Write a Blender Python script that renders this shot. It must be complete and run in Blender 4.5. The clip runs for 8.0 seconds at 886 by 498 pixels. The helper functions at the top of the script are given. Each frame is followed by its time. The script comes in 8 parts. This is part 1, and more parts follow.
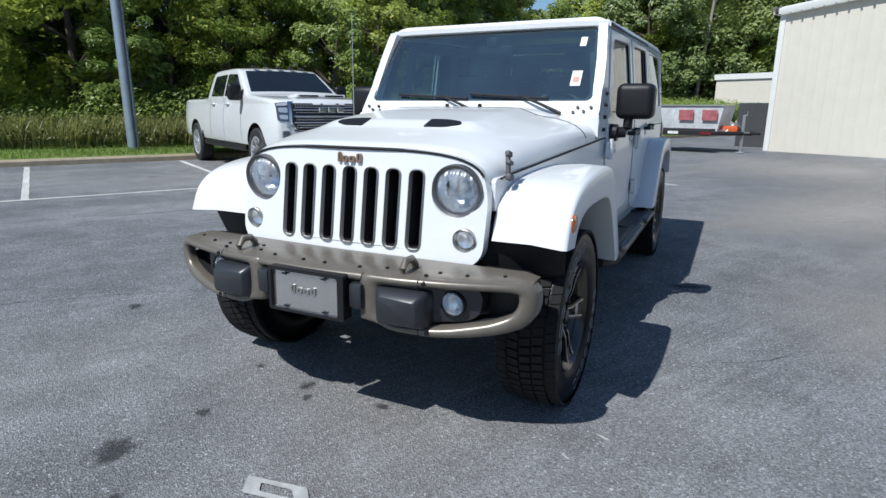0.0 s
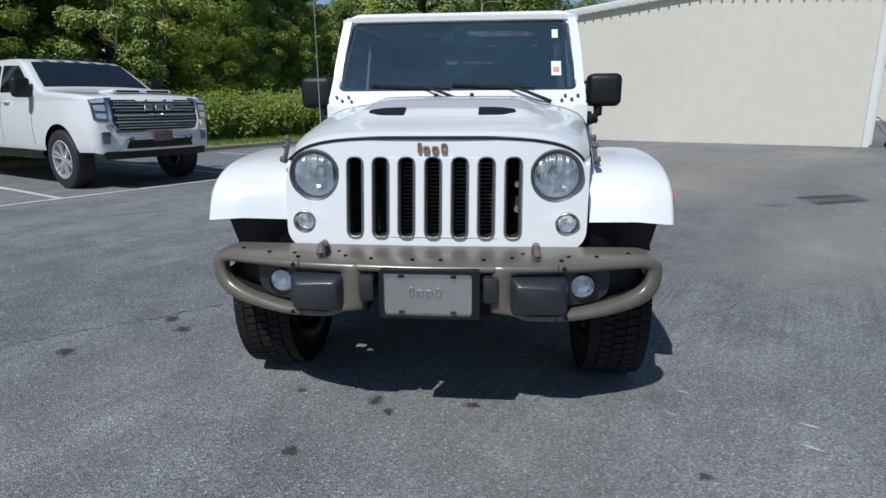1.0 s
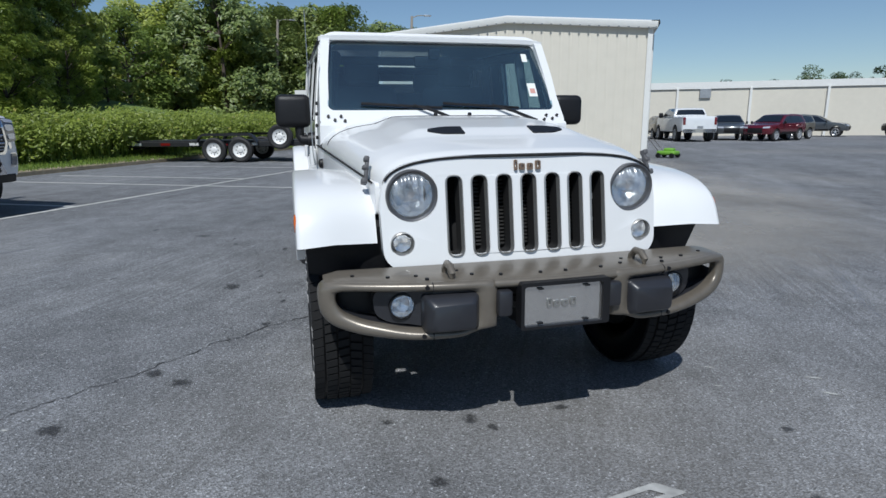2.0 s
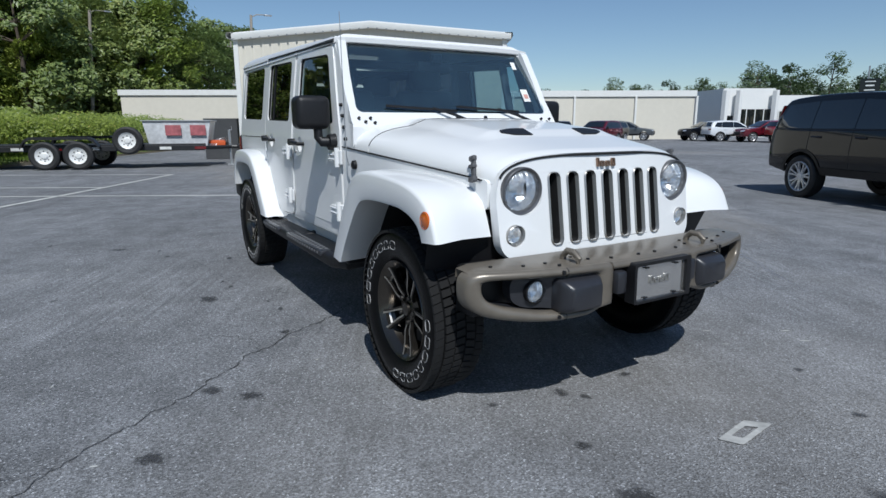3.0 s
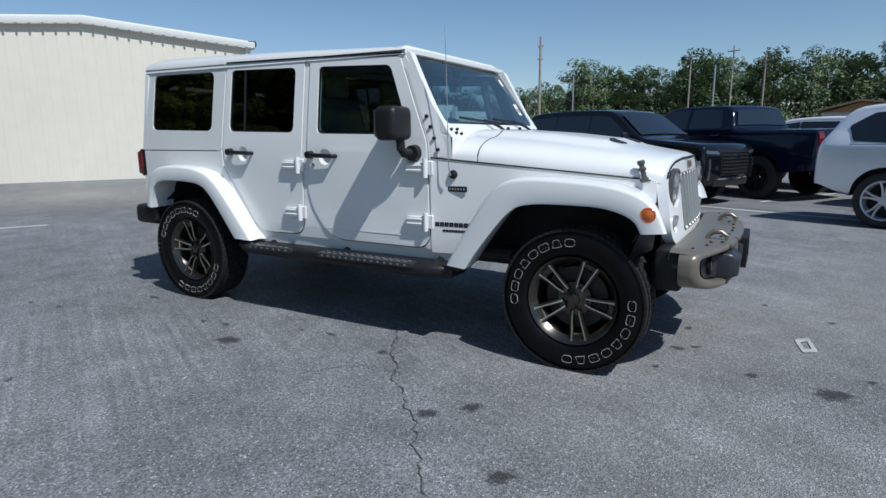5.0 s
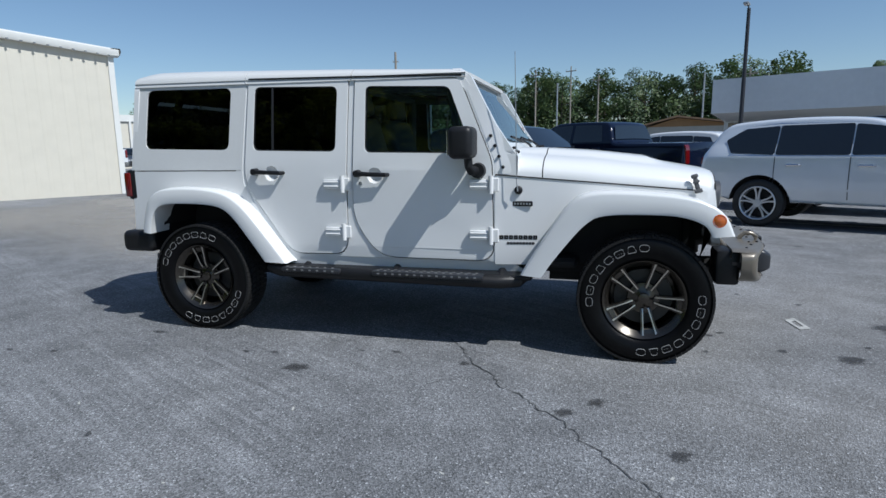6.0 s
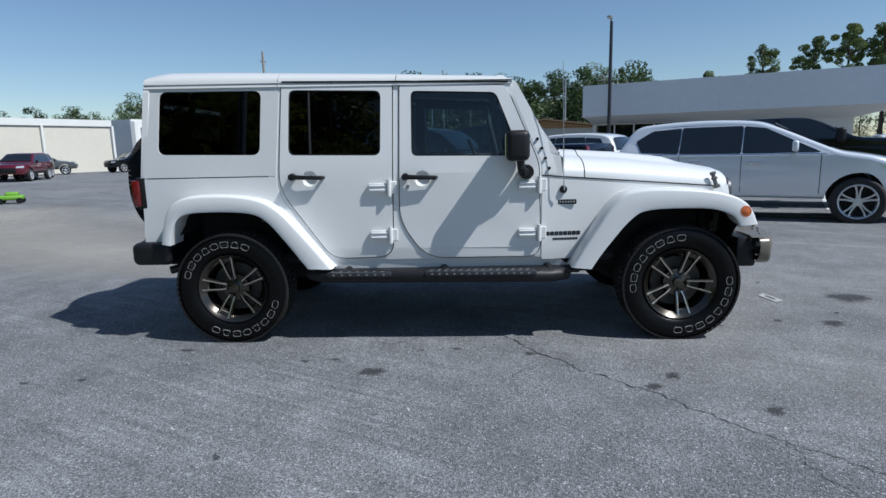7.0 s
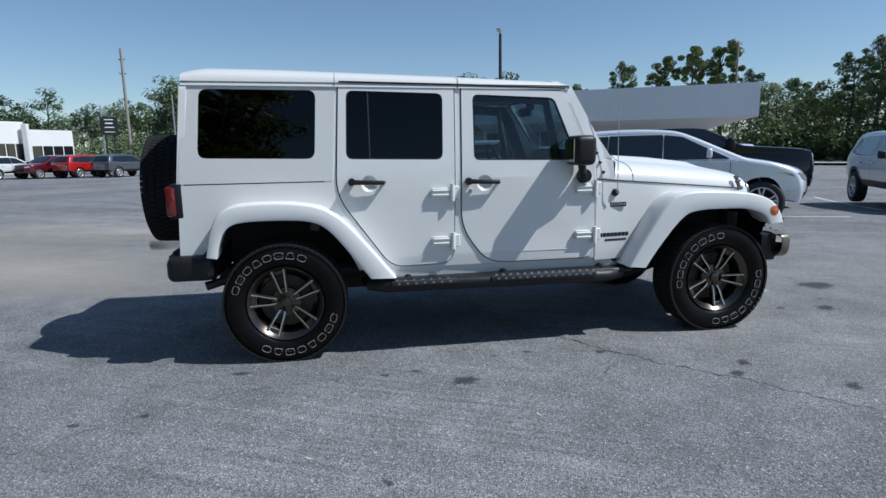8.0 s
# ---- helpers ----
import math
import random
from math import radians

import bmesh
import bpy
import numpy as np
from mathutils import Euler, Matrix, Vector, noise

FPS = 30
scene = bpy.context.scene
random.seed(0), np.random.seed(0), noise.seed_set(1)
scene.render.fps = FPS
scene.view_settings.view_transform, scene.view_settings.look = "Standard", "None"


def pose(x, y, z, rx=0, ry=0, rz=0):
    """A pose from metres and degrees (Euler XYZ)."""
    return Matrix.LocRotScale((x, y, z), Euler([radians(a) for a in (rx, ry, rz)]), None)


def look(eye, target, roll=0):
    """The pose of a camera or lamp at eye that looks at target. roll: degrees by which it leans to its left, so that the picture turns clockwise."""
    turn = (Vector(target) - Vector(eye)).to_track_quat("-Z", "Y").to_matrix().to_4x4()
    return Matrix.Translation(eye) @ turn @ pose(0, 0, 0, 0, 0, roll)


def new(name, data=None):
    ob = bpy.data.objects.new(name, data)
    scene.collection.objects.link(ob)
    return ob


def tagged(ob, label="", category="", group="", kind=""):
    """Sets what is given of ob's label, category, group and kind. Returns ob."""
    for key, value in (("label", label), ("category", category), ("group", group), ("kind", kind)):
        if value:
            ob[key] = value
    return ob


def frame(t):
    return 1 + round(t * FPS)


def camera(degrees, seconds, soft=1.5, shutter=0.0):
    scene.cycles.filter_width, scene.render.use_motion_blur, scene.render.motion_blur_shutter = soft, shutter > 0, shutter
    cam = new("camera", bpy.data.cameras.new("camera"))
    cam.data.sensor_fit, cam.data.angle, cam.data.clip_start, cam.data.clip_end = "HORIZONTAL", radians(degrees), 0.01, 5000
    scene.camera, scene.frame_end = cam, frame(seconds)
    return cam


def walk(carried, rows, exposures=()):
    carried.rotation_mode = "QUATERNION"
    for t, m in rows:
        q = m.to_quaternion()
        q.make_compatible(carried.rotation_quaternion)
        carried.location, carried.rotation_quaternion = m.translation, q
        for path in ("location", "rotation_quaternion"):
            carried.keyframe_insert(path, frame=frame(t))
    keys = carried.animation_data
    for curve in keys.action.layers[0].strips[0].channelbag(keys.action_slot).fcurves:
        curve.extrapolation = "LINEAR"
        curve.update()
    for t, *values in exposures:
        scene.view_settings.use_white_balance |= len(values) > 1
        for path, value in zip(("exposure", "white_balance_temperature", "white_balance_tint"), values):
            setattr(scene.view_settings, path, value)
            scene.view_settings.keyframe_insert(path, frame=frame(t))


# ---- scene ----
from mathutils.geometry import tessellate_polygon

# ------------------------------------------------------------ camera
cam = camera(75.0, 8.0)
PATH = [
    (0, (1.367, -3.845, 1.239), (0.514, -2.099, 0.766), 0.4),
    (0.5, (0.825, -4.003, 1.212), (0.302, -2.136, 0.721), 0.0),
    (1, (0.238, -4.105, 1.203), (0.06, -2.173, 0.719), -0.4),
    (1.5, (-0.311, -4.134, 1.188), (-0.136, -2.195, 0.729), -0.5),
    (1.7, (-0.559, -4.102, 1.197), (-0.252, -2.176, 0.754), -0.5),
    (2.8, (-1.742, -3.87, 1.223), (-0.841, -2.134, 0.807), -0.4),
    (3, (-1.965, -3.79, 1.207), (-0.973, -2.104, 0.789), -0.2),
    (3.5, (-2.494, -3.561, 1.211), (-1.284, -2.017, 0.819), 0.1),
    (4, (-2.925, -3.179, 1.226), (-1.521, -1.807, 0.844), 0.3),
    (4.5, (-3.354, -2.806, 1.219), (-1.78, -1.629, 0.846), 0.3),
    (4.7, (-3.468, -2.633, 1.211), (-1.842, -1.534, 0.828), 0.0),
    (5.8, (-4.182, -1.443, 1.216), (-2.308, -0.836, 0.869), -0.9),
    (6, (-4.27, -1.227, 1.257), (-2.37, -0.705, 0.911), -0.8),
    (6.5, (-4.497, -0.696, 1.272), (-2.549, -0.389, 0.942), -1.1),
    (7, (-4.583, -0.113, 1.283), (-2.616, -0.023, 0.937), -1.3),
    (7.5, (-4.605, 0.509, 1.284), (-2.635, 0.396, 0.959), -1.2),
    (8, (-4.462, 1.104, 1.29), (-2.518, 0.772, 0.958), -1.0),
]
walk(cam, [(t, look(eye, target, roll)) for t, eye, target, roll in PATH], [(0, 0.15, 6100, 7), (0.5, -0.05, 6100, 7), (1, -0.21, 6100, 7), (1.5, -0.24, 6100, 7), (3, -0.14, 6050, 7), (4.5, -0.05, 6050, 7), (6.5, 0.05, 6050, 7), (8, 0.09, 6050, 7)])

# ------------------------------------------------------------ daylight
SUN_FROM = Vector((-0.285, -0.72, 1.0)).normalized()
scene.view_settings.exposure = 0.0
world = bpy.data.worlds.new("sky")
scene.world = world
world.use_nodes = True
wn = world.node_tree.nodes
sky = wn.new("ShaderNodeTexSky")
sky.sky_type = "NISHITA"
sky.sun_disc = False
sky.sun_elevation = math.asin(SUN_FROM.z)
sky.sun_rotation = math.atan2(SUN_FROM.x, SUN_FROM.y)
sky.air_density, sky.dust_density, sky.ozone_density, sky.altitude = 1.0, 0.15, 3.0, 200
wn["Background"].inputs["Strength"].default_value = 0.092
world.node_tree.links.new(sky.outputs[0], wn["Background"].inputs["Color"])
sun = new("sun", bpy.data.lights.new("sun", "SUN"))
sun.data.energy, sun.data.angle, sun.data.color = 4.45, radians(0.53), (1.0, 0.965, 0.92)
sun.matrix_world = look(SUN_FROM * 60, (0, 0, 0))


# ------------------------------------------------------------ materials
def mat(name, col, rough=0.5, metal=0.0, vary=0.0, scale=20.0, big=1.0, bump=0.0, bscale=60.0, coat=0.0, spec=0.5, tint=None):
    """A surface with two scales of variation in tone, and a fine relief."""
    m = bpy.data.materials.new(name)
    m.use_nodes = True
    nt = m.node_tree
    p = nt.nodes["Principled BSDF"]
    p.inputs["Base Color"].default_value = (*col, 1)
    p.inputs["Roughness"].default_value = rough
    p.inputs["Metallic"].default_value = metal
    p.inputs["Coat Weight"].default_value = coat
    p.inputs["Coat Roughness"].default_value = 0.04
    p.inputs["Specular IOR Level"].default_value = spec
    co = nt.nodes.new("ShaderNodeTexCoord")
    if vary:
        a = nt.nodes.new("ShaderNodeTexNoise")
        a.inputs["Scale"].default_value, a.inputs["Detail"].default_value = scale, 5
        b = nt.nodes.new("ShaderNodeTexNoise")
        b.inputs["Scale"].default_value, b.inputs["Detail"].default_value = big, 4
        for n in (a, b):
            nt.links.new(co.outputs["Object"], n.inputs["Vector"])
        mul = nt.nodes.new("ShaderNodeMath")
        mul.operation = "ADD"
        nt.links.new(a.outputs[0], mul.inputs[0])
        nt.links.new(b.outputs[0], mul.inputs[1])
        r = nt.nodes.new("ShaderNodeMapRange")
        r.inputs["From Min"].default_value, r.inputs["From Max"].default_value = 0.6, 1.4
        nt.links.new(mul.outputs[0], r.inputs["Value"])
        mix = nt.nodes.new("ShaderNodeMix")
        mix.data_type = "RGBA"
        other = tint or [c * (1 - vary) for c in col]
        mix.inputs[6].default_value = (*other, 1)
        mix.inputs[7].default_value = (*[min(1, c * (1 + vary * 0.6)) for c in col], 1)
        nt.links.new(r.outputs[0], mix.inputs[0])
        nt.links.new(mix.outputs[2], p.inputs["Base Color"])
    if bump:
        c = nt.nodes.new("ShaderNodeTexNoise")
        c.inputs["Scale"].default_value, c.inputs["Detail"].default_value = bscale, 4
        nt.links.new(co.outputs["Object"], c.inputs["Vector"])
        bn = nt.nodes.new("ShaderNodeBump")
        bn.inputs["Strength"].default_value, bn.inputs["Distance"].default_value = bump, 0.01
        nt.links.new(c.outputs[0], bn.inputs["Height"])
        nt.links.new(bn.outputs[0], p.inputs["Normal"])
    return m


def glass(name, tint, rough=0.0, gloss=0.0, dust=0.0):
    """A thin pane: tinted see-through with a mirror reflection by Fresnel."""
    m = bpy.data.materials.new(name)
    m.use_nodes = True
    nt = m.node_tree
    nt.nodes.remove(nt.nodes["Principled BSDF"])
    tr, gl = nt.nodes.new("ShaderNodeBsdfTransparent"), nt.nodes.new("ShaderNodeBsdfGlossy")
    tr.inputs[0].default_value = (*tint, 1)
    gl.inputs["Roughness"].default_value = rough
    lw, pw, fr = nt.nodes.new("ShaderNodeLayerWeight"), nt.nodes.new("ShaderNodeMath"), nt.nodes.new("ShaderNodeMapRange")
    lw.inputs["Blend"].default_value = 0.5
    pw.operation, pw.inputs[1].default_value = "POWER", 4.0
    nt.links.new(lw.outputs["Facing"], pw.inputs[0])
    nt.links.new(pw.outputs[0], fr.inputs["Value"])
    fr.inputs["To Min"].default_value, fr.inputs["To Max"].default_value = 0.04 + 0.12 * gloss, 1.0
    mx = nt.nodes.new("ShaderNodeMixShader")
    nt.links.new(fr.outputs[0], mx.inputs[0])
    nt.links.new(tr.outputs[0], mx.inputs[1])
    nt.links.new(gl.outputs[0], mx.inputs[2])
    out = mx
    # patchy blue diffuse layer: sky glare painted into the pane's colour
    if dust:
        df, out, nz, rg, co = [nt.nodes.new(k) for k in ("ShaderNodeBsdfDiffuse", "ShaderNodeMixShader", "ShaderNodeTexNoise", "ShaderNodeMapRange", "ShaderNodeTexCoord")]
        df.inputs[0].default_value = (0.20, 0.38, 0.50, 1)
        nz.inputs["Scale"].default_value, nz.inputs["Detail"].default_value = 3.0, 6
        nt.links.new(co.outputs["Object"], nz.inputs["Vector"])
        rg.inputs["From Min"].default_value, rg.inputs["From Max"].default_value = 0.3, 0.7
        rg.inputs["To Min"].default_value, rg.inputs["To Max"].default_value = dust * 0.5, dust * 1.5
        nt.links.new(nz.outputs[0], rg.inputs["Value"])
        nt.links.new(rg.outputs[0], out.inputs[0])
        nt.links.new(mx.outputs[0], out.inputs[1])
        nt.links.new(df.outputs[0], out.inputs[2])
    nt.links.new(out.outputs[0], nt.nodes["Material Output"].inputs[0])
    return m


WHITE = mat("white_paint", (0.745, 0.750, 0.748), 0.30, vary=0.03, scale=3, big=0.7, coat=0.45, spec=0.4)
HARDTOP = mat("white_hardtop", (0.655, 0.66, 0.655), 0.45, vary=0.04, scale=60, big=1, bump=0.05, bscale=400, coat=0.4)
BLACK = mat("black_plastic", (0.011, 0.011, 0.0125), 0.45, vary=0.25, scale=40, big=3, bump=0.1, bscale=500, spec=0.35)
DARK = mat("dark_underbody", (0.012, 0.012, 0.013), 0.8, vary=0.4, scale=12, big=2)
RUBBER = mat("tyre_rubber", (0.0045, 0.0045, 0.005), 0.32, vary=0.3, scale=30, big=5, bump=0.15, bscale=150, spec=0.16)
TREAD = mat("tread_rubber", (0.0065, 0.0065, 0.007), 0.9, vary=0.3, scale=30, big=5)
LETTER = mat("tyre_lettering", (0.40, 0.40, 0.40), 0.6, vary=0.15, scale=60, big=5)
BRONZE = mat("bronze_wheel_paint", (0.092, 0.083, 0.073), 0.24, 0.9, vary=0.15, scale=30, big=4)
BRONZE_LIGHT = mat("bronze_machined_edge", (0.62, 0.58, 0.52), 0.28, 0.9, vary=0.1, scale=50, big=6)
BUMPER = mat("bronze_bumper_paint", (0.176, 0.155, 0.127), 0.32, 0.30, vary=0.18, scale=25, big=3, bump=0.04, bscale=300)
CHROME = mat("chrome", (0.75, 0.76, 0.78), 0.12, 1.0, vary=0.05, scale=10)
SILVER = mat("satin_silver_trim", (0.42, 0.41, 0.39), 0.38, 0.8, vary=0.1, scale=30)
STEEL = mat("galvanised_steel", (0.45, 0.46, 0.47), 0.45, 0.8, vary=0.2, scale=12, big=2)
PLATE = mat("brushed_plate", (0.72, 0.71, 0.69), 0.14, 0.9, vary=0.12, scale=60, big=8, bump=0.06, bscale=14)
AMBER = mat("amber_lens", (0.60, 0.13, 0.015), 0.15, coat=1.0, vary=0.1, scale=80)
REDLENS = mat("red_lens", (0.14, 0.005, 0.007), 0.15, coat=1.0, vary=0.1, scale=80)
CLEAR = glass("clear_lens", (0.92, 0.94, 0.96))


def fluted(name):
    """Moulded clear lens: upright flutes scatter the light and show the reflector behind."""
    m = bpy.data.materials.new(name)
    m.use_nodes = True
    nt = m.node_tree
    p = nt.nodes["Principled BSDF"]
    p.inputs["Base Color"].default_value = (0.86, 0.88, 0.90, 1)
    p.inputs["Metallic"].default_value, p.inputs["Roughness"].default_value = 0.35, 0.22
    p.inputs["Coat Weight"].default_value = 1.0
    co, wv, nz, bn = [nt.nodes.new(k) for k in ("ShaderNodeTexCoord", "ShaderNodeTexWave", "ShaderNodeTexNoise", "ShaderNodeBump")]
    wv.bands_direction = "Y"
    wv.inputs["Scale"].default_value, wv.inputs["Distortion"].default_value = 11.0, 0.6
    nz.inputs["Scale"].default_value = 28.0
    nt.links.new(co.outputs["Object"], wv.inputs["Vector"])
    nt.links.new(co.outputs["Object"], nz.inputs["Vector"])
    bn.inputs["Strength"].default_value, bn.inputs["Distance"].default_value = 0.9, 0.006
    nt.links.new(wv.outputs["Fac"], bn.inputs["Height"])
    nt.links.new(bn.outputs[0], p.inputs["Normal"])
    tr, mx, rg = [nt.nodes.new(k) for k in ("ShaderNodeBsdfTransparent", "ShaderNodeMixShader", "ShaderNodeMapRange")]
    rg.inputs["From Min"].default_value, rg.inputs["From Max"].default_value = 0.35, 0.65
    rg.inputs["To Min"].default_value, rg.inputs["To Max"].default_value = 0.02, 0.34
    nt.links.new(nz.outputs[0], rg.inputs["Value"])
    nt.links.new(rg.outputs[0], mx.inputs[0])
    nt.links.new(tr.outputs[0], mx.inputs[1])
    nt.links.new(p.outputs[0], mx.inputs[2])
    nt.links.new(mx.outputs[0], nt.nodes["Material Output"].inputs[0])
    return m


FLUTED = fluted("fluted_lens")
REFLECT = mat("lamp_reflector", (0.80, 0.84, 0.88), 0.13, 0.85, vary=0.1, scale=30, bump=0.7, bscale=42)
# the windscreen's last value sets how much painted blue glare veils it
WSCREEN = glass("windscreen_glass", (0.60, 0.78, 0.84), gloss=1.7, dust=0.05)
TINT = glass("front_door_glass", (0.40, 0.51, 0.53), gloss=0.15)
PRIVACY = glass("privacy_glass", (0.025, 0.028, 0.032), gloss=-0.1)
CARGLASS = mat("dark_car_glass", (0.008, 0.010, 0.012), 0.03, spec=0.8, vary=0.2, scale=2, coat=0.5)
SEAT = mat("charcoal_seat_cloth", (0.10, 0.10, 0.105), 0.85, vary=0.2, scale=50, bump=0.2, bscale=300)
DASH = mat("dark_dashboard", (0.045, 0.045, 0.048), 0.7, vary=0.2, scale=30, bump=0.1, bscale=300)
PAPER = mat("white_sticker", (0.75, 0.76, 0.74), 0.6, vary=0.05, scale=30)
REDPAPER = mat("red_print", (0.58, 0.30, 0.25), 0.6, vary=0.1, scale=40)
INK = mat("black_lettering", (0.010, 0.010, 0.012), 0.5, vary=0.1, scale=60)
COPPER = mat("copper_badge", (0.34, 0.22, 0.15), 0.35, 0.8, vary=0.1, scale=60)
GREYTRIM = mat("grey_plastic_cover", (0.024, 0.025, 0.030), 0.36, vary=0.15, scale=30, coat=0.2)
STEELDULL = mat("worn_step_studs", (0.28, 0.28, 0.285), 0.5, 0.5, vary=0.2, scale=40)
BEZEL = mat("grey_lamp_bezel", (0.13, 0.13, 0.135), 0.35, 0.5, vary=0.15, scale=40)
BRAKE = mat("dark_brake_disc", (0.06, 0.058, 0.055), 0.5, 0.7, vary=0.2, scale=30)
CATCH = mat("grey_rubber_catch", (0.085, 0.085, 0.09), 0.6, vary=0.2, scale=40)
RADIATOR = mat("radiator_fins", (0.10, 0.10, 0.10), 0.5, 0.6, vary=0.2, scale=60)


# ------------------------------------------------------------ mesh helpers
def part(name, bm, material, parent=None, label="", sharp=35.0):
    bmesh.ops.recalc_face_normals(bm, faces=bm.faces)
    for f in bm.faces:
        f.smooth = True
    lim = radians(sharp)
    for e in bm.edges:
        e.smooth = not (len(e.link_faces) == 2 and e.calc_face_angle(0.0) > lim)
    me = bpy.data.meshes.new(name)
    bm.to_mesh(me)
    bm.free()
    me.materials.append(material)
    ob = new(name, me)
    if parent:
        ob.parent = parent
    if label:
        ob["label"] = label
    return ob


def again(ob, parent, m=None, name=None):
    """The same mesh once more as a part of parent."""
    o = new(name or ob.name.split(".")[0], ob.data)
    o.parent = parent
    if m is not None:
        o.matrix_basis = m
    if "label" in ob:
        o["label"] = ob["label"]
    return o


def thing(name, label, category, m=None, group="", kind=""):
    ob = new(name)
    ob.empty_display_size = 0.2
    if m is not None:
        ob.matrix_basis = m
    return tagged(ob, label, category, group, kind)


def box(bm, c, s, bev=0.0, seg=2, m=None):
    r = bmesh.ops.create_cube(bm, size=1.0, matrix=(m or Matrix()) @ Matrix.Translation(c) @ Matrix.Diagonal((*s, 1)))
    if bev:
        es = list({e for v in r["verts"] for e in v.link_edges})
        bmesh.ops.bevel(bm, geom=es, offset=bev, segments=seg, affect="EDGES", profile=0.5, clamp_overlap=True)
    return bm


def cyl(bm, p0, p1, r0, r1=None, seg=16):
    p0, p1 = Vector(p0), Vector(p1)
    d = p1 - p0
    m = Matrix.Translation((p0 + p1) / 2) @ d.to_track_quat("Z", "Y").to_matrix().to_4x4()
    bmesh.ops.create_cone(bm, cap_ends=True, segments=seg, radius1=r0, radius2=r0 if r1 is None else r1, depth=d.length, matrix=m)
    return bm


def tube(bm, pts, r, seg=8):
    """A round bar along a line of points; r a number or one for each point."""
    pts = [Vector(p) for p in pts]
    rs = r if isinstance(r, (list, tuple)) else [r] * len(pts)
    rings, up = [], Vector((0.13, 0.21, 0.97))
    for i, p in enumerate(pts):
        d = (pts[min(i + 1, len(pts) - 1)] - pts[max(i - 1, 0)]).normalized()
        a = d.cross(up)
        if a.length < 0.05:
            a = d.cross(Vector((1, 0, 0)))
        a.normalize()
        b = d.cross(a)
        rings.append([bm.verts.new(p + (a * math.cos(t) + b * math.sin(t)) * rs[i]) for t in [2 * math.pi * k / seg for k in range(seg)]])
    for q, w in zip(rings, rings[1:]):
        for k in range(seg):
            bm.faces.new((q[k], q[(k + 1) % seg], w[(k + 1) % seg], w[k]))
    bm.faces.new(rings[0])
    bm.faces.new(rings[-1])
    return bm


def loft(bm, rows, closed=False):
    vs = [[bm.verts.new(p) for p in row] for row in rows]
    n = len(vs[0])
    for q, w in zip(vs, vs[1:]):
        for k in range(n if closed else n - 1):
            bm.faces.new((q[k], q[(k + 1) % n], w[(k + 1) % n], w[k]))
    return vs


def revolve(bm, prof, seg=48, centre=(0, 0, 0)):
    """Turns a profile of (radius, x) round the x axis."""
    cx, cy, cz = centre
    return loft(bm, [[(cx + x, cy + r * math.cos(t), cz + r * math.sin(t)) for t in [2 * math.pi * k / seg for k in range(seg)]] for r, x in prof], closed=True)


def rounded(pts, r=0.05, n=5):
    """A closed outline with its corners rounded; a point may carry a radius of its own."""
    out, k = [], len(pts)
    for i in range(k):
        p, a, b = Vector(pts[i][:2]), Vector(pts[i - 1][:2]), Vector(pts[(i + 1) % k][:2])
        rr = pts[i][2] if len(pts[i]) > 2 else r
        u, v = a - p, b - p
        rr = min(rr, 0.48 * u.length, 0.48 * v.length)
        if rr < 1e-4:
            out.append((p.x, p.y))
            continue
        s, e = p + u.normalized() * rr, p + v.normalized() * rr
        for j in range(n + 1):
            t = j / n
            q = s * (1 - t) ** 2 + p * 2 * t * (1 - t) + e * t * t
            out.append((q.x, q.y))
    return out


def circle(cx, cy, r, n=28):
    return [(cx + r * math.cos(2 * math.pi * k / n), cy + r * math.sin(2 * math.pi * k / n)) for k in range(n)]


def panel(loops, f, thick=0.02, cuts_a=(), cuts_b=(), bm=None):
    """A sheet with an outline and holes, drawn in two coordinates (a, b) and laid into space by f(a, b, depth)."""
    flat = bmesh.new()
    pts = [p for lp in loops for p in lp]
    vs = [flat.verts.new((p[0], p[1], 0)) for p in pts]
    for tri in tessellate_polygon([[Vector((p[0], p[1], 0)) for p in lp] for lp in loops]):
        try:
            flat.faces.new([vs[i] for i in tri])
        except ValueError:
            pass
    for cuts, no in ((cuts_a, (1, 0, 0)), (cuts_b, (0, 1, 0))):
        for c in cuts:
            co = (c, 0, 0) if no[0] else (0, c, 0)
            bmesh.ops.bisect_plane(flat, geom=flat.verts[:] + flat.edges[:] + flat.faces[:], plane_co=co, plane_no=no, dist=1e-5)
    bm = bm or bmesh.new()
    front = {v: bm.verts.new(f(v.co.x, v.co.y, 0.0)) for v in flat.verts}
    back = {v: bm.verts.new(f(v.co.x, v.co.y, thick)) for v in flat.verts} if thick else None
    for fc in flat.faces:
        bm.faces.new([front[v] for v in fc.verts])
        if thick:
            bm.faces.new([back[v] for v in reversed(fc.verts)])
    if thick:
        for e in flat.edges:
            if len(e.link_faces) == 1:
                a, b = e.verts
                bm.faces.new((front[a], front[b], back[b], back[a]))
    flat.free()
    return bm


def resample(pts, n):
    pts = [Vector(p) for p in pts]
    ls = [0.0]
    for a, b in zip(pts, pts[1:]):
        ls.append(ls[-1] + (b - a).length)
    out = []
    for k in range(n):
        d = ls[-1] * k / (n - 1)
        i = max(j for j in range(len(ls)) if ls[j] <= d + 1e-9)
        i = min(i, len(pts) - 2)
        t = (d - ls[i]) / max(1e-9, ls[i + 1] - ls[i])
        out.append(pts[i].lerp(pts[i + 1], t))
    return out


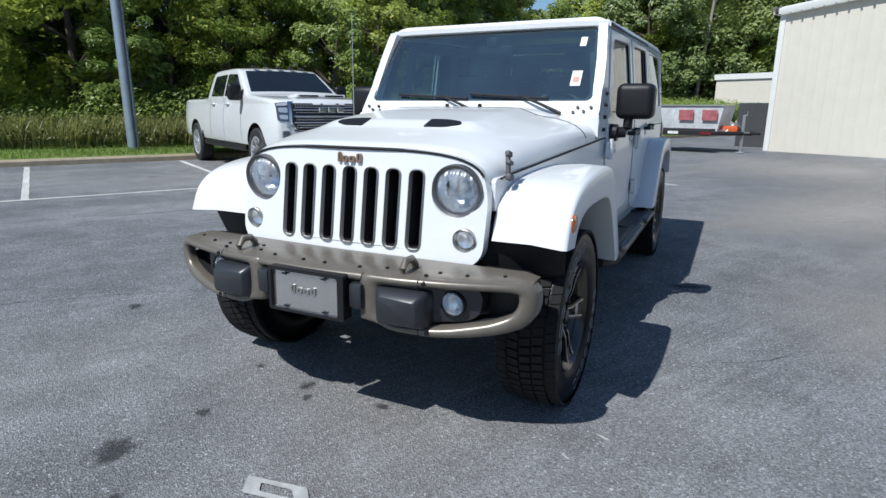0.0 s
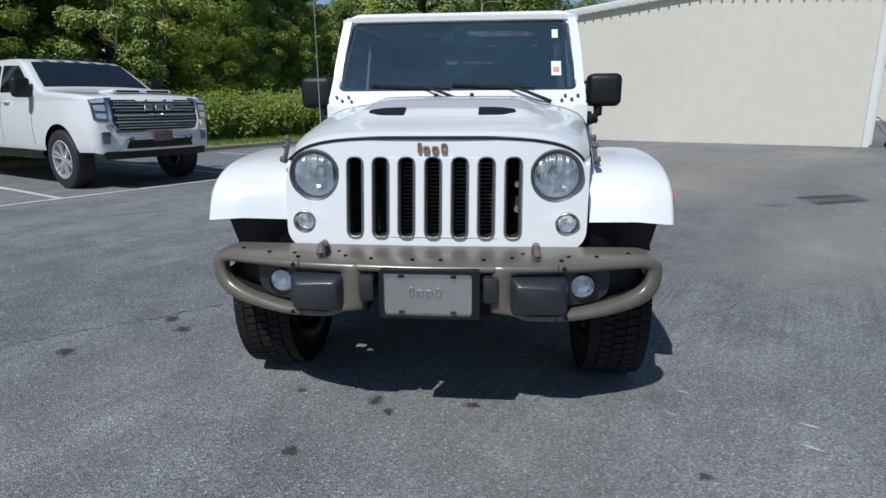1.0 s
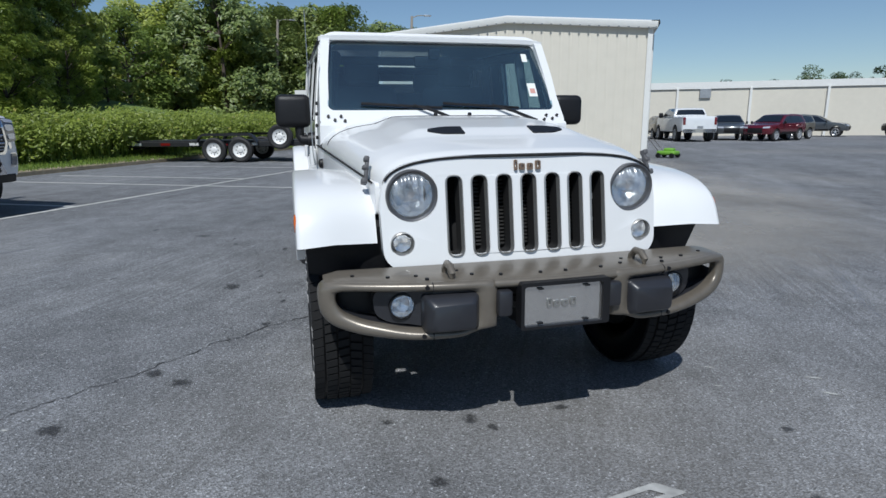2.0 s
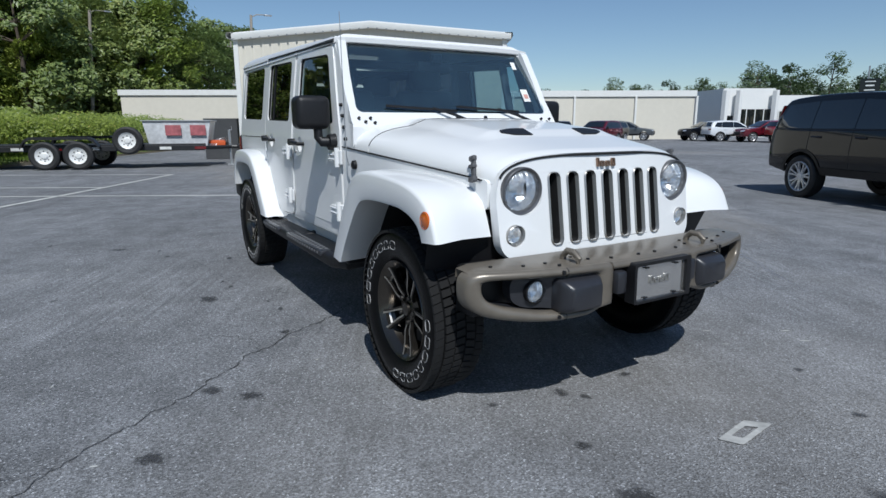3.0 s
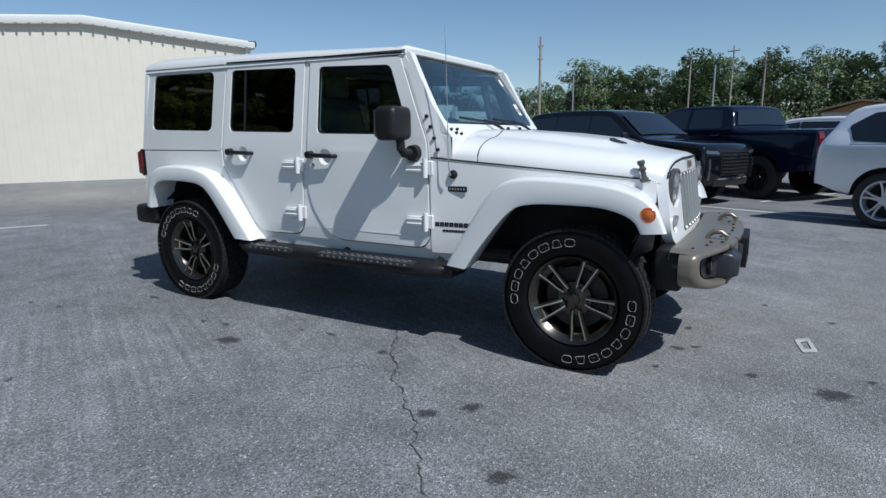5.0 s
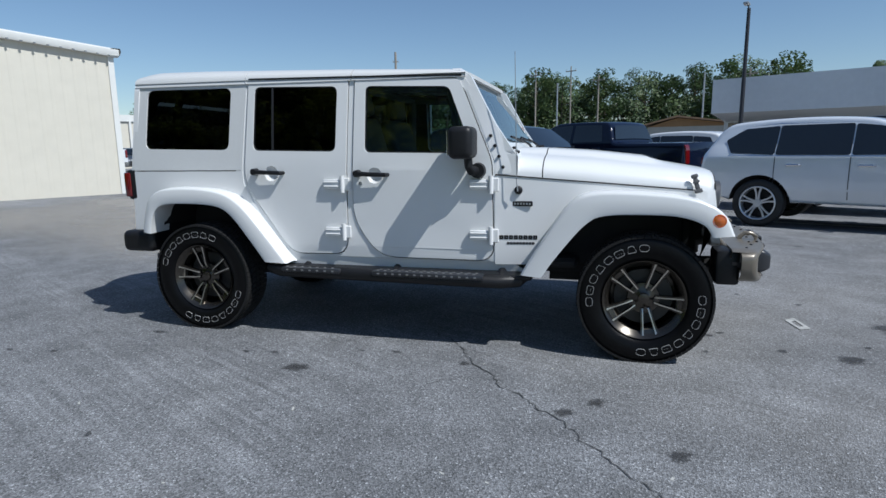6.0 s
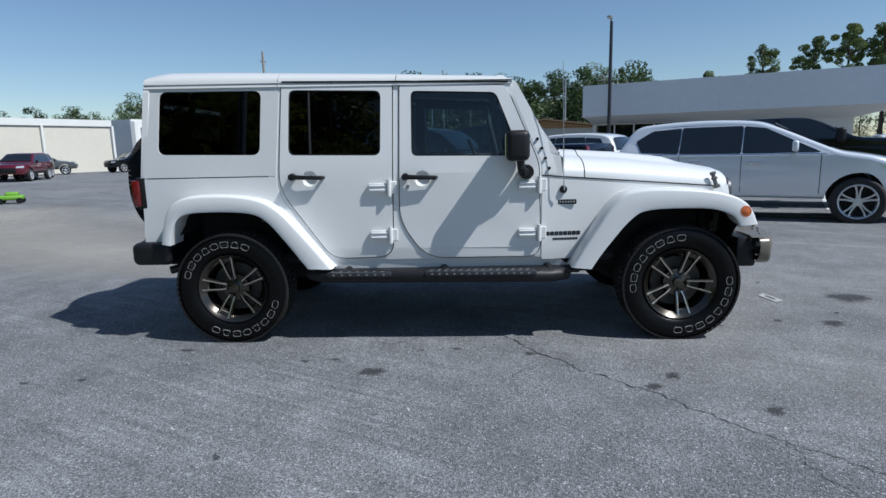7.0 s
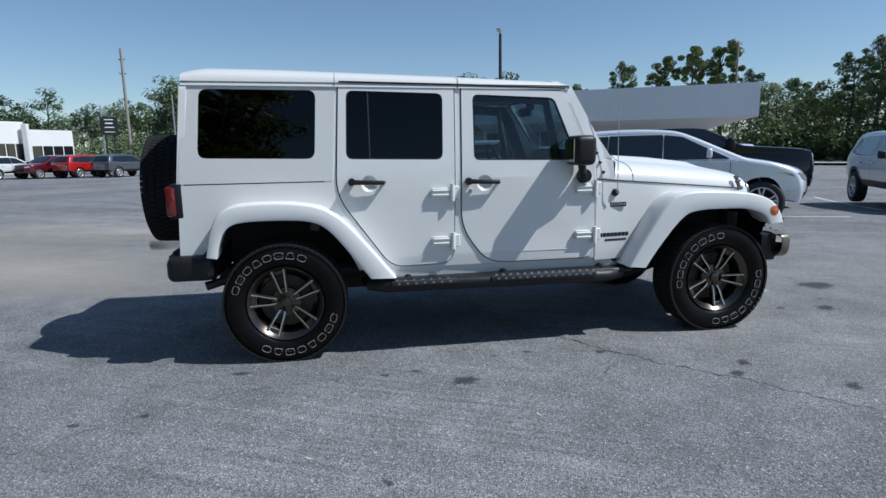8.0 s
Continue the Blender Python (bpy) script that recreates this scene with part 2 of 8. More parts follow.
def smooth_line(pts, n, it=2):
    """Corner-cut and evenly spaced points along a line."""
    pts = [Vector(p) for p in pts]
    for _ in range(it):
        q = [pts[0]]
        for a, b in zip(pts, pts[1:]):
            q += [a.lerp(b, 0.25), a.lerp(b, 0.75)]
        pts = q + [pts[-1]]
    return resample(pts, n)


def lerp(a, b, t):
    return a + (b - a) * t


def clamp(t, lo=0.0, hi=1.0):
    return max(lo, min(hi, t))


def table(xs, ys, x):
    return float(np.interp(x, xs, ys))


# ------------------------------------------------------------ ground
E1, E2 = Vector((0.487, 0.873, 0)), Vector((0.873, -0.487, 0))


def asphalt_material():
    m = bpy.data.materials.new("old_asphalt")
    m.use_nodes = True
    nt = m.node_tree
    N, L = nt.nodes.new, nt.links.new
    p = nt.nodes["Principled BSDF"]
    co = N("ShaderNodeTexCoord")

    def nz(scale, detail=4, rough=0.6):
        n = N("ShaderNodeTexNoise")
        n.inputs["Scale"].default_value, n.inputs["Detail"].default_value, n.inputs["Roughness"].default_value = scale, detail, rough
        L(co.outputs["Object"], n.inputs["Vector"])
        return n.outputs[0]

    def rng(v, a, b, lo, hi):
        r = N("ShaderNodeMapRange")
        for k, x in zip(("From Min", "From Max", "To Min", "To Max"), (a, b, lo, hi)):
            r.inputs[k].default_value = x
        L(v, r.inputs["Value"])
        return r.outputs[0]

    def mul(a, b, op="MULTIPLY"):
        n = N("ShaderNodeMath")
        n.operation = op
        L(a, n.inputs[0])
        L(b, n.inputs[1])
        return n.outputs[0]

    stone = N("ShaderNodeTexVoronoi")
    stone.inputs["Scale"].default_value = 150
    L(co.outputs["Object"], stone.inputs["Vector"])
    cells = N("ShaderNodeSeparateColor")
    L(stone.outputs["Color"], cells.inputs[0])
    grain = rng(cells.outputs[0], 0.0, 1.0, 0.52, 1.48)
    fine = rng(nz(70, 4), 0.3, 0.7, 0.68, 1.32)
    mid = rng(nz(2.6, 6, 0.65), 0.3, 0.7, 0.74, 1.26)
    large = rng(nz(0.23, 5, 0.55), 0.3, 0.7, 0.76, 1.24)
    lane = N("ShaderNodeMapping")
    lane.vector_type = "TEXTURE"
    lane.inputs["Rotation"].default_value, lane.inputs["Scale"].default_value = (0, 0, radians(62)), (10.0, 0.67, 1.0)
    L(co.outputs["Object"], lane.inputs["Vector"])
    track = N("ShaderNodeTexNoise")
    track.inputs["Scale"].default_value, track.inputs["Detail"].default_value = 1.0, 5
    L(lane.outputs[0], track.inputs["Vector"])
    large = mul(large, rng(track.outputs[0], 0.3, 0.7, 0.86, 1.14))
    # fine ridges left by the paver
    ridge = N("ShaderNodeMapping")
    ridge.vector_type = "TEXTURE"
    ridge.inputs["Rotation"].default_value, ridge.inputs["Scale"].default_value = (0, 0, radians(63)), (1.7, 0.04, 1.0)
    L(co.outputs["Object"], ridge.inputs["Vector"])
    comb_lines = N("ShaderNodeTexNoise")
    comb_lines.inputs["Scale"].default_value, comb_lines.inputs["Detail"].default_value = 1.0, 3
    L(ridge.outputs[0], comb_lines.inputs["Vector"])
    patchy = rng(nz(0.5, 3), 0.42, 0.62, 0.0, 1.0)
    lines = rng(mul(rng(comb_lines.outputs[0], 0.3, 0.7, -1.0, 1.0), patchy), -1.0, 1.0, 0.76, 1.24)
    large = mul(large, lines)
    tone = mul(mul(grain, fine), mul(mid, large))
    pale = rng(cells.outputs[1], 0.965, 0.972, 0.0, 1.35)
    scuff = rng(nz(7.0, 3, 0.5), 0.715, 0.745, 0.0, 0.55)
    val = mul(mul(tone, pale, "ADD"), scuff, "ADD")
    col = N("ShaderNodeMix")
    col.data_type, col.blend_type = "RGBA", "MULTIPLY"
    col.inputs[0].default_value = 1.0
    col.inputs[6].default_value = (0.180, 0.185, 0.195, 1)
    comb = N("ShaderNodeCombineColor")
    for i in range(3):
        L(val, comb.inputs[i])
    L(comb.outputs[0], col.inputs[7])
    dust = N("ShaderNodeMix")
    dust.data_type = "RGBA"
    dust.inputs[7].default_value = (0.27, 0.25, 0.22, 1)
    L(rng(nz(0.11, 4), 0.52, 0.75, 0.0, 0.5), dust.inputs[0])
    L(col.outputs[2], dust.inputs[6])
    L(dust.outputs[2], p.inputs["Base Color"])
    p.inputs["Roughness"].default_value = 0.82
    p.inputs["Specular IOR Level"].default_value = 0.35
    bn = N("ShaderNodeBump")
    bn.inputs["Strength"].default_value, bn.inputs["Distance"].default_value = 0.8, 0.006
    L(mul(stone.outputs["Distance"], nz(160, 2), "ADD"), bn.inputs["Height"])
    L(bn.outputs[0], p.inputs["Normal"])
    return m


def blot_material(name, colour, most, scale=2.2, soft=0.34, edge=1.42):
    """Soiling on the asphalt that thins out towards a ragged edge."""
    m = bpy.data.materials.new(name)
    m.use_nodes = True
    nt = m.node_tree
    N, L = nt.nodes.new, nt.links.new
    p = nt.nodes["Principled BSDF"]
    p.inputs["Base Color"].default_value = (*colour, 1)
    p.inputs["Roughness"].default_value = 0.7
    co, info = N("ShaderNodeTexCoord"), N("ShaderNodeObjectInfo")
    ln = N("ShaderNodeVectorMath")
    ln.operation = "LENGTH"
    L(co.outputs["Object"], ln.inputs[0])
    mv = N("ShaderNodeVectorMath")
    mv.operation = "ADD"
    L(co.outputs["Object"], mv.inputs[0])
    sc = N("ShaderNodeMath")
    sc.operation = "MULTIPLY"
    sc.inputs[1].default_value = 37.0
    L(info.outputs["Random"], sc.inputs[0])
    L(sc.outputs[0], mv.inputs[1])
    n = N("ShaderNodeTexNoise")
    n.inputs["Scale"].default_value, n.inputs["Detail"].default_value, n.inputs["Roughness"].default_value = scale, 7, 0.7
    L(mv.outputs[0], n.inputs["Vector"])
    a = N("ShaderNodeMath")
    a.operation = "MULTIPLY_ADD"
    a.inputs[1].default_value = 1.5
    L(n.outputs[0], a.inputs[0])
    L(ln.outputs["Value"], a.inputs[2])
    r = N("ShaderNodeMapRange")
    r.inputs["From Min"].default_value, r.inputs["From Max"].default_value = edge - soft, edge
    r.inputs["To Min"].default_value, r.inputs["To Max"].default_value = most, 0.0
    L(a.outputs[0], r.inputs["Value"])
    L(r.outputs[0], p.inputs["Alpha"])
    return m


ASPHALT = asphalt_material()
STAIN = blot_material("oil_stain", (0.030, 0.030, 0.032), 0.56)
CHIP = blot_material("worn_paint_chip", (0.55, 0.55, 0.52), 0.8, 5.0)
PALE = blot_material("pale_scuff", (0.26, 0.27, 0.29), 0.35, 3.0)
DUST = blot_material("tan_dust", (0.44, 0.415, 0.375), 0.62, 1.1, 1.0, 1.68)
LINE = mat("worn_line_paint", (0.60, 0.60, 0.57), 0.7, vary=0.35, scale=9, big=0.9, bump=0.2, bscale=150)
FADED = mat("faded_paint_mark", (0.42, 0.42, 0.405), 0.75, vary=0.45, scale=22, big=5)
CRACK = mat("crack_shadow", (0.065, 0.066, 0.068), 0.9, vary=0.6, scale=30)
CONCRETE = mat("kerb_concrete", (0.44, 0.36, 0.25), 0.85, vary=0.3, scale=8, big=0.7, bump=0.3, bscale=60)
SOIL = mat("red_soil", (0.22, 0.10, 0.05), 0.95, vary=0.4, scale=6, big=1, bump=0.5, bscale=20)
TURF = mat("turf", (0.150, 0.215, 0.048), 0.9, vary=0.5, scale=5, big=0.5, bump=0.6, bscale=30)



def gz(x, y):
    """The lot falls away a little towards its far side."""
    t = clamp((x - 3.5) / 6.5)
    return -0.17 * t * t * (3 - 2 * t) * clamp((9 - y) / 5)


axis_x = [-900, -400, -150, -60, -30] + list(np.arange(-16, 16.1, 0.8)) + [18, 22, 30, 60, 150, 400, 900]
axis_y = [-900, -400, -150, -60, -30] + list(np.arange(-16, 16.1, 0.8)) + [18, 22, 30, 60, 150, 400, 900]
bm = bmesh.new()
loft(bm, [[(x, y, gz(x, y)) for x in axis_x] for y in axis_y])
ground = part("ground", bm, ASPHALT)
tagged(ground, "weathered grey asphalt parking lot with stains and cracks", "asphalt lot", kind="structure")

bm = bmesh.new()
bmesh.ops.create_circle(bm, cap_ends=True, segments=28, radius=1.0)
disc = bpy.data.meshes.new("stain")
bm.to_mesh(disc)
bm.free()


def blot(name, x, y, rx, ry, turn, material, z=0.003):
    me = BLOTS.get(material.name)
    if me is None:
        me = disc.copy()
        me.materials.append(material)
        BLOTS[material.name] = me
    o = new(name, me)
    o.parent = ground
    o.matrix_basis = pose(x, y, z, 0, 0, turn) @ Matrix.Diagonal((rx, ry, 1, 1))


BLOTS = {}
STAINS = [(-1.48, -1.24, 0.10, 0.065, 149), (-1.63, -1.09, 0.085, 0.075, 140), (-1.40, 0.46, 0.14, 0.10, 110), (-1.92, -1.58, 0.10, 0.07, 140), (-0.55, -2.67, 0.15, 0.13, 100), (0.12, -3.20, 0.30, 0.24, 80),
          (-0.48, -2.33, 0.055, 0.05, 140), (-1.12, -0.48, 0.06, 0.055, 120), (0.69, -2.75, 0.05, 0.04, 149), (0.95, -2.36, 0.045, 0.04, 0), (-1.90, 2.72, 0.14, 0.09, 148), (1.20, 0.51, 0.22, 0.08, 27)]
DRIPS = [(-1.02, 1.75, 0.09, 0.05, 78), (-1.55, 2.46, 0.06, 0.04, 78), (-1.51, 2.14, 0.045, 0.04, 78), (-1.02, -0.02, 0.06, 0.03, 78), (-0.59, -1.88, 0.04, 0.035, 150), (-0.30, -2.85, 0.05, 0.03, 135), (-0.25, -1.94, 0.05, 0.08, 173), (-0.18, -2.03, 0.035, 0.05, 20),
         (-1.20, 0.72, 0.06, 0.03, 70), (-1.23, 0.91, 0.05, 0.03, 60), (0.16, -1.95, 0.06, 0.04, 0), (-2.35, 0.98, 0.05, 0.03, 30), (-2.5, 3.3, 0.08, 0.04, 70), (-1.05, 0.20, 0.05, 0.02, 80)]
for s in STAINS + DRIPS:
    blot("stain", *s, STAIN)
CHIPS = [(1.05, -1.77, 0.06, 0.014, -25), (0.95, -1.96, 0.05, 0.010, -35), (1.45, -2.01, 0.07, 0.018, -30), (1.38, -2.16, 0.07, 0.018, -40),
         (-1.05, 3.4, 0.05, 0.02, 10), (-2.3, 2.0, 0.05, 0.02, 70), (-2.1, 1.3, 0.04, 0.012, 50), (-2.6, 1.8, 0.06, 0.016, 70), (-1.9, 0.2, 0.05, 0.012, 20)]
for s in CHIPS:
    blot("paint_chip", *s, CHIP, 0.004)
rnd = random.Random(5)
for k in range(150):
    x, y = rnd.uniform(-6.5, 6), rnd.uniform(-5, 9)
    blot("paint_chip", x, y, rnd.uniform(0.008, 0.03), rnd.uniform(0.006, 0.014), rnd.uniform(0, 180), CHIP, 0.004)
for k in range(16):
    x, y = rnd.uniform(-9, 8), rnd.uniform(-5, 12)
    blot("stain", x, y, rnd.uniform(0.05, 0.2), rnd.uniform(0.03, 0.08), rnd.uniform(0, 180), STAIN)
for x, y, a, b, t in [(2.3, 1.2, 1.6, 0.10, 60), (3.2, -0.6, 1.9, 0.07, 52), (-4.6, 1.0, 1.5, 0.10, 60), (-3.9, 2.2, 0.9, 0.12, 40), (-5.0, -0.6, 0.8, 0.25, 30), (4.2, 3.5, 2.2, 0.3, 20)]:
    blot("scuff", x, y, a, b, t, PALE, 0.002)


DRIFTS = [(5.4, 7.6, 5.4, 3.0, 50), (3.0, 5.2, 3.4, 1.3, 58), (7.6, 10.2, 3.8, 2.4, 30), (6.2, 4.6, 3.6, 1.8, 70), (4.6, 1.8, 3.4, 1.7, 55), (3.4, 11.0, 5.0, 3.6, 55), (2.9, 4.6, 4.2, 2.2, 78), (2.9, 0.9, 2.4, 1.3, 65)]
for k, (x, y, a, b, t) in enumerate(DRIFTS):
    blot("dust", x, y, a, b, t, DUST, 0.0035 + 0.0006 * k)


def crack(pts, width, seed, steps=60):
    r = random.Random(seed)
    line = smooth_line([(x, y, 0) for x, y in pts], steps, 1)
    bm = bmesh.new()
    rows, wob = [], 0.0
    for i, p in enumerate(line):
        d = (line[min(i + 1, steps - 1)] - line[max(i - 1, 0)]).normalized()
        side = Vector((-d.y, d.x, 0))
        wob = 0.7 * wob + r.uniform(-0.022, 0.022)
        w = width * r.uniform(0.2, 1.0)
        c = p + side * wob
        rows.append([c - side * w / 2 + Vector((0, 0, 0.004)), c + side * w / 2 + Vector((0, 0, 0.004))])
    loft(bm, rows)
    part("crack", bm, CRACK, ground)


crack([(-0.55, -0.15), (-0.82, -0.36), (-1.13, -0.53), (-1.43, -0.76), (-1.62, -1.00), (-1.83, -1.14), (-2.06, -1.33), (-2.26, -1.50), (-2.9, -2.1), (-3.9, -2.9)], 0.010, 3, 150)
crack([(-2.2, -1.48), (-2.6, -1.45), (-3.2, -1.9)], 0.006, 4, 40)
crack([(-1.3, -0.7), (-1.35, -0.45), (-1.55, -0.3)], 0.005, 5, 24)
crack([(-3.9, -2.3), (-4.7, -0.6), (-5.6, 1.1), (-6.2, 2.6)], 0.007, 6, 60)
crack([(1.3, -0.9), (2.2, -0.2), (3.4, 0.3), (4.6, 0.5)], 0.006, 7, 60)
crack([(-0.8, 0.2), (-1.2, 0.9), (-1.3, 1.8), (-2.0, 2.9)], 0.004, 8, 60)


def stripe(a, b, width=0.10, name="parking_line"):
    a, b = Vector((*a, 0)), Vector((*b, 0))
    d = (b - a).normalized()
    s = Vector((-d.y, d.x, 0)) * width / 2
    n = max(2, int((b - a).length / 0.25))
    r = random.Random(int(a.x * 100))
    bm = bmesh.new()
    rows = []
    for k in range(n + 1):
        p = a.lerp(b, k / n)
        p.z = gz(p.x, p.y) + 0.006
        rows.append([p - s * r.uniform(0.86, 1.06), p + s * r.uniform(0.86, 1.06)])
    loft(bm, rows)
    tagged(part(name, bm, LINE), "worn white painted parking line on asphalt", "line", "parking lines", "structure")


def at(s, q=0.0, base=Vector((-7.35, 0.1, 0))):
    """A place in the row of stalls: s along the stalls' ends, q into the stall."""
    p = base + E1 * s - E2 * q
    return (p.x, p.y)


stripe(at(-3), at(14.3))
for s in (-6.0, -2.7, 0.57, 3.52, 6.6, 9.6, 14.3):
    stripe(at(s, 0.06), at(s, 5.2))
stripe(at(9.6, -3.8), at(9.6, 0))
stripe(at(11.1, 0.06), at(11.1, 5.2))
MARK = [(0.000, -2.565), (0.225, -2.528), (0.300, -2.605), (0.045, -2.642)]
part("paint_mark", panel([rounded(MARK, 0.012), rounded([(lerp(0.143, x, 0.52), lerp(-2.585, y, 0.45)) for x, y in MARK], 0.006)], lambda a, b, d: (a, b, 0.005), 0), FADED, ground)
for k in range(5):
    a = Vector((5.2, -9.5, 0)) + E1 * (2.9 * k) + E2 * 0.5
    stripe((a.x, a.y), (a.x + E2.x * 5, a.y + E2.y * 5))
stripe((4.6, -8.0), (9.5, 1.0))

# ------------------------------------------------------------ verge behind the stalls
KERB = [Vector((*at(s, q), 0)) for s, q in ((-14, 5.4), (-4, 5.4), (4, 5.4), (8.5, 5.4), (10.0, 6.0), (16, 6.3), (24, 6.5), (34, 6.5))]


def kerb():
    line = smooth_line(KERB, 60, 2)
    bm = bmesh.new()
    rows = []
    for i, p in enumerate(line):
        d = (line[min(i + 1, 59)] - line[max(i - 1, 0)]).normalized()
        s = Vector((-d.y, d.x, 0))
        rows.append([p + s * o + Vector((0, 0, h)) for o, h in ((0.0, -0.02), (0.0, 0.10), (0.03, 0.14), (0.14, 0.14), (0.16, 0.10))])
    loft(bm, rows)
    tagged(part("kerb", bm, CONCRETE), "weathered concrete kerb along the grass", "kerb", kind="structure")
    bm = bmesh.new()
    rows = []
    r = random.Random(2)
    for i, p in enumerate(line):
        d = (line[min(i + 1, 59)] - line[max(i - 1, 0)]).normalized()
        s = Vector((-d.y, d.x, 0))
        rows.append([p + s * o + Vector((0, 0, h + r.uniform(-0.03, 0.03) * (o > 0.3))) for o, h in
                     ((0.15, 0.12), (0.7, 0.16), (1.6, 0.20), (2.6, 0.26), (4, 0.4), (7, 0.8), (12, 1.8), (25, 4.0), (60, 6.0))])
    loft(bm, rows)
    tagged(part("verge", bm, TURF), "grassy verge rising behind the kerb", "grass bank", kind="structure")
    return line


VERGE = kerb()

# ------------------------------------------------------------ metal building
CREAM = mat("cream_sheet_metal", (0.66, 0.62, 0.53), 0.55, vary=0.06, scale=3, big=0.35, bump=0.03, bscale=8)
TRIM = mat("white_metal_trim", (0.74, 0.74, 0.71), 0.5, vary=0.06, scale=6, big=0.8)
GREYMETAL = mat("grey_fascia_metal", (0.74, 0.75, 0.77), 0.45, 0.2, vary=0.06, scale=4, big=0.3)
STUCCO = mat("white_stucco", (0.74, 0.74, 0.72), 0.8, vary=0.06, scale=8, big=0.4, bump=0.1, bscale=60)
BROWNROOF = mat("brown_roof", (0.20, 0.13, 0.08), 0.8, vary=0.2, scale=8, big=1)
WOODPOLE = mat("weathered_pole_wood", (0.30, 0.27, 0.23), 0.85, vary=0.3, scale=12, big=1, bump=0.3, bscale=40)
DARKSTEEL = mat("dark_pole_paint", (0.035, 0.037, 0.045), 0.5, 0.3, vary=0.2, scale=10)
BLUEGREY = mat("blue_grey_pole_paint", (0.30, 0.36, 0.42), 0.45, 0.4, vary=0.2, scale=6, big=0.8)


def ribbed(bm, a, b, base, top, step=0.30, depth=0.004, out=None):
    """A sheet-metal wall from a to b with upright ribs; top(t) gives its height along the way."""
    a, b = Vector((a[0], a[1], 0)), Vector((b[0], b[1], 0))
    d = (b - a).normalized()
    n = out or Vector((d.y, -d.x, 0))
    ln = (b - a).length
    s, cols = 0.0, []
    while s < ln:
        for o, h in ((0.0, 0.0), (step - 0.09, 0.0), (step - 0.07, 1.0), (step - 0.02, 1.0)):
            if s + o <= ln:
                cols.append((s + o, h))
        s += step
    cols.append((ln, 0.0))
    lo, hi = [], []
    for s, h in cols:
        p = a + d * s + n * depth * h
        lo.append((p.x, p.y, base))
        hi.append((p.x, p.y, top(s / ln)))
    loft(bm, [lo, hi])
    return bm


def building():
    hall = thing("metal_building", "cream ribbed sheet-metal hall with white roof trim", "building")
    A, B = Vector((2.42, 17.30, 0)), Vector((10.28, 12.90, 0))
    d = (B - A).normalized()
    n = Vector((d.y, -d.x, 0))
    back = -n * 24
    eave, ridge = 4.06, 4.42
    top = lambda t: lerp(eave, ridge, 1 - abs(2 * t - 1))
    part("wall", ribbed(bmesh.new(), A, B, 0, top), CREAM, hall, "front gable wall", 2)
    part("wall", ribbed(bmesh.new(), B, B + back, 0, lambda t: eave), CREAM, hall, "", 2)
    part("wall", ribbed(bmesh.new(), A + back, A, 0, lambda t: eave), CREAM, hall)
    part("wall", ribbed(bmesh.new(), B + back, A + back, 0, top), CREAM, hall)
    mid = (A + B) / 2
    for p, q, o in ((A, mid, -1), (mid, B, 1)):
        zp, zq = (eave, ridge) if o < 0 else (ridge, eave)
        P, Q = p + Vector((0, 0, zp)), q + Vector((0, 0, zq))
        if o < 0:
            P = P - d * 0.10 + Vector((0, 0, -0.02))
        else:
            Q = Q + d * 0.22 + Vector((0, 0, -0.02))
        bm = bmesh.new()
        loft(bm, [[c + n * u + Vector((0, 0, w)) for u, w in ((0.16, -0.02), (0.19, 0.06), (0.19, 0.17), (0.10, 0.22), (-0.05, 0.22), (-0.05, -0.02), (0.16, -0.02))] for c in (P, Q)])
        part("rake_trim", bm, TRIM, hall)
        bm = bmesh.new()
        loft(bm, [[P + Vector((0, 0, 0.2)), Q + Vector((0, 0, 0.2))], [P + back + Vector((0, 0, 0.2)), Q + back + Vector((0, 0, 0.2))]])
        loft(bm, [[P + Vector((0, 0, 0.1)), Q + Vector((0, 0, 0.1))], [P + back + Vector((0, 0, 0.1)), Q + back + Vector((0, 0, 0.1))]])
        part("roof", bm, TRIM, hall)
    for c, o in ((A, -1), (B, 1)):
        bm = bmesh.new()
        e = c + d * 0.22 * o + Vector((0, 0, eave))
        loft(bm, [[e + d * o * u + Vector((0, 0, w)) + k for u, w in ((-0.2, 0.0), (0.02, 0.0), (0.06, 0.1), (0.04, 0.2), (-0.2, 0.2), (-0.2, 0.0))] for k in (n * 0.19, back)])
        part("gutter", bm, TRIM, hall)
        bm = bmesh.new()
        g = c + d * o * 0.02 + n * 0.02
        box(bm, (0, 0, 0), (0.16, 0.05, eave), 0.006, 1, Matrix.Translation(g + Vector((0, 0, eave / 2))) @ Matrix.Rotation(math.atan2(d.y, d.x), 4, "Z"))
        part("corner_trim", bm, TRIM, hall)
    k, ln = 0, (B - A).length
    for s in np.arange(0.25, ln, 0.30):
        t = s / ln
        p = A + d * s + n * 0.20 + Vector((0, 0, top(t) - 0.015))
        bm = bmesh.new()
        box(bm, p, (0.05, 0.05, 0.03))
        part("rake_clip", bm, STEEL, hall)
    g = B + d * 0.12 - n * 0.35
    bm = bmesh.new()
    tube(bm, [g + Vector((0, 0, z)) for z in (0.05, 1.5, 3.0, 3.9)], 0.05, 8)
    part("downpipe", bm, TRIM, hall)
    return hall


building()


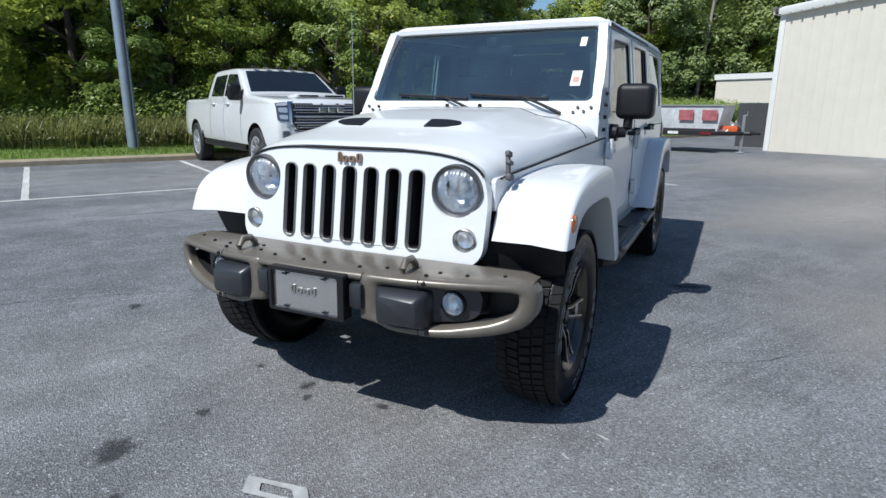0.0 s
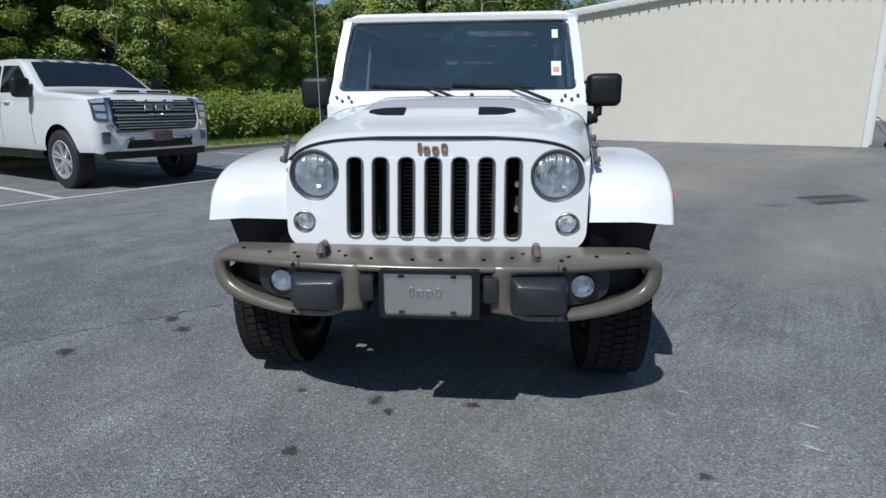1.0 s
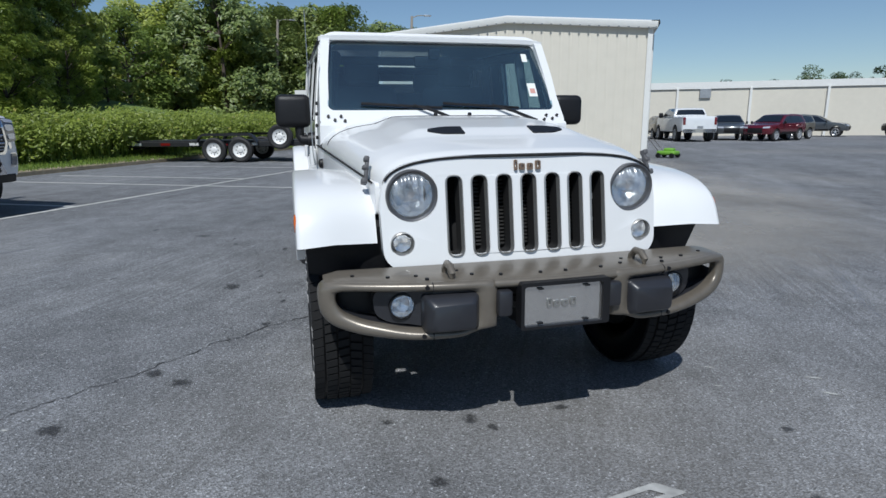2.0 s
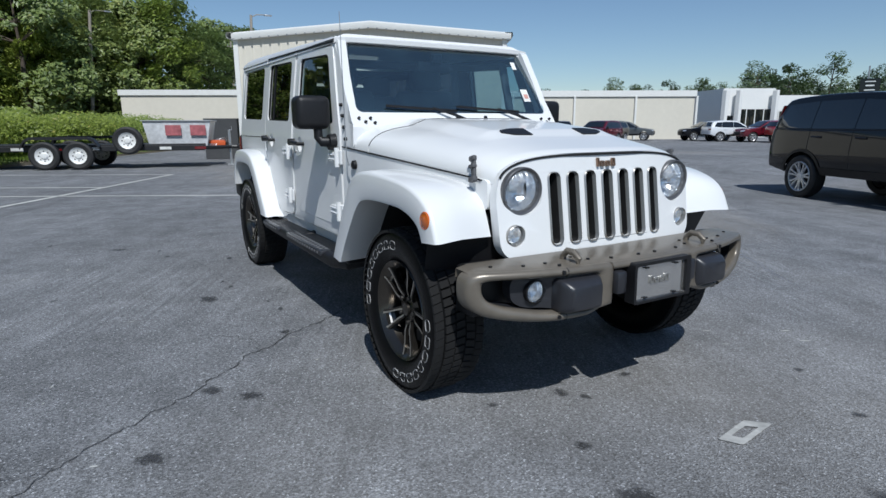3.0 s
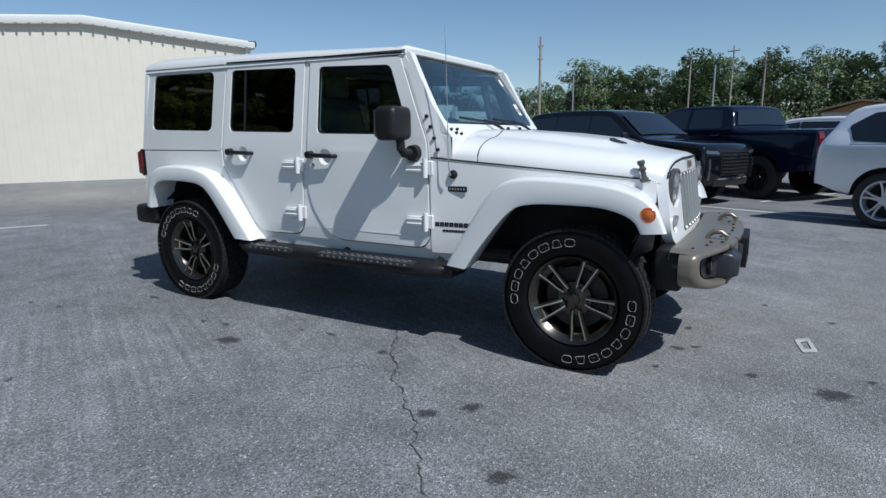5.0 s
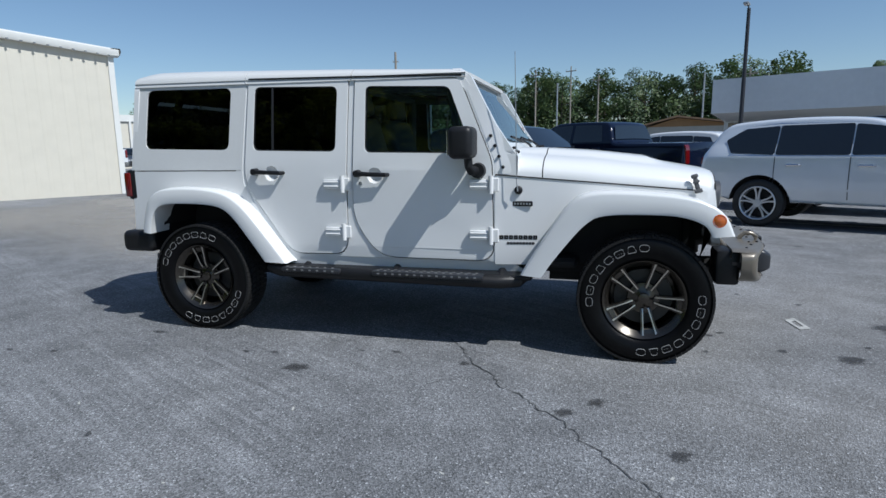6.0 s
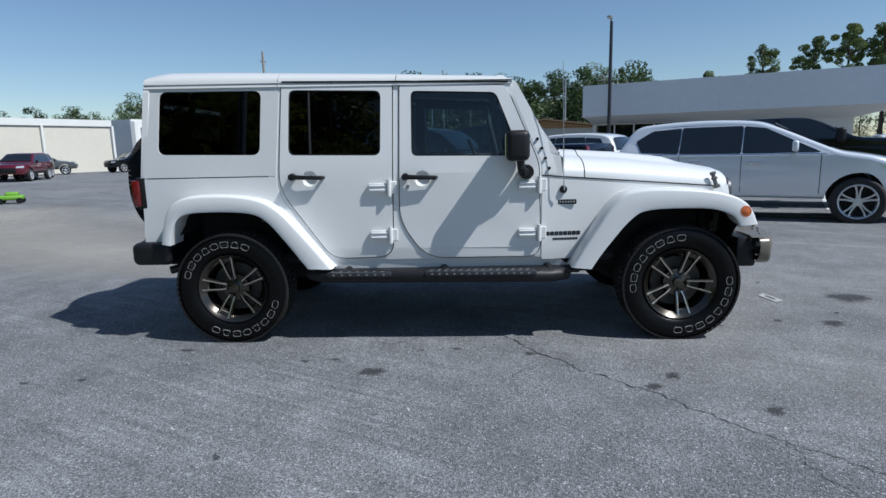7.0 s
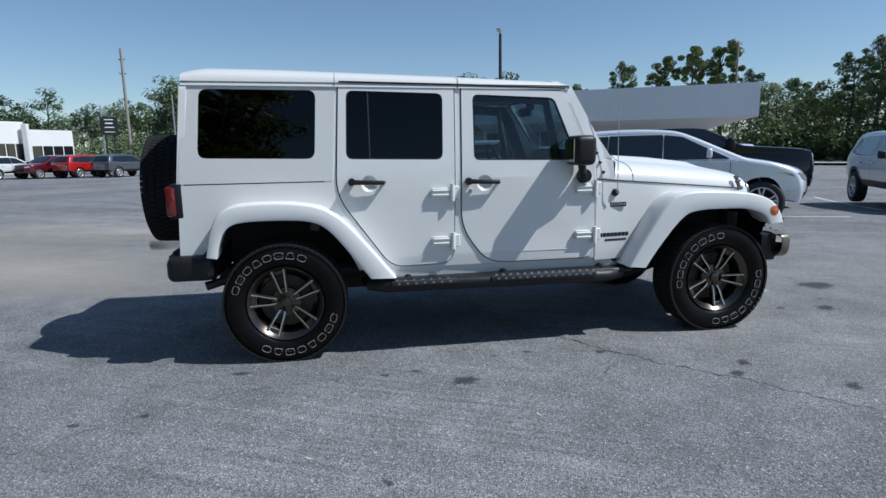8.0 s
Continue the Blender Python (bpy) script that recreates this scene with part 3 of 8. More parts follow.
def block(name, label, cat, corners, h, material, coping=0.0):
    """A plain flat-roofed building on a four-cornered plan."""
    ob = thing(name, label, cat)
    c = [Vector((*p, 0)) for p in corners]
    for a, b in zip(c, c[1:] + c[:1]):
        bm = bmesh.new()
        d = (b - a).normalized()
        nn = Vector((d.y, -d.x, 0))
        loft(bm, [[a, b], [a + Vector((0, 0, h)), b + Vector((0, 0, h))], [a - nn * 0.3 + Vector((0, 0, h)), b - nn * 0.3 + Vector((0, 0, h))]])
        part("wall", bm, material, ob)
        if coping:
            bm = bmesh.new()
            loft(bm, [[q + nn * u + Vector((0, 0, h + w)) for u, w in ((0.12, -coping), (0.12, 0.05), (-0.3, 0.05), (-0.3, -0.02))] for q in (a - d * 0.12, b + d * 0.12)])
            part("coping", bm, TRIM, ob)
    bm = bmesh.new()
    bm.faces.new([bm.verts.new(p + Vector((0, 0, h - 0.1))) for p in c])
    part("roof", bm, TRIM, ob)
    return ob


def window(ob, a, b, z0, z1, bars=3):
    """A glazed opening on a far wall: frame bars and panes, a hand's width proud."""
    a, b = Vector((*a, 0)), Vector((*b, 0))
    d = (b - a).normalized()
    n = Vector((d.y, -d.x, 0)) * 0.06
    ln = (b - a).length
    rot = Matrix.Rotation(math.atan2(d.y, d.x), 4, "Z")
    for k in range(bars):
        p = a + d * ln * (k + 0.5) / bars + n
        bm = bmesh.new()
        box(bm, (0, 0, 0), (ln / bars - 0.08, 0.03, z1 - z0 - 0.1), 0, 1, Matrix.Translation(p + Vector((0, 0, (z0 + z1) / 2))) @ rot)
        part("pane", bm, CARGLASS, ob)
    for k in range(bars + 1):
        p = a + d * ln * k / bars + n
        bm = bmesh.new()
        box(bm, (0, 0, 0), (0.08, 0.07, z1 - z0), 0, 1, Matrix.Translation(p + Vector((0, 0, (z0 + z1) / 2))) @ rot)
        part("window_frame", bm, TRIM, ob)


block("low_shed", "long low cream storage shed with white eaves", "shed", [(-0.1, 46.8), (16, 38.5), (22, 50), (6, 58)], 3.85, CREAM, 0.35)

WARE_A, WARE_B = (19.0, 41.8), (42.1, 28.9)
ware = block("warehouse", "long pale warehouse with a white roof edge", "warehouse", [WARE_A, WARE_B, (50.2, 43.4), (27.1, 56.3)], 4.0, CREAM, 0.45)
wd = (Vector(WARE_B) - Vector(WARE_A)).normalized()
for k in range(6):
    p = Vector(WARE_A) + wd * (0.6 + 5.2 * k)
    bm = bmesh.new()
    box(bm, (0, 0, 0), (0.16, 0.2, 3.6), 0, 1, Matrix.Translation((p.x + wd.y * 0.1, p.y - wd.x * 0.1, 1.8)) @ Matrix.Rotation(math.atan2(wd.y, wd.x), 4, "Z"))
    part("downpipe", bm, TRIM, ware)
p = Vector(WARE_A) + wd * 13
bm = bmesh.new()
box(bm, (0, 0, 0), (0.8, 0.12, 0.7), 0.01, 1, Matrix.Translation((p.x + wd.y * 0.1, p.y - wd.x * 0.1, 3.2)) @ Matrix.Rotation(math.atan2(wd.y, wd.x), 4, "Z"))
vent = part("wall_vent", bm, STEEL, ware)

# showroom far off
S0, S1, S2 = Vector((50.2, 31.8)), Vector((54.6, 29.35)), Vector((58.7, 27.05))
show = block("showroom", "white flat-roofed car showroom with glazed front", "showroom", [tuple(S0), tuple(S1), (58.0, 35.5), (53.6, 37.9)], 4.6, STUCCO)
window(show, S0 + (S1 - S0) * 0.30, S0 + (S1 - S0) * 0.97, 0.3, 2.7, 4)
window(show, S0 + (S1 - S0) * 0.04, S0 + (S1 - S0) * 0.22, 1.0, 2.1, 1)
wing = block("showroom_wing", "lower white showroom wing with glazed front", "showroom", [tuple(S1), tuple(S2), (62.1, 33.2), (58.0, 35.5)], 3.95, STUCCO)
window(wing, S1 + (S2 - S1) * 0.1, S1 + (S2 - S1) * 0.97, 0.3, 2.5, 4)
for t in (0.02, 0.28, 0.98):
    p = S0.lerp(S1, t)
    bm = bmesh.new()
    box(bm, (p.x - 0.4, p.y - 0.4, 2.2), (0.45, 0.45, 4.4), 0.03, 1)
    part("column", bm, STUCCO, show)

# dealership with the deep metal fascia
D0, D1 = Vector((29.0, -6.6, 0)), Vector((22.3, -19.8, 0))
dd = (D1 - D0).normalized()
dn = Vector((dd.y, -dd.x, 0))
deal = thing("dealership", "low dealership with a deep ribbed grey metal fascia", "dealership")
part("fascia", ribbed(bmesh.new(), D0, D1, 2.80, lambda t: 4.48, 0.22, 0.0015, dn), GREYMETAL, deal, "ribbed grey metal fascia", 2)
part("fascia", ribbed(bmesh.new(), D1, D1 - dn * 9, 2.80, lambda t: 4.48, 0.22, 0.006, dd), GREYMETAL, deal)
bm = bmesh.new()
loft(bm, [[D0 + Vector((0, 0, 2.8)), D1 + Vector((0, 0, 2.8))], [D0 - dn * 2.2 + Vector((0, 0, 2.45)), D1 - dn * 2.2 - dd * 2.0 + Vector((0, 0, 2.3))]])
loft(bm, [[D1 + Vector((0, 0, 2.8)), D1 - dn * 9 + Vector((0, 0, 2.8))], [D1 - dn * 2.2 - dd * 2.0 + Vector((0, 0, 2.3)), D1 - dn * 9 - dd * 2 + Vector((0, 0, 2.3))]])
part("soffit", bm, STUCCO, deal)
W0, W1 = D0 - dn * 2.2, D1 - dn * 2.2 - dd * 2.0
bm = bmesh.new()
loft(bm, [[W0, W1, W1 - dn * 9], [v + Vector((0, 0, 2.6)) for v in (W0, W1, W1 - dn * 9)]])
part("wall", bm, STUCCO, deal)
window(deal, (W0 + dd * 0.2).to_2d(), (W0 + dd * 4.6).to_2d(), 0.4, 2.4, 4)
bm = bmesh.new()
loft(bm, [[D0 + Vector((0, 0, 4.46)), D1 + Vector((0, 0, 4.46))], [D0 - dn * 9 + Vector((0, 0, 4.46)), D1 - dn * 9 + Vector((0, 0, 4.46))]])
part("roof", bm, TRIM, deal)

# small house with a brown gable roof
hut = thing("small_house", "small house with a low brown gable roof", "house", pose(62, -8.7, 0, 0, 0, -98))
bm = bmesh.new()
loft(bm, [[(-2.9, 0, 0), (-2.9, 0, 3.1), (6.6, 0, 3.1), (6.6, 0, 0)], [(-2.9, 12, 0), (-2.9, 12, 3.1), (6.6, 12, 3.1), (6.6, 12, 0)]], closed=True)
panel([[(-2.9, 0.0), (6.6, 0.0), (6.6, 3.1), (-2.9, 3.1)]], lambda a, b, d: (a, d, b), 0.1, bm=bm)
part("wall", bm, mat("grey_siding", (0.40, 0.38, 0.33), 0.8, vary=0.1, scale=4), hut)
bm = panel([[(-2.9, 3.1), (6.6, 3.1), (0.0, 4.0)]], lambda a, b, d: (a, -0.02 + d, b), 0.1)
part("gable", bm, mat("brown_board_siding", (0.30, 0.17, 0.075), 0.8, vary=0.15, scale=6), hut)
bm = bmesh.new()
loft(bm, [[(-3.4, y, 3.22), (-3.4, y, 3.36), (0, y, 4.24), (7.2, y, 3.22), (7.2, y, 3.08), (0, y, 4.06)] for y in (-0.5, 12.5)], closed=True)
panel([[(-3.4, 3.22), (-3.4, 3.36), (0, 4.24), (7.2, 3.22), (7.2, 3.08), (0, 4.06)]], lambda a, b, d: (a, -0.5 + d, b), 0.05, bm=bm)
part("roof", bm, BROWNROOF, hut)


# ------------------------------------------------------------ wheels
def tyre_mesh(R=0.384, rim=0.233, w=0.232):
    """Off-road tyre round the x axis, its outer face towards -x."""
    bm = bmesh.new()
    h = w / 2
    side = [(rim - 0.004, -h + 0.035), (rim + 0.012, -h + 0.020), (rim + 0.03, -h + 0.006), (lerp(rim, R, 0.5), -h - 0.004), (R - 0.035, -h + 0.002), (R - 0.014, -h + 0.012)]
    prof = side + [(R - 0.010, -h + 0.03), (R - 0.009, 0.0), (R - 0.010, h - 0.03)] + [(r, -x) for r, x in reversed(side)]
    revolve(bm, prof, 72)
    return bm


def tread_mesh(R=0.384, w=0.232, blocks=64):
    """Tread lugs in five rows, the shoulder rows stepping down the sidewall."""
    bm, h = bmesh.new(), w / 2
    # tread lugs in five rows, the shoulder rows stepping down the sidewall
    rows = [(-h + 0.018, 0.040, 0.0, 1.0), (-h + 0.067, 0.043, 0.5, 0.86), (0.0, 0.042, 0.2, 0.8), (h - 0.067, 0.043, 0.7, 0.86), (h - 0.018, 0.040, 0.35, 1.0)]
    for cx, bw, ph, ln in rows:
        for k in range(blocks):
            a = 2 * math.pi * (k + ph) / blocks
            da = 2 * math.pi / blocks * 0.45 * ln
            skew = 0.25 * da * (1 if cx > 0 else -1)
            lo, hi = R - 0.02, R + (-0.006 if abs(cx) > 0.08 else 0.0)
            vs = []
            for r in (lo, hi):
                for sx, sa in ((-1, -1), (1, -1), (1, 1), (-1, 1)):
                    t = a + sa * da + skew * sx
                    x = cx + sx * bw / 2
                    vs.append(bm.verts.new((x, r * math.cos(t), r * math.sin(t))))
            for q in ((4, 5, 6, 7), (0, 1, 5, 4), (1, 2, 6, 5), (2, 3, 7, 6), (3, 0, 4, 7)):
                bm.faces.new([vs[i] for i in q])
    for v in bm.verts:
        if v.co.z < -R + 0.012:
            v.co.z = -R + 0.012
    return bm


def mark_mesh(kind, R=0.308, x=-0.1195, size=0.040, wide=0.054, line=0.0021):
    """One thin outlined mark on the sidewall, standing for a letter of the maker's raised lettering."""
    w, h = wide / 2, size / 2
    o = [[(-w, -h), (w, -h), (w, h), (-w, h)], [(-w, -h), (w, -h), (w * 0.5, h), (-w * 0.5, h)], [(-w, -h), (w, -h), (w, h), (-w, h)]][kind]
    i = [(p[0] * (1 - line / w), p[1] * (1 - line / h)) for p in o]
    r = (0.020, 0.006, 0.012)[kind]
    loops = [rounded(o, r, 6), rounded(i, r * 0.9, 6)]
    bm = panel(loops, lambda u, v, dd: (x + dd, (R + v) * math.cos(u / R), (R + v) * math.sin(u / R)), 0.004)
    if kind == 2:
        panel([[(-w * 0.4, -h * 0.12), (w * 0.6, -h * 0.12), (w * 0.6, h * 0.05), (-w * 0.4, h * 0.05)]], lambda u, v, dd: (x + dd, (R + v) * math.cos(u / R), (R + v) * math.sin(u / R)), 0.004, bm=bm)
    return bm


MARKS = []


def rim_meshes(r=0.233, w=0.194):
    barrel, lip, spokes, edges, hub, nuts, disc_ = [bmesh.new() for _ in range(7)]
    h = w / 2
    revolve(barrel, [(r - 0.012, -h + 0.01), (r - 0.03, -h + 0.05), (r - 0.045, 0.0), (r - 0.045, h), (r - 0.06, h), (0.03, h)], 48)
    revolve(lip, [(r - 0.035, -h + 0.035), (r - 0.016, -h + 0.012), (r - 0.006, -h + 0.002), (r, -h - 0.003), (r + 0.004, -h + 0.004), (r + 0.002, -h + 0.02)], 60)
    a = radians(135)
    d, t = Vector((0, math.cos(a), math.sin(a))), Vector((0, -math.sin(a), math.cos(a)))
    for s in (-1, 1):
        rows = []
        for q, off, wd, x in ((0.060, 0.020, 0.022, -h + 0.046), (0.10, 0.0255, 0.019, -h + 0.031), (0.16, 0.033, 0.019, -h + 0.026), (r - 0.03, 0.041, 0.024, -h + 0.018), (r - 0.012, 0.046, 0.034, -h + 0.010)):
            c = d * q + t * s * off
            rows.append([c - t * wd / 2 + Vector((x + 0.03, 0, 0)), c - t * wd / 2 * 0.8 + Vector((x, 0, 0)), c + t * wd / 2 * 0.8 + Vector((x, 0, 0)), c + t * wd / 2 + Vector((x + 0.03, 0, 0))])
        vs = loft(spokes, rows, closed=True)
        spokes.faces.new(vs[-1])
        i, j = (1, 2) if s > 0 else (2, 1)
        loft(edges, [[row[i] + Vector((-0.0015, 0, 0)), row[i].lerp(row[j], 0.45) + Vector((-0.0015, 0, 0))] for row in rows])
    # foot that joins the two bars at the rim
    loft(edges, [[d * q - t * wd + Vector((x, 0, 0)), d * q + t * wd + Vector((x, 0, 0))] for q, wd, x in ((r - 0.058, 0.031, -h + 0.046), (r - 0.049, 0.035, -h + 0.027))])
    loft(spokes, [[d * q - t * wd + Vector((x, 0, 0)), d * q + t * wd + Vector((x, 0, 0))] for q, wd, x in ((r - 0.062, 0.030, -h + 0.052), (r - 0.050, 0.034, -h + 0.030), (r - 0.012, 0.044, -h + 0.016))])
    cyl(nuts, d * 0.0635 + Vector((-h + 0.058, 0, 0)), d * 0.0635 + Vector((-h + 0.030, 0, 0)), 0.0115, 0.0095, 6)
    revolve(hub, [(0.094, -h + 0.075), (0.090, -h + 0.056), (0.044, -h + 0.052), (0.033, -h + 0.046), (0.030, -h + 0.030), (0.012, -h + 0.026), (0.0005, -h + 0.026)], 32)
    revolve(disc_, [(0.05, 0.0), (0.165, 0.0), (0.165, 0.03), (0.05, 0.03)], 36)
    return barrel, lip, spokes, edges, hub, nuts, disc_


WHEELPARTS = {}


def rig_wheel(parent, m, name="wheel", lettered=True, roll=0.0, turn=0.0):
    if not WHEELPARTS:
        root = bpy.data.objects.new("pattern", None)
        defs = [("tyre", tyre_mesh(), RUBBER, "black all-terrain tyre with deep tread"),
                ("tread", tread_mesh(), TREAD, "")]
        for kind in range(3):
            mk = part("sidewall_mark", mark_mesh(kind), LETTER)
            MARKS.append(mk.data)
            bpy.data.objects.remove(mk)
        for nm, b, mt in zip(("barrel", "rim", "spoke", "spoke_edge", "hub_cap", "lug_nut", "brake_disc"), rim_meshes(), (BRONZE, BRONZE, BRONZE, BRONZE_LIGHT, BRONZE, BRAKE, BRAKE)):
            defs.append((nm, b, mt, "dark bronze alloy" if mt is BRONZE else ""))
        for nm, b, mt, lb in defs:
            bmesh.ops.recalc_face_normals(b, faces=b.faces)
            for f in b.faces:
                f.smooth = True
            for e in b.edges:
                e.smooth = not (len(e.link_faces) == 2 and e.calc_face_angle(0.0) > radians(32))
            me = bpy.data.meshes.new(nm)
            b.to_mesh(me)
            b.free()
            me.materials.append(mt)
            WHEELPARTS[len(WHEELPARTS)] = (nm, me, lb)
    tyre = None
    for k, (nm, me, lb) in WHEELPARTS.items():
        o = new("wheel" if k == 0 else nm, me)
        if nm == "tread":
            o["kind"] = "stuff"
        if k == 0:
            o.name = name
            o.parent, o.matrix_basis = parent, m
            o["label"] = lb
            tyre = o
        else:
            o.parent = tyre
            if lb:
                o["label"] = lb
            if nm in ("spoke", "spoke_edge", "lug_nut"):
                o.matrix_basis = Matrix.Rotation(radians(turn), 4, "X")
                for j in range(1, 5):
                    q = new(nm, me)
                    q.parent, q.matrix_basis = tyre, Matrix.Rotation(radians(turn + 72 * j), 4, "X")
                    if lb:
                        q["label"] = lb
    if lettered:
        for k in range(16):
            o = new("sidewall_mark", MARKS[(0, 2, 0, 1, 0, 2, 1, 0)[k % 8]])
            o.parent = tyre
            o.matrix_basis = Matrix.Rotation(radians(roll + (13.1 * k if k < 8 else 180 + 13.6 * (k - 8))), 4, "X")
    return tyre


# ------------------------------------------------------------ the white four-door off-roader
rig = thing("off_road_vehicle", "white four-door off-road vehicle with bronze wheels and bumper", "car", pose(0, 0, 0))


def jw(y, z):
    """Half width of the body at a place of its side."""
    w = table((-1.95, -1.75, -0.75, -0.55, 2.1), (0.575, 0.615, 0.735, 0.762, 0.762), y)
    if z > 1.12:
        w -= 0.072 * ((z - 1.12) / 0.62) ** 1.15 * (1.0 if y > -0.7 else 0.0)
    if z < 0.62:
        w -= 0.014 * (0.62 - z) / 0.15
    return w


def lift(y, z):
    """The cabin rises a little towards the tail."""
    return z + (0.014 + 0.010 * y) * clamp((z - 1.12) / 0.6)


def tail(y):
    return y + 0.03 * clamp((y - 1.2) / 0.8)


def side(sx, dx=0.0):
    return lambda a, b, d: (sx * (jw(a, b) + dx - d), tail(a), lift(a, b))


ZC = (0.62, 0.8, 0.95, 1.12, 1.2, 1.3, 1.4, 1.5, 1.6, 1.68)
YC = (-1.75, -1.3, -0.75, -0.55)
ARCH_R = [(2.02, 0.62), (1.93, 0.70), (1.86, 0.84), (1.74, 0.93), (1.33, 0.93), (1.20, 0.85), (0.93, 0.50)]
WIN_Q = rounded([(1.266, 1.254), (1.933, 1.267), (1.905, 1.658), (1.243, 1.655)], 0.05)
WIN_R = rounded([(0.462, 1.237), (1.077, 1.249), (1.060, 1.656), (0.450, 1.643)], 0.045)
WIN_F = rounded([(-0.462, 1.219, 0.03), (0.257, 1.230), (0.254, 1.639), (-0.300, 1.622)], 0.04)
DOOR_R = rounded([(0.400, 0.566, 0.10), (0.81, 0.558, 0.09), (1.145, 1.03, 0.12), (1.105, 1.695, 0.02), (0.375, 1.685, 0.02)], 0.02)
DOOR_F = rounded([(-0.590, 0.555, 0.10), (0.17, 0.555, 0.12), (0.345, 0.80, 0.12), (0.325, 1.683, 0.02), (-0.365, 1.665, 0.03), (-0.575, 1.17, 0.05)], 0.03)



def grown(lp, d):
    """An outline set outwards by d."""
    out = []
    for i, p in enumerate(lp):
        a, b = Vector(lp[i - 1]), Vector(lp[(i + 1) % len(lp)])
        t = (b - a).normalized()
        out.append((p[0] + t.y * d, p[1] - t.x * d))
    area = sum(lp[i - 1][0] * lp[i][1] - lp[i][0] * lp[i - 1][1] for i in range(len(lp)))
    return out if area > 0 else [(2 * p[0] - q[0], 2 * p[1] - q[1]) for p, q in zip(lp, out)]


for sx in (-1, 1):
    f = side(sx)
    # rear quarter below the belt
    q = rounded([(1.161, 1.115, 0.01), (1.161, 1.03, 0.02), (0.985, 0.70, 0.05), (0.955, 0.52, 0.01)] + [(a, b, 0.02) for a, b in reversed(ARCH_R)][1:] + [(2.075, 0.63, 0.02), (2.05, 1.115, 0.02)], 0.02)
    part("quarter_panel", panel([q], f, 0.03, (), ZC), WHITE, rig)
    # hard top side with its window
    q = rounded([(1.165, 1.122, 0.01), (2.048, 1.122, 0.02), (1.985, 1.735, 0.06), (1.12, 1.725, 0.01)], 0.02)
    part("hardtop_side", panel([q, WIN_Q], f, 0.03, (), ZC), HARDTOP, rig)
    part("quarter_window", panel([WIN_Q], side(sx, -0.008), 0, (), ZC), PRIVACY, rig, "dark tinted glass")
    for nm, out, hole, gl in (("rear_door", DOOR_R, WIN_R, PRIVACY), ("front_door", DOOR_F, WIN_F, TINT)):
        hy, hz = (0.20, 1.095) if nm == "front_door" else (0.95, 1.108)
        cup = circle(hy - 0.012, hz - 0.010, 0.052, 28)
        door = part(nm, panel([out, hole, cup], side(sx, 0.004), 0.035, (), ZC), WHITE, rig)
        part("door_window", panel([hole], side(sx, -0.010), 0, (), ZC), gl, door, "tinted side glass")
        ring = [(lerp(sum(p[0] for p in hole) / len(hole), p[0], 0.975), lerp(sum(p[1] for p in hole) / len(hole), p[1], 0.962)) for p in hole]
        part("window_seal", panel([hole, ring], side(sx, -0.004), 0.01, (), ZC), BLACK, door)
        if nm == "rear_door":
            bm = bmesh.new()
            tube(bm, [(sx * (jw(0.93, z) - 0.008), tail(0.93), lift(0.93, z)) for z in (1.245, 1.40, 1.55, 1.655)], 0.009, 6)
            part("window_divider", bm, BLACK, door)
        bm = bmesh.new()
        tube(bm, [(sx * (jw(hy, hz) + o), hy + y, hz + z) for y, z, o in ((0.105, 0.005, 0.0), (0.10, 0.004, 0.035), (0.02, 0.0, 0.045), (-0.10, -0.004, 0.04), (-0.105, -0.004, 0.0))], [0.014, 0.017, 0.015, 0.014, 0.012], 10)
        cyl(bm, (sx * (jw(hy, hz) + 0.01), hy + 0.098, hz + 0.004), (sx * (jw(hy, hz) + 0.052), hy + 0.098, hz + 0.004), 0.025, 0.022, 16)
        part("door_handle", bm, BLACK, door, "black paddle handle")
        bm = bmesh.new()
        rings = []
        for r, deep in ((0.0535, 0.0015), (0.050, 0.003), (0.044, 0.012), (0.034, 0.021), (0.020, 0.027), (0.0005, 0.029)):
            pts = circle(hy - 0.012, hz - 0.010, r, 28)
            rings.append([side(sx, 0.0045 - deep)(a, b, 0.0) for a, b in pts])
        loft(bm, rings, closed=True)
        part("handle_recess", bm, WHITE, door, "", 60)
        if nm == "front_door":
            bm = bmesh.new()
            cyl(bm, (sx * (jw(0.285, 1.035)), 0.285, 1.035), (sx * (jw(0.285, 1.035) + 0.012), 0.285, 1.035), 0.012)
            part("key_lock", bm, STEEL, door)
        hx = 0.40 if nm == "rear_door" else -0.585
        for hz2 in (1.03, 0.715):
            bm = bmesh.new()
            w = jw(hx, hz2) + 0.006
            box(bm, (sx * (w + 0.012), hx + 0.085, hz2), (0.024, 0.12, 0.062), 0.008, 2)
            box(bm, (sx * (w + 0.02), hx + 0.085, hz2 + 0.014), (0.018, 0.11, 0.010), 0.004, 1)
            box(bm, (sx * (w + 0.02), hx + 0.085, hz2 - 0.014), (0.018, 0.11, 0.010), 0.004, 1)
            cyl(bm, (sx * (w + 0.02), hx + 0.008, hz2 - 0.055), (sx * (w + 0.02), hx + 0.008, hz2 + 0.055), 0.015, seg=12)
            box(bm, (sx * (w + 0.008), hx - 0.018, hz2), (0.016, 0.045, 0.085), 0.006, 1)
            part("hinge", bm, WHITE, door)
    # cowl side, between the front door and the wheel
    q = rounded([(-0.598, 0.53, 0.01), (-0.598, 1.085, 0.01), (-1.83, 0.985, 0.02), (-1.83, 0.86, 0.02), (-1.18, 0.93, 0.05), (-1.0, 0.86, 0.05), (-0.80, 0.53, 0.02)], 0.02)
    part("cowl_side", panel([q], f, 0.03, YC, ZC), WHITE, rig)
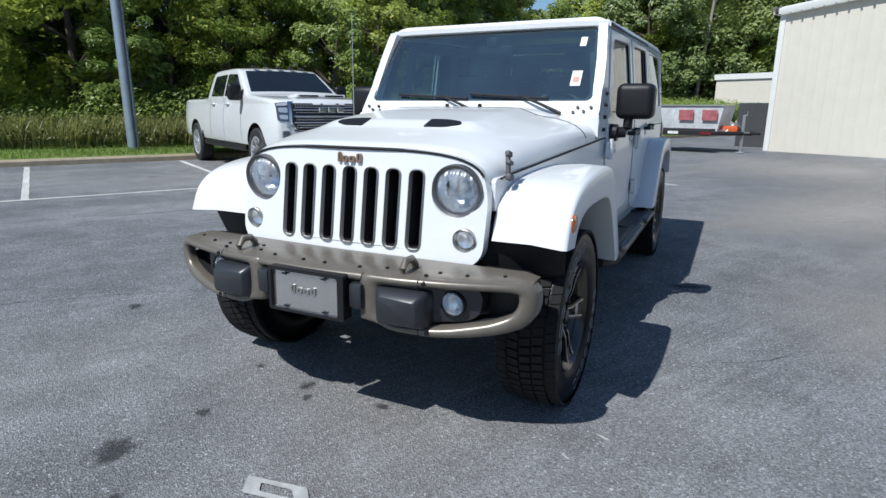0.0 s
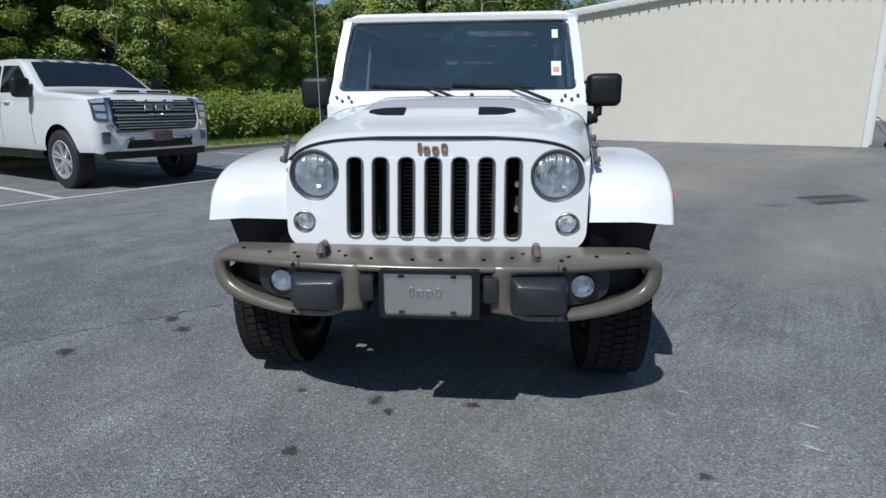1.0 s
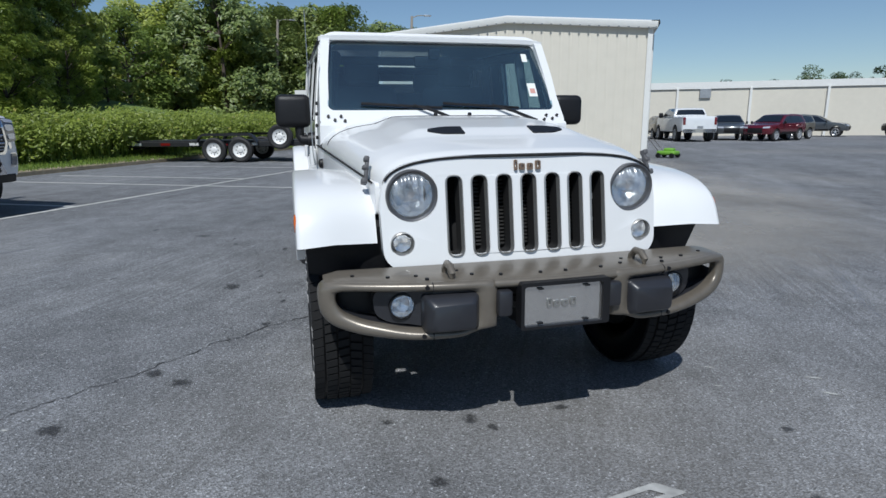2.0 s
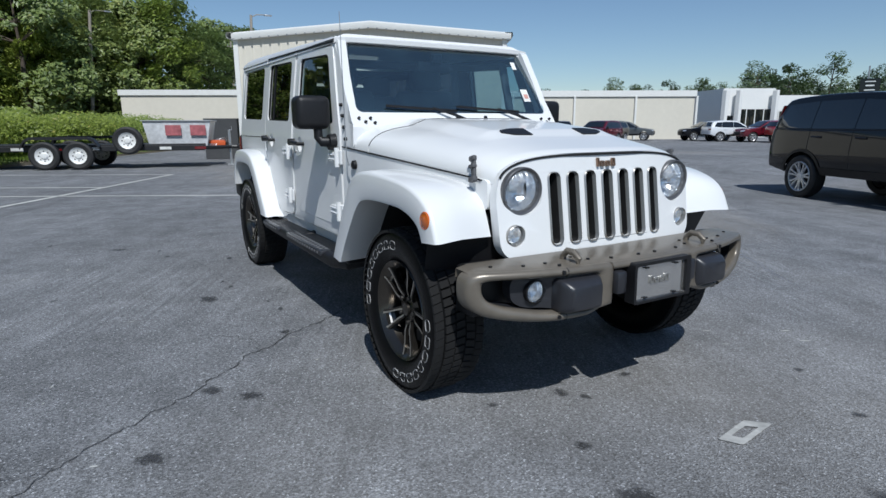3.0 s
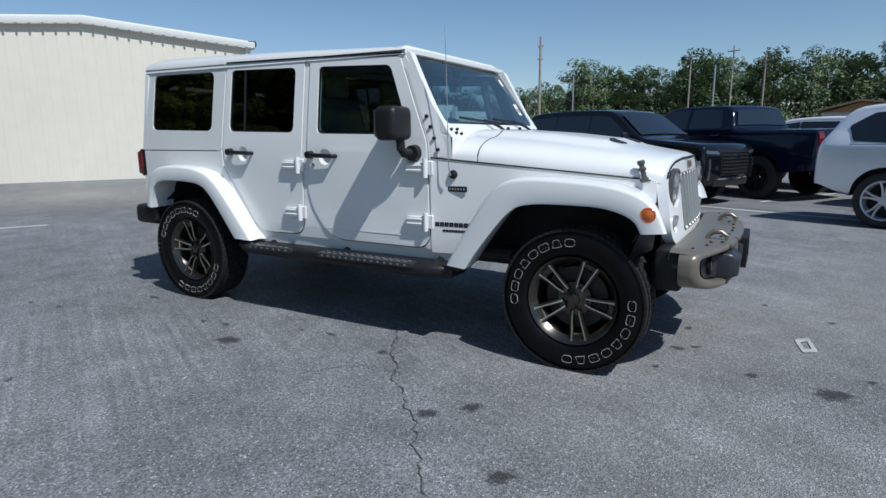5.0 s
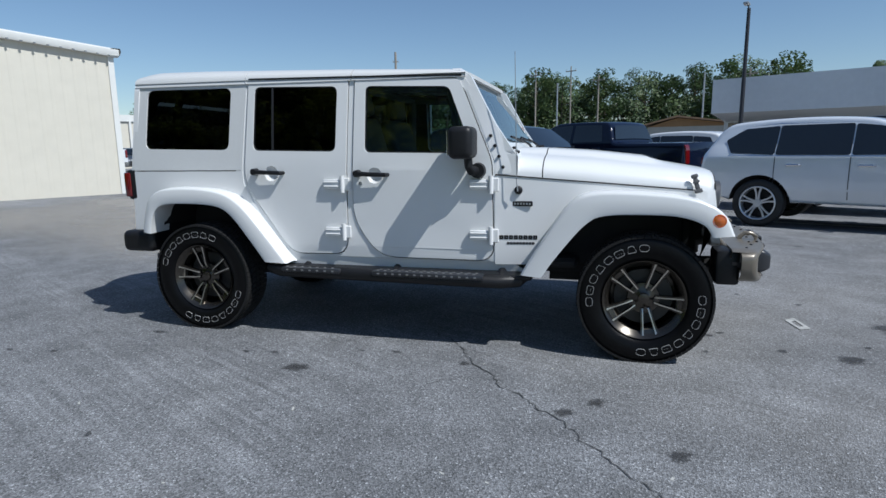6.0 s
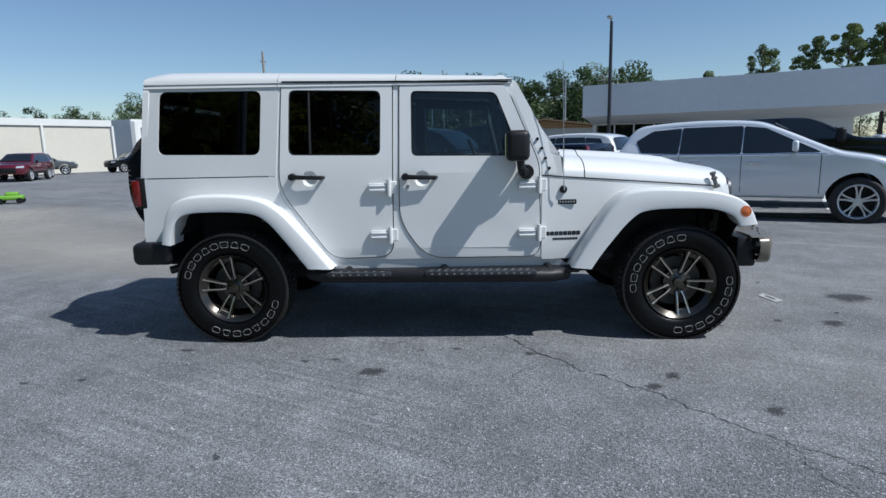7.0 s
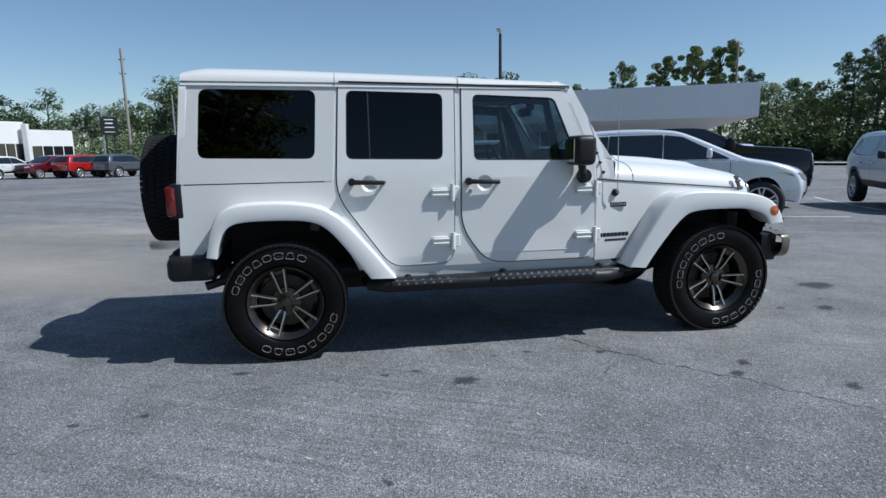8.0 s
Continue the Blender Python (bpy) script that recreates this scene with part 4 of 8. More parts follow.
    # pillar beside the door, up to the windscreen frame
    q = rounded([(-0.598, 1.092, 0.005), (-0.598, 1.165, 0.01), (-0.385, 1.665, 0.02), (-0.375, 1.70, 0.02), (-0.43, 1.69, 0.02), (-0.70, 1.20, 0.03), (-0.70, 1.092, 0.005)], 0.02)
    part("windscreen_pillar", panel([q], side(sx, -0.002), 0.05, (), ZC), WHITE, rig)
    # sill
    q = rounded([(0.99, 0.47), (0.90, 0.546), (-0.70, 0.546), (-0.80, 0.47)], 0.02)
    part("sill", panel([q], side(sx, -0.002), 0.04), WHITE, rig)
    # body side round the door openings
    q = [(1.215, 1.12), (1.215, 0.93), (1.02, 0.542), (-0.602, 0.542), (-0.597, 1.165), (-0.38, 1.685), (-0.37, 1.715), (1.15, 1.722)]
    part("body_side", panel([q, grown(DOOR_R, 0.0075), grown(DOOR_F, 0.0075)], side(sx, -0.004), 0.018, (), ZC), WHITE, rig)
    # gap between the door and the quarter: dark inner frame behind all seams
    q = [(2.0, 0.95), (2.0, 1.12), (1.16, 1.12), (1.12, 1.70), (0.30, 1.69), (-0.40, 1.66), (-0.70, 1.05), (-0.78, 0.50), (0.90, 0.50), (1.20, 0.95)]
    bigger = lambda lp, k: [(lerp(sum(p[0] for p in lp) / len(lp), p[0], k), lerp(sum(p[1] for p in lp) / len(lp), p[1], k)) for p in lp]
    part("inner_frame", panel([q, bigger(WIN_R, 1.03), bigger(WIN_F, 1.03)], side(sx, -0.028), 0.02, (), ZC), DARK, rig)
    # flares
    def flare(nm, outer, inner, xo, xi_front, n=40):
        o, i = smooth_line([(0, y, z) for y, z in outer], n), smooth_line([(0, y, z) for y, z in inner], n)
        rows = []
        for a, b in zip(o, i):
            wb = max(jw(a.y, 0.95) - 0.04, 0.602)
            back = 0.07 * clamp((-1.70 - a.y) / 0.2)
            rows.append([(sx * wb, a.y + back, a.z - 0.008), (sx * lerp(wb, xo, 0.55), a.y + back * 0.35, a.z + 0.004), (sx * (xo - 0.018), lerp(a.y, b.y, 0.01), lerp(a.z, b.z, 0.01)),
                         (sx * (xo - 0.004), lerp(a.y, b.y, 0.055), lerp(a.z, b.z, 0.055)), (sx * xo, lerp(a.y, b.y, 0.15), lerp(a.z, b.z, 0.15)),
                         (sx * (xo + 0.004), lerp(a.y, b.y, 0.9), lerp(a.z, b.z, 0.9)), (sx * xo, b.y, b.z), (sx * (xo - 0.03), b.y, b.z), (sx * (xo - 0.20), lerp(a.y, b.y, 0.8), lerp(a.z, b.z, 0.8))])
        bm = bmesh.new()
        loft(bm, rows)
        for end in (0, -1):
            vs = [bm.verts.new(p) for p in rows[end]]
            bm.faces.new(vs)
        part(nm, bm, WHITE, rig, "white painted wheel arch flare", 50)
        return i
    fi = flare("front_flare", [(-0.775, 0.50), (-0.855, 0.64), (-1.05, 0.948), (-1.185, 1.003), (-1.45, 0.998), (-1.72, 0.972), (-1.88, 0.90), (-1.935, 0.765)],
               [(-0.90, 0.49), (-0.97, 0.60), (-1.155, 0.835), (-1.26, 0.87), (-1.45, 0.875), (-1.66, 0.87), (-1.79, 0.82), (-1.82, 0.755)], 0.905, 0)
    ri = flare("rear_flare", [(1.930, 0.69), (1.905, 0.82), (1.86, 0.945), (1.735, 1.01), (1.36, 1.005), (1.15, 0.94), (0.945, 0.70), (0.79, 0.505)],
               [(1.865, 0.68), (1.845, 0.78), (1.80, 0.87), (1.70, 0.90), (1.34, 0.897), (1.215, 0.85), (1.08, 0.68), (0.955, 0.51)], 0.885, 0)
    # wheel well liners
    for nm, path, x0 in (("front_liner", fi, 0.30), ("rear_liner", ri, 0.40)):
        bm = bmesh.new()
        loft(bm, [[(sx * 0.87, p.y, p.z + 0.012), (sx * 0.72, p.y, p.z + 0.05), (sx * x0, p.y, p.z + 0.05)] for p in path])
        ys = [p.y for p in path]
        loft(bm, [[(sx * x0, min(ys), 0.35), (sx * x0, max(ys), 0.35)], [(sx * x0, min(ys), 0.98), (sx * x0, max(ys), 0.98)]])
        part(nm, bm, DARK, rig)
    # lower black valance under the front flare
    bm = bmesh.new()
    loft(bm, [[(sx * 0.55, -1.82, 0.62), (sx * 0.86, -1.76, 0.62)], [(sx * 0.55, -1.84, 0.82), (sx * 0.88, -1.83, 0.80)]])
    part("inner_fender", bm, BLACK, rig)
    # amber side marker
    bm = bmesh.new()
    revolve(bm, [(0.037, 0.0), (0.037, -0.005), (0.033, -0.009), (0.030, -0.007), (0.016, -0.012), (0.0005, -0.013)], 28)
    o = part("side_marker", bm, AMBER, rig, "round amber marker lamp")
    o.matrix_basis = pose(sx * 0.900, -1.848, 0.846) @ (Matrix() if sx < 0 else Matrix.Rotation(math.pi, 4, "Z"))
    # side step with two tread pads
    bm = bmesh.new()
    tube(bm, [(sx * 0.70, 0.98, 0.46), (sx * 0.80, 0.95, 0.455), (sx * 0.845, 0.86, 0.45), (sx * 0.85, 0.0, 0.445), (sx * 0.85, -0.64, 0.44), (sx * 0.80, -0.75, 0.44), (sx * 0.70, -0.78, 0.45)], [0.034, 0.04, 0.042, 0.042, 0.042, 0.04, 0.034], 14)
    for y in (0.7, 0.05, -0.65):
        tube(bm, [(sx * 0.84, y, 0.45), (sx * 0.70, y + 0.01, 0.48)], 0.03, 8)
    box(bm, (sx * 0.765, 0.02, 0.468), (0.15, 1.72, 0.03), 0.01, 1)
    step = part("side_step", bm, BLACK, rig, "black tubular side step")
    for y0, y1 in ((0.83, 0.40), (0.18, -0.55)):
        bm = bmesh.new()
        box(bm, (sx * 0.862, (y0 + y1) / 2, 0.468), (0.080, y0 - y1, 0.034), 0.012, 2)
        pad = part("step_pad", bm, GREYTRIM, step)
        bm = bmesh.new()
        k = int((y0 - y1 - 0.08) / 0.045)
        for j in range(k):
            yy = y1 + 0.05 + j * (y0 - y1 - 0.10) / max(1, k - 1)
            for dx in (0.0, 0.032):
                box(bm, (sx * (0.845 + dx), yy + dx * 0.35, 0.486), (0.018, 0.016, 0.004))
            box(bm, (sx * 0.9025, yy, 0.470), (0.003, 0.016, 0.010))
        o = part("step_studs", bm, STEELDULL, pad)
        o["kind"] = "stuff"
    # mirror
    bm = bmesh.new()
    box(bm, (sx * 0.876, -0.425, 1.284), (0.200, 0.148, 0.190), 0.038, 4)
    mir = part("door_mirror", bm, BLACK, rig, "black plastic door mirror")
    bm = bmesh.new()
    box(bm, (sx * 0.876, -0.349, 1.284), (0.155, 0.006, 0.145), 0.002, 1)
    part("mirror_glass", bm, CHROME, mir)
    bm = bmesh.new()
    tube(bm, [(sx * 0.845, -0.445, 1.225), (sx * 0.845, -0.455, 1.14), (sx * 0.83, -0.465, 1.118), (sx * 0.765, -0.49, 1.115)], [0.028, 0.026, 0.03, 0.032], 12)
    cyl(bm, (sx * 0.755, -0.495, 1.115), (sx * 0.80, -0.495, 1.115), 0.05, 0.045, 20)
    part("mirror_arm", bm, BLACK, mir)
    # hinge bolts up the pillar
    for y, z in ((-0.548, 1.325), (-0.575, 1.265), (-0.60, 1.20), (-0.625, 1.135)):
        bm = bmesh.new()
        w = jw(y, z)
        cyl(bm, (sx * (w - 0.005), y - 0.02, z), (sx * (w + 0.010), y - 0.02, z), 0.011, 0.009, 10)
        part("bolt", bm, BLACK, rig)
    # hood catch
    bm = bmesh.new()
    M = Matrix.Translation((sx * 0.622, -1.762, 1.030)) @ Matrix.Rotation(radians(-9 * sx), 4, "Y") @ Matrix.Rotation(radians(-16), 4, "X") @ Matrix.Scale(0.86, 4)
    box(bm, (0, 0, 0), (0.018, 0.030, 0.115), 0.006, 2, M)
    box(bm, (sx * 0.004, 0, 0.052), (0.024, 0.044, 0.026), 0.006, 2, M)
    box(bm, (sx * 0.006, 0, 0.012), (0.028, 0.044, 0.020), 0.006, 2, M)
    box(bm, (sx * 0.006, 0, -0.052), (0.028, 0.048, 0.028), 0.006, 2, M)
    part("hood_catch", bm, CATCH, rig, "grey rubber hood catch")
    # tail lamp
    bm = bmesh.new()
    box(bm, (sx * 0.715, 2.095, 1.02), (0.10, 0.08, 0.215), 0.015, 2)
    tl = part("tail_lamp", bm, BLACK, rig)
    bm = bmesh.new()
    box(bm, (sx * 0.720, 2.128, 1.02), (0.106, 0.06, 0.180), 0.014, 2)
    part("tail_lens", bm, REDLENS, tl, "red tail lamp lens")

# badge plates and name marks on the seen side of the cowl, as plain bars
for sx in (-1, 1):
    bm = bmesh.new()
    box(bm, (sx * (jw(-0.765, 0.915) + 0.004), -0.765, 0.912), (0.010, 0.125, 0.032), 0.004, 1)
    bd = part("badge", bm, BLACK, rig, "small dark badge plate")
    for k in range(6):
        bm = bmesh.new()
        box(bm, (sx * (jw(-0.765, 0.915) + 0.010), -0.81 + 0.018 * k, 0.912), (0.003, 0.010, 0.012))
        part("badge_mark", bm, STEEL, bd)
    for n_, y0, dy, z, h in ((8, -0.625, 0.0295, 0.703, 0.026), (9, -0.672, 0.019, 0.666, 0.015)):
        for k in range(n_):
            y = y0 - dy * k
            bm = bmesh.new()
            panel([rounded([(y, z - h / 2), (y - dy * 0.86, z - h / 2), (y - dy * 0.86, z + h / 2), (y, z + h / 2)], 0.003, 2),
                   rounded([(y - dy * 0.40, z - h * 0.10), (y - dy * 0.50, z - h * 0.10), (y - dy * 0.50, z + h * 0.10), (y - dy * 0.40, z + h * 0.10)], 0.001, 2)], side(sx, 0.002), 0.001, bm=bm)
            part("name_mark", bm, INK, rig)

# antenna on the seen side
bm = bmesh.new()
revolve(bm, [(0.026, 0.0), (0.024, -0.015), (0.015, -0.022), (0.001, -0.024)], 20)
o = part("antenna_base", bm, BLACK, rig)
o.matrix_basis = pose(-jw(-0.74, 0.995), -0.74, 0.995)
bm = bmesh.new()
tube(bm, [(-0.775, -0.74, 0.99), (-0.785, -0.735, 1.05), (-0.79, -0.72, 1.80)], [0.005, 0.003, 0.002], 6)
part("antenna", bm, STEEL, o).matrix_parent_inverse = o.matrix_basis.inverted()

# roof shell of the hard top
def roof_rows(y0, y1, n=14):
    rows = []
    for k in range(n):
        y = lerp(y0, y1, k / (n - 1))
        top = table((-0.40, -0.30, 0.4, 1.5, 1.90, 2.0), (1.712, 1.742, 1.772, 1.802, 1.806, 1.778), y)
        w = jw(y, 1.695) + 0.012
        row = []
        for j in range(25):
            u = -1 + 2 * j / 24
            row.append((w * math.sin(u * math.pi / 2), tail(y), lift(y, 1.70) + (top - 1.70) * (max(0.0, 1 - abs(math.sin(u * math.pi / 2)) ** 6)) ** (1 / 2.2)))
        rows.append(row)
    return rows


for y0, y1 in ((-0.405, 0.345), (0.353, 1.125), (1.130, 2.0)):
    bm = bmesh.new()
    rows = roof_rows(y0, y1)
    loft(bm, rows)
    loft(bm, [[(p[0], p[1], p[2] - 0.025) for p in r] for r in rows])
    for a in (rows[0], rows[-1]):
        loft(bm, [a, [(p[0], p[1], p[2] - 0.025) for p in a]])
    part("roof_panel", bm, HARDTOP, rig, "white hard top panel", 45)
for sx in (-1, 1):
    bm = bmesh.new()
    tube(bm, [(sx * (jw(y, 1.70) + 0.010), y, lift(y, z)) for y, z in ((-0.38, 1.686), (0.3, 1.697), (1.10, 1.706))], 0.0055, 6)
    part("roof_gutter", bm, BLACK, rig, "black rain gutter")

# tail wall, spare wheel and rear bumper
bm = bmesh.new()
panel([rounded([(-0.755, 0.55), (0.755, 0.55), (0.76, 1.12), (0.705, 1.70), (-0.705, 1.70), (-0.76, 1.12)], 0.05), rounded([(-0.56, 1.22), (0.56, 1.22), (0.53, 1.60), (-0.53, 1.60)], 0.05)],
      lambda a, b, d: (a, 2.09 - d - 0.09 * max(0, b - 1.1), lift(2.0, b)), 0.04, (), (1.12,), bm)
part("tailgate", bm, WHITE, rig)
bm = bmesh.new()
panel([rounded([(-0.56, 1.22), (0.56, 1.22), (0.53, 1.60), (-0.53, 1.60)], 0.05)], lambda a, b, d: (a, 2.08 - 0.09 * (b - 1.1), b), 0, bm=bm)
part("rear_window", bm, PRIVACY, rig)
spare = rig_wheel(rig, pose(0.04, 2.31, 1.06, 0, 0, 90), "spare_wheel", False, 0, 0)
spare["label"] = "spare wheel on the tailgate"
bm = bmesh.new()
box(bm, (0.04, 2.12, 1.06), (0.25, 0.16, 0.25), 0.03, 2)
part("spare_carrier", bm, BLACK, rig)
bm = bmesh.new()
box(bm, (0, 2.09, 0.62), (1.30, 0.20, 0.17), 0.03, 3)
for sx in (-1, 1):
    box(bm, (sx * 0.70, 2.04, 0.612), (0.27, 0.272, 0.156), 0.045, 4)
part("rear_bumper", bm, BLACK, rig, "black and bronze rear bumper")
bm = bmesh.new()
box(bm, (0, 1.955, 0.65), (1.40, 0.09, 0.27), 0.02, 1)
part("rear_crossmember", bm, DARK, rig)
bm = bmesh.new()
box(bm, (0, 2.185, 0.615), (1.34, 0.03, 0.13), 0.012, 2)
part("rear_bumper_face", bm, BUMPER, rig)
bm = bmesh.new()
tube(bm, [(-0.62, 1.78, 0.515), (-0.66, 1.90, 0.495), (-0.69, 1.985, 0.475)], 0.028, 12)
part("exhaust_tip", bm, BRAKE, rig)

# hood
def hood_z(x, y):
    w = table((-1.905, -1.75, -0.70), (0.575, 0.612, 0.738), y)
    zs = table((-1.905, -1.75, -0.70), (0.965, 0.995, 1.085), y)
    zt = table((-1.905, -1.86, -1.62, -1.17, -0.79, -0.66), (1.088, 1.106, 1.145, 1.196, 1.222, 1.232), y)
    u = clamp(abs(x) / w)
    z = zs + (zt - zs) * max(0.0, 1 - u ** 4.2) ** (1 / 2.4)
    bulge = table((-1.85, -1.66, -1.60, -1.50, -0.85, -0.66), (0.0, 0.003, 0.006, 0.030, 0.031, 0.022), y)
    return z + bulge * (1 - clamp((abs(x) - 0.36) / 0.10)) , w, zs


bm = bmesh.new()
rows = []
for k in range(52):
    y = lerp(-1.90, -0.885, k / 51)
    w = hood_z(0, y)[1]
    row = []
    for j in range(61):
        u = math.sin((-1 + 2 * j / 60) * math.pi / 2)
        x = w * u
        yy = y + 0.05 * u * u * (1 if y < -1.6 else 0) * clamp((-1.6 - y) / 0.3)
        row.append((x, yy, hood_z(x, y)[0]))
    rows.append(row)
loft(bm, rows)
loft(bm, [rows[0], [(p[0], p[1] + 0.03, p[2] - 0.02) for p in rows[0]]])
loft(bm, [rows[-1], [(p[0], p[1], p[2] - 0.03) for p in rows[-1]]])
hood = part("hood", bm, WHITE, rig, "white domed hood with two vents", 40)
bm = bmesh.new()
rows = []
for k in range(8):
    y = lerp(-0.878, -0.665, k / 7)
    w = hood_z(0, y)[1]
    rows.append([(w * math.sin((-1 + 2 * j / 40) * math.pi / 2), y, hood_z(w * math.sin((-1 + 2 * j / 40) * math.pi / 2), y)[0]) for j in range(41)])
loft(bm, rows)
loft(bm, [rows[0], [(p[0], p[1], p[2] - 0.03) for p in rows[0]]])
loft(bm, [rows[-1], [(p[0], p[1] + 0.01, p[2] - 0.05) for p in rows[-1]]])
part("cowl", bm, WHITE, rig, "", 40)
for sx in (-1, 1):
    bm = bmesh.new()
    q = rounded([(sx * 0.160, -1.580, 0.008), (sx * 0.160, -1.492, 0.012), (sx * 0.22, -1.490, 0.02), (sx * 0.315, -1.515, 0.01), (sx * 0.322, -1.54, 0.01), (sx * 0.26, -1.575, 0.02)], 0.02)
    panel([q], lambda a, b, d: (a, b, hood_z(a, b)[0] + 0.005 - d), 0.010, (sx * 0.20, sx * 0.25, sx * 0.30), (-1.57, -1.545, -1.52, -1.50), bm)
    part("hood_vent", bm, BLACK, hood, "black vent insert")
# dark gap under the hood edge
for sx in (-1, 1):
    bm = bmesh.new()
    loft(bm, [[(sx * (jw(y, 1.0) - 0.012), y, table((-1.9, -1.75, -0.66), (0.945, 0.975, 1.075), y)), (sx * (jw(y, 1.0) - 0.012), y, table((-1.9, -1.75, -0.66), (0.98, 1.01, 1.105), y))] for y in np.linspace(-1.70, -0.66, 20)])
    part("hood_gap", bm, DARK, rig)

# dark seams along the hood's sides and across to the cowl
for sx in (-1, 1):
    bm = bmesh.new()
    tube(bm, [(sx * (jw(y, 1.0) + 0.002), y, table((-1.9, -1.75, -0.60), (0.968, 0.992, 1.090), y)) for y in np.linspace(-1.80, -0.60, 24)], 0.0042, 6)
    part("hood_side_seam", bm, DARK, rig)
bm = bmesh.new()
tube(bm, [(x, -0.8815, hood_z(x, -0.8815)[0] - 0.001) for x in [0.712 * math.sin(t) for t in np.linspace(-1.55, 1.55, 50)]], 0.0035, 6)
part("cowl_seam", bm, DARK, rig)

# dark seam round the front edge of the hood
bm = bmesh.new()
tube(bm, [(x, -1.897 - 0.15 * (1.06 - z) + 0.035 * (abs(x) / 0.58) ** 2.6 - 0.001, z) for x, z in [(q, hood_z(q, -1.90)[0] - 0.008) for q in [0.570 * math.sin(t) for t in np.linspace(-1.5, 1.5, 80)]]], 0.0055, 6)
part("hood_seam", bm, DARK, rig)

# grille with seven slots
SLOTS = [-0.305, -0.204, -0.103, 0.0, 0.102, 0.203, 0.305]


def gf(a, b, d):
    y = -1.897 - 0.15 * (1.06 - b) + 0.035 * (abs(a) / 0.58) ** 2.6
    return (a, y + d, b)


def slot(x, r=0.029, z0=0.708, z1=1.008, grow=0.0):
    return rounded([(x - r - grow, z0 - grow), (x + r + grow, z0 - grow), (x + r + grow, z1 + grow), (x - r - grow, z1 + grow)], 0.026 + grow, 5)


outline = rounded([(-0.50, 0.640, 0.08), (0.50, 0.640, 0.08), (0.585, 0.690, 0.06), (0.592, 0.93, 0.05), (0.555, 1.035, 0.08), (0.42, 1.080, 0.12), (0.0, 1.098, 0.3), (-0.42, 1.080, 0.12), (-0.555, 1.035, 0.08), (-0.592, 0.93, 0.05), (-0.585, 0.690, 0.06)], 0.05)
holes = [slot(x) for x in SLOTS] + [circle(sx * 0.468, 0.938, 0.099, 32) for sx in (-1, 1)] + [circle(sx * 0.512, 0.757, 0.045, 24) for sx in (-1, 1)]
grille = part("grille", panel([outline] + holes, gf, 0.05, [-0.55, -0.5, -0.45, -0.36, -0.25, 0.25, 0.36, 0.45, 0.5, 0.55], (0.757, 0.85, 0.938, 1.02)), WHITE, rig, "white seven-slot grille", 30)
for x in SLOTS:
    bm = bmesh.new()
    o, i = slot(x, 0.029, grow=0.006), slot(x, 0.0225)
    vo = [bm.verts.new(Vector(gf(*p, -0.003))) for p in o]
    vm = [bm.verts.new(Vector(gf(lerp(a[0], b[0], 0.4), lerp(a[1], b[1], 0.4), -0.008))) for a, b in zip(o, i)]
    vi = [bm.verts.new(Vector(gf(*p, 0.010))) for p in i]
    n_ = len(o)
    for k in range(n_):
        bm.faces.new((vo[k], vo[(k + 1) % n_], vm[(k + 1) % n_], vm[k]))
        bm.faces.new((vm[k], vm[(k + 1) % n_], vi[(k + 1) % n_], vi[k]))
    part("slot_trim", bm, SILVER, grille, "satin metal slot surround", 60)
    bm = bmesh.new()
    loft(bm, [[Vector(gf(*p, 0.008)) for p in slot(x, 0.0225)], [Vector(gf(*p, 0.075)) for p in slot(x, 0.0225)]], closed=True)
    part("slot_liner", bm, DARK, grille)
bm = bmesh.new()
box(bm, (0, -1.72, 0.86), (0.80, 0.03, 0.38))
for sx in (-1, 1):
    box(bm, (sx * 0.40, -1.775, 0.84), (0.02, 0.13, 0.34))
part("radiator_shroud", bm, DARK, grille)
for k in range(18):
    bm = bmesh.new()
    box(bm, (0.02, -1.80, 0.715 + 0.0155 * k), (0.46, 0.02, 0.006))
    part("radiator_fin", bm, RADIATOR, grille)
for z in (0.80, 0.90):
    bm = bmesh.new()
    cyl(bm, (0.325, -1.80, z), (0.325, -1.83, z), 0.014, seg=10)
    part("bracket", bm, STEEL, grille)
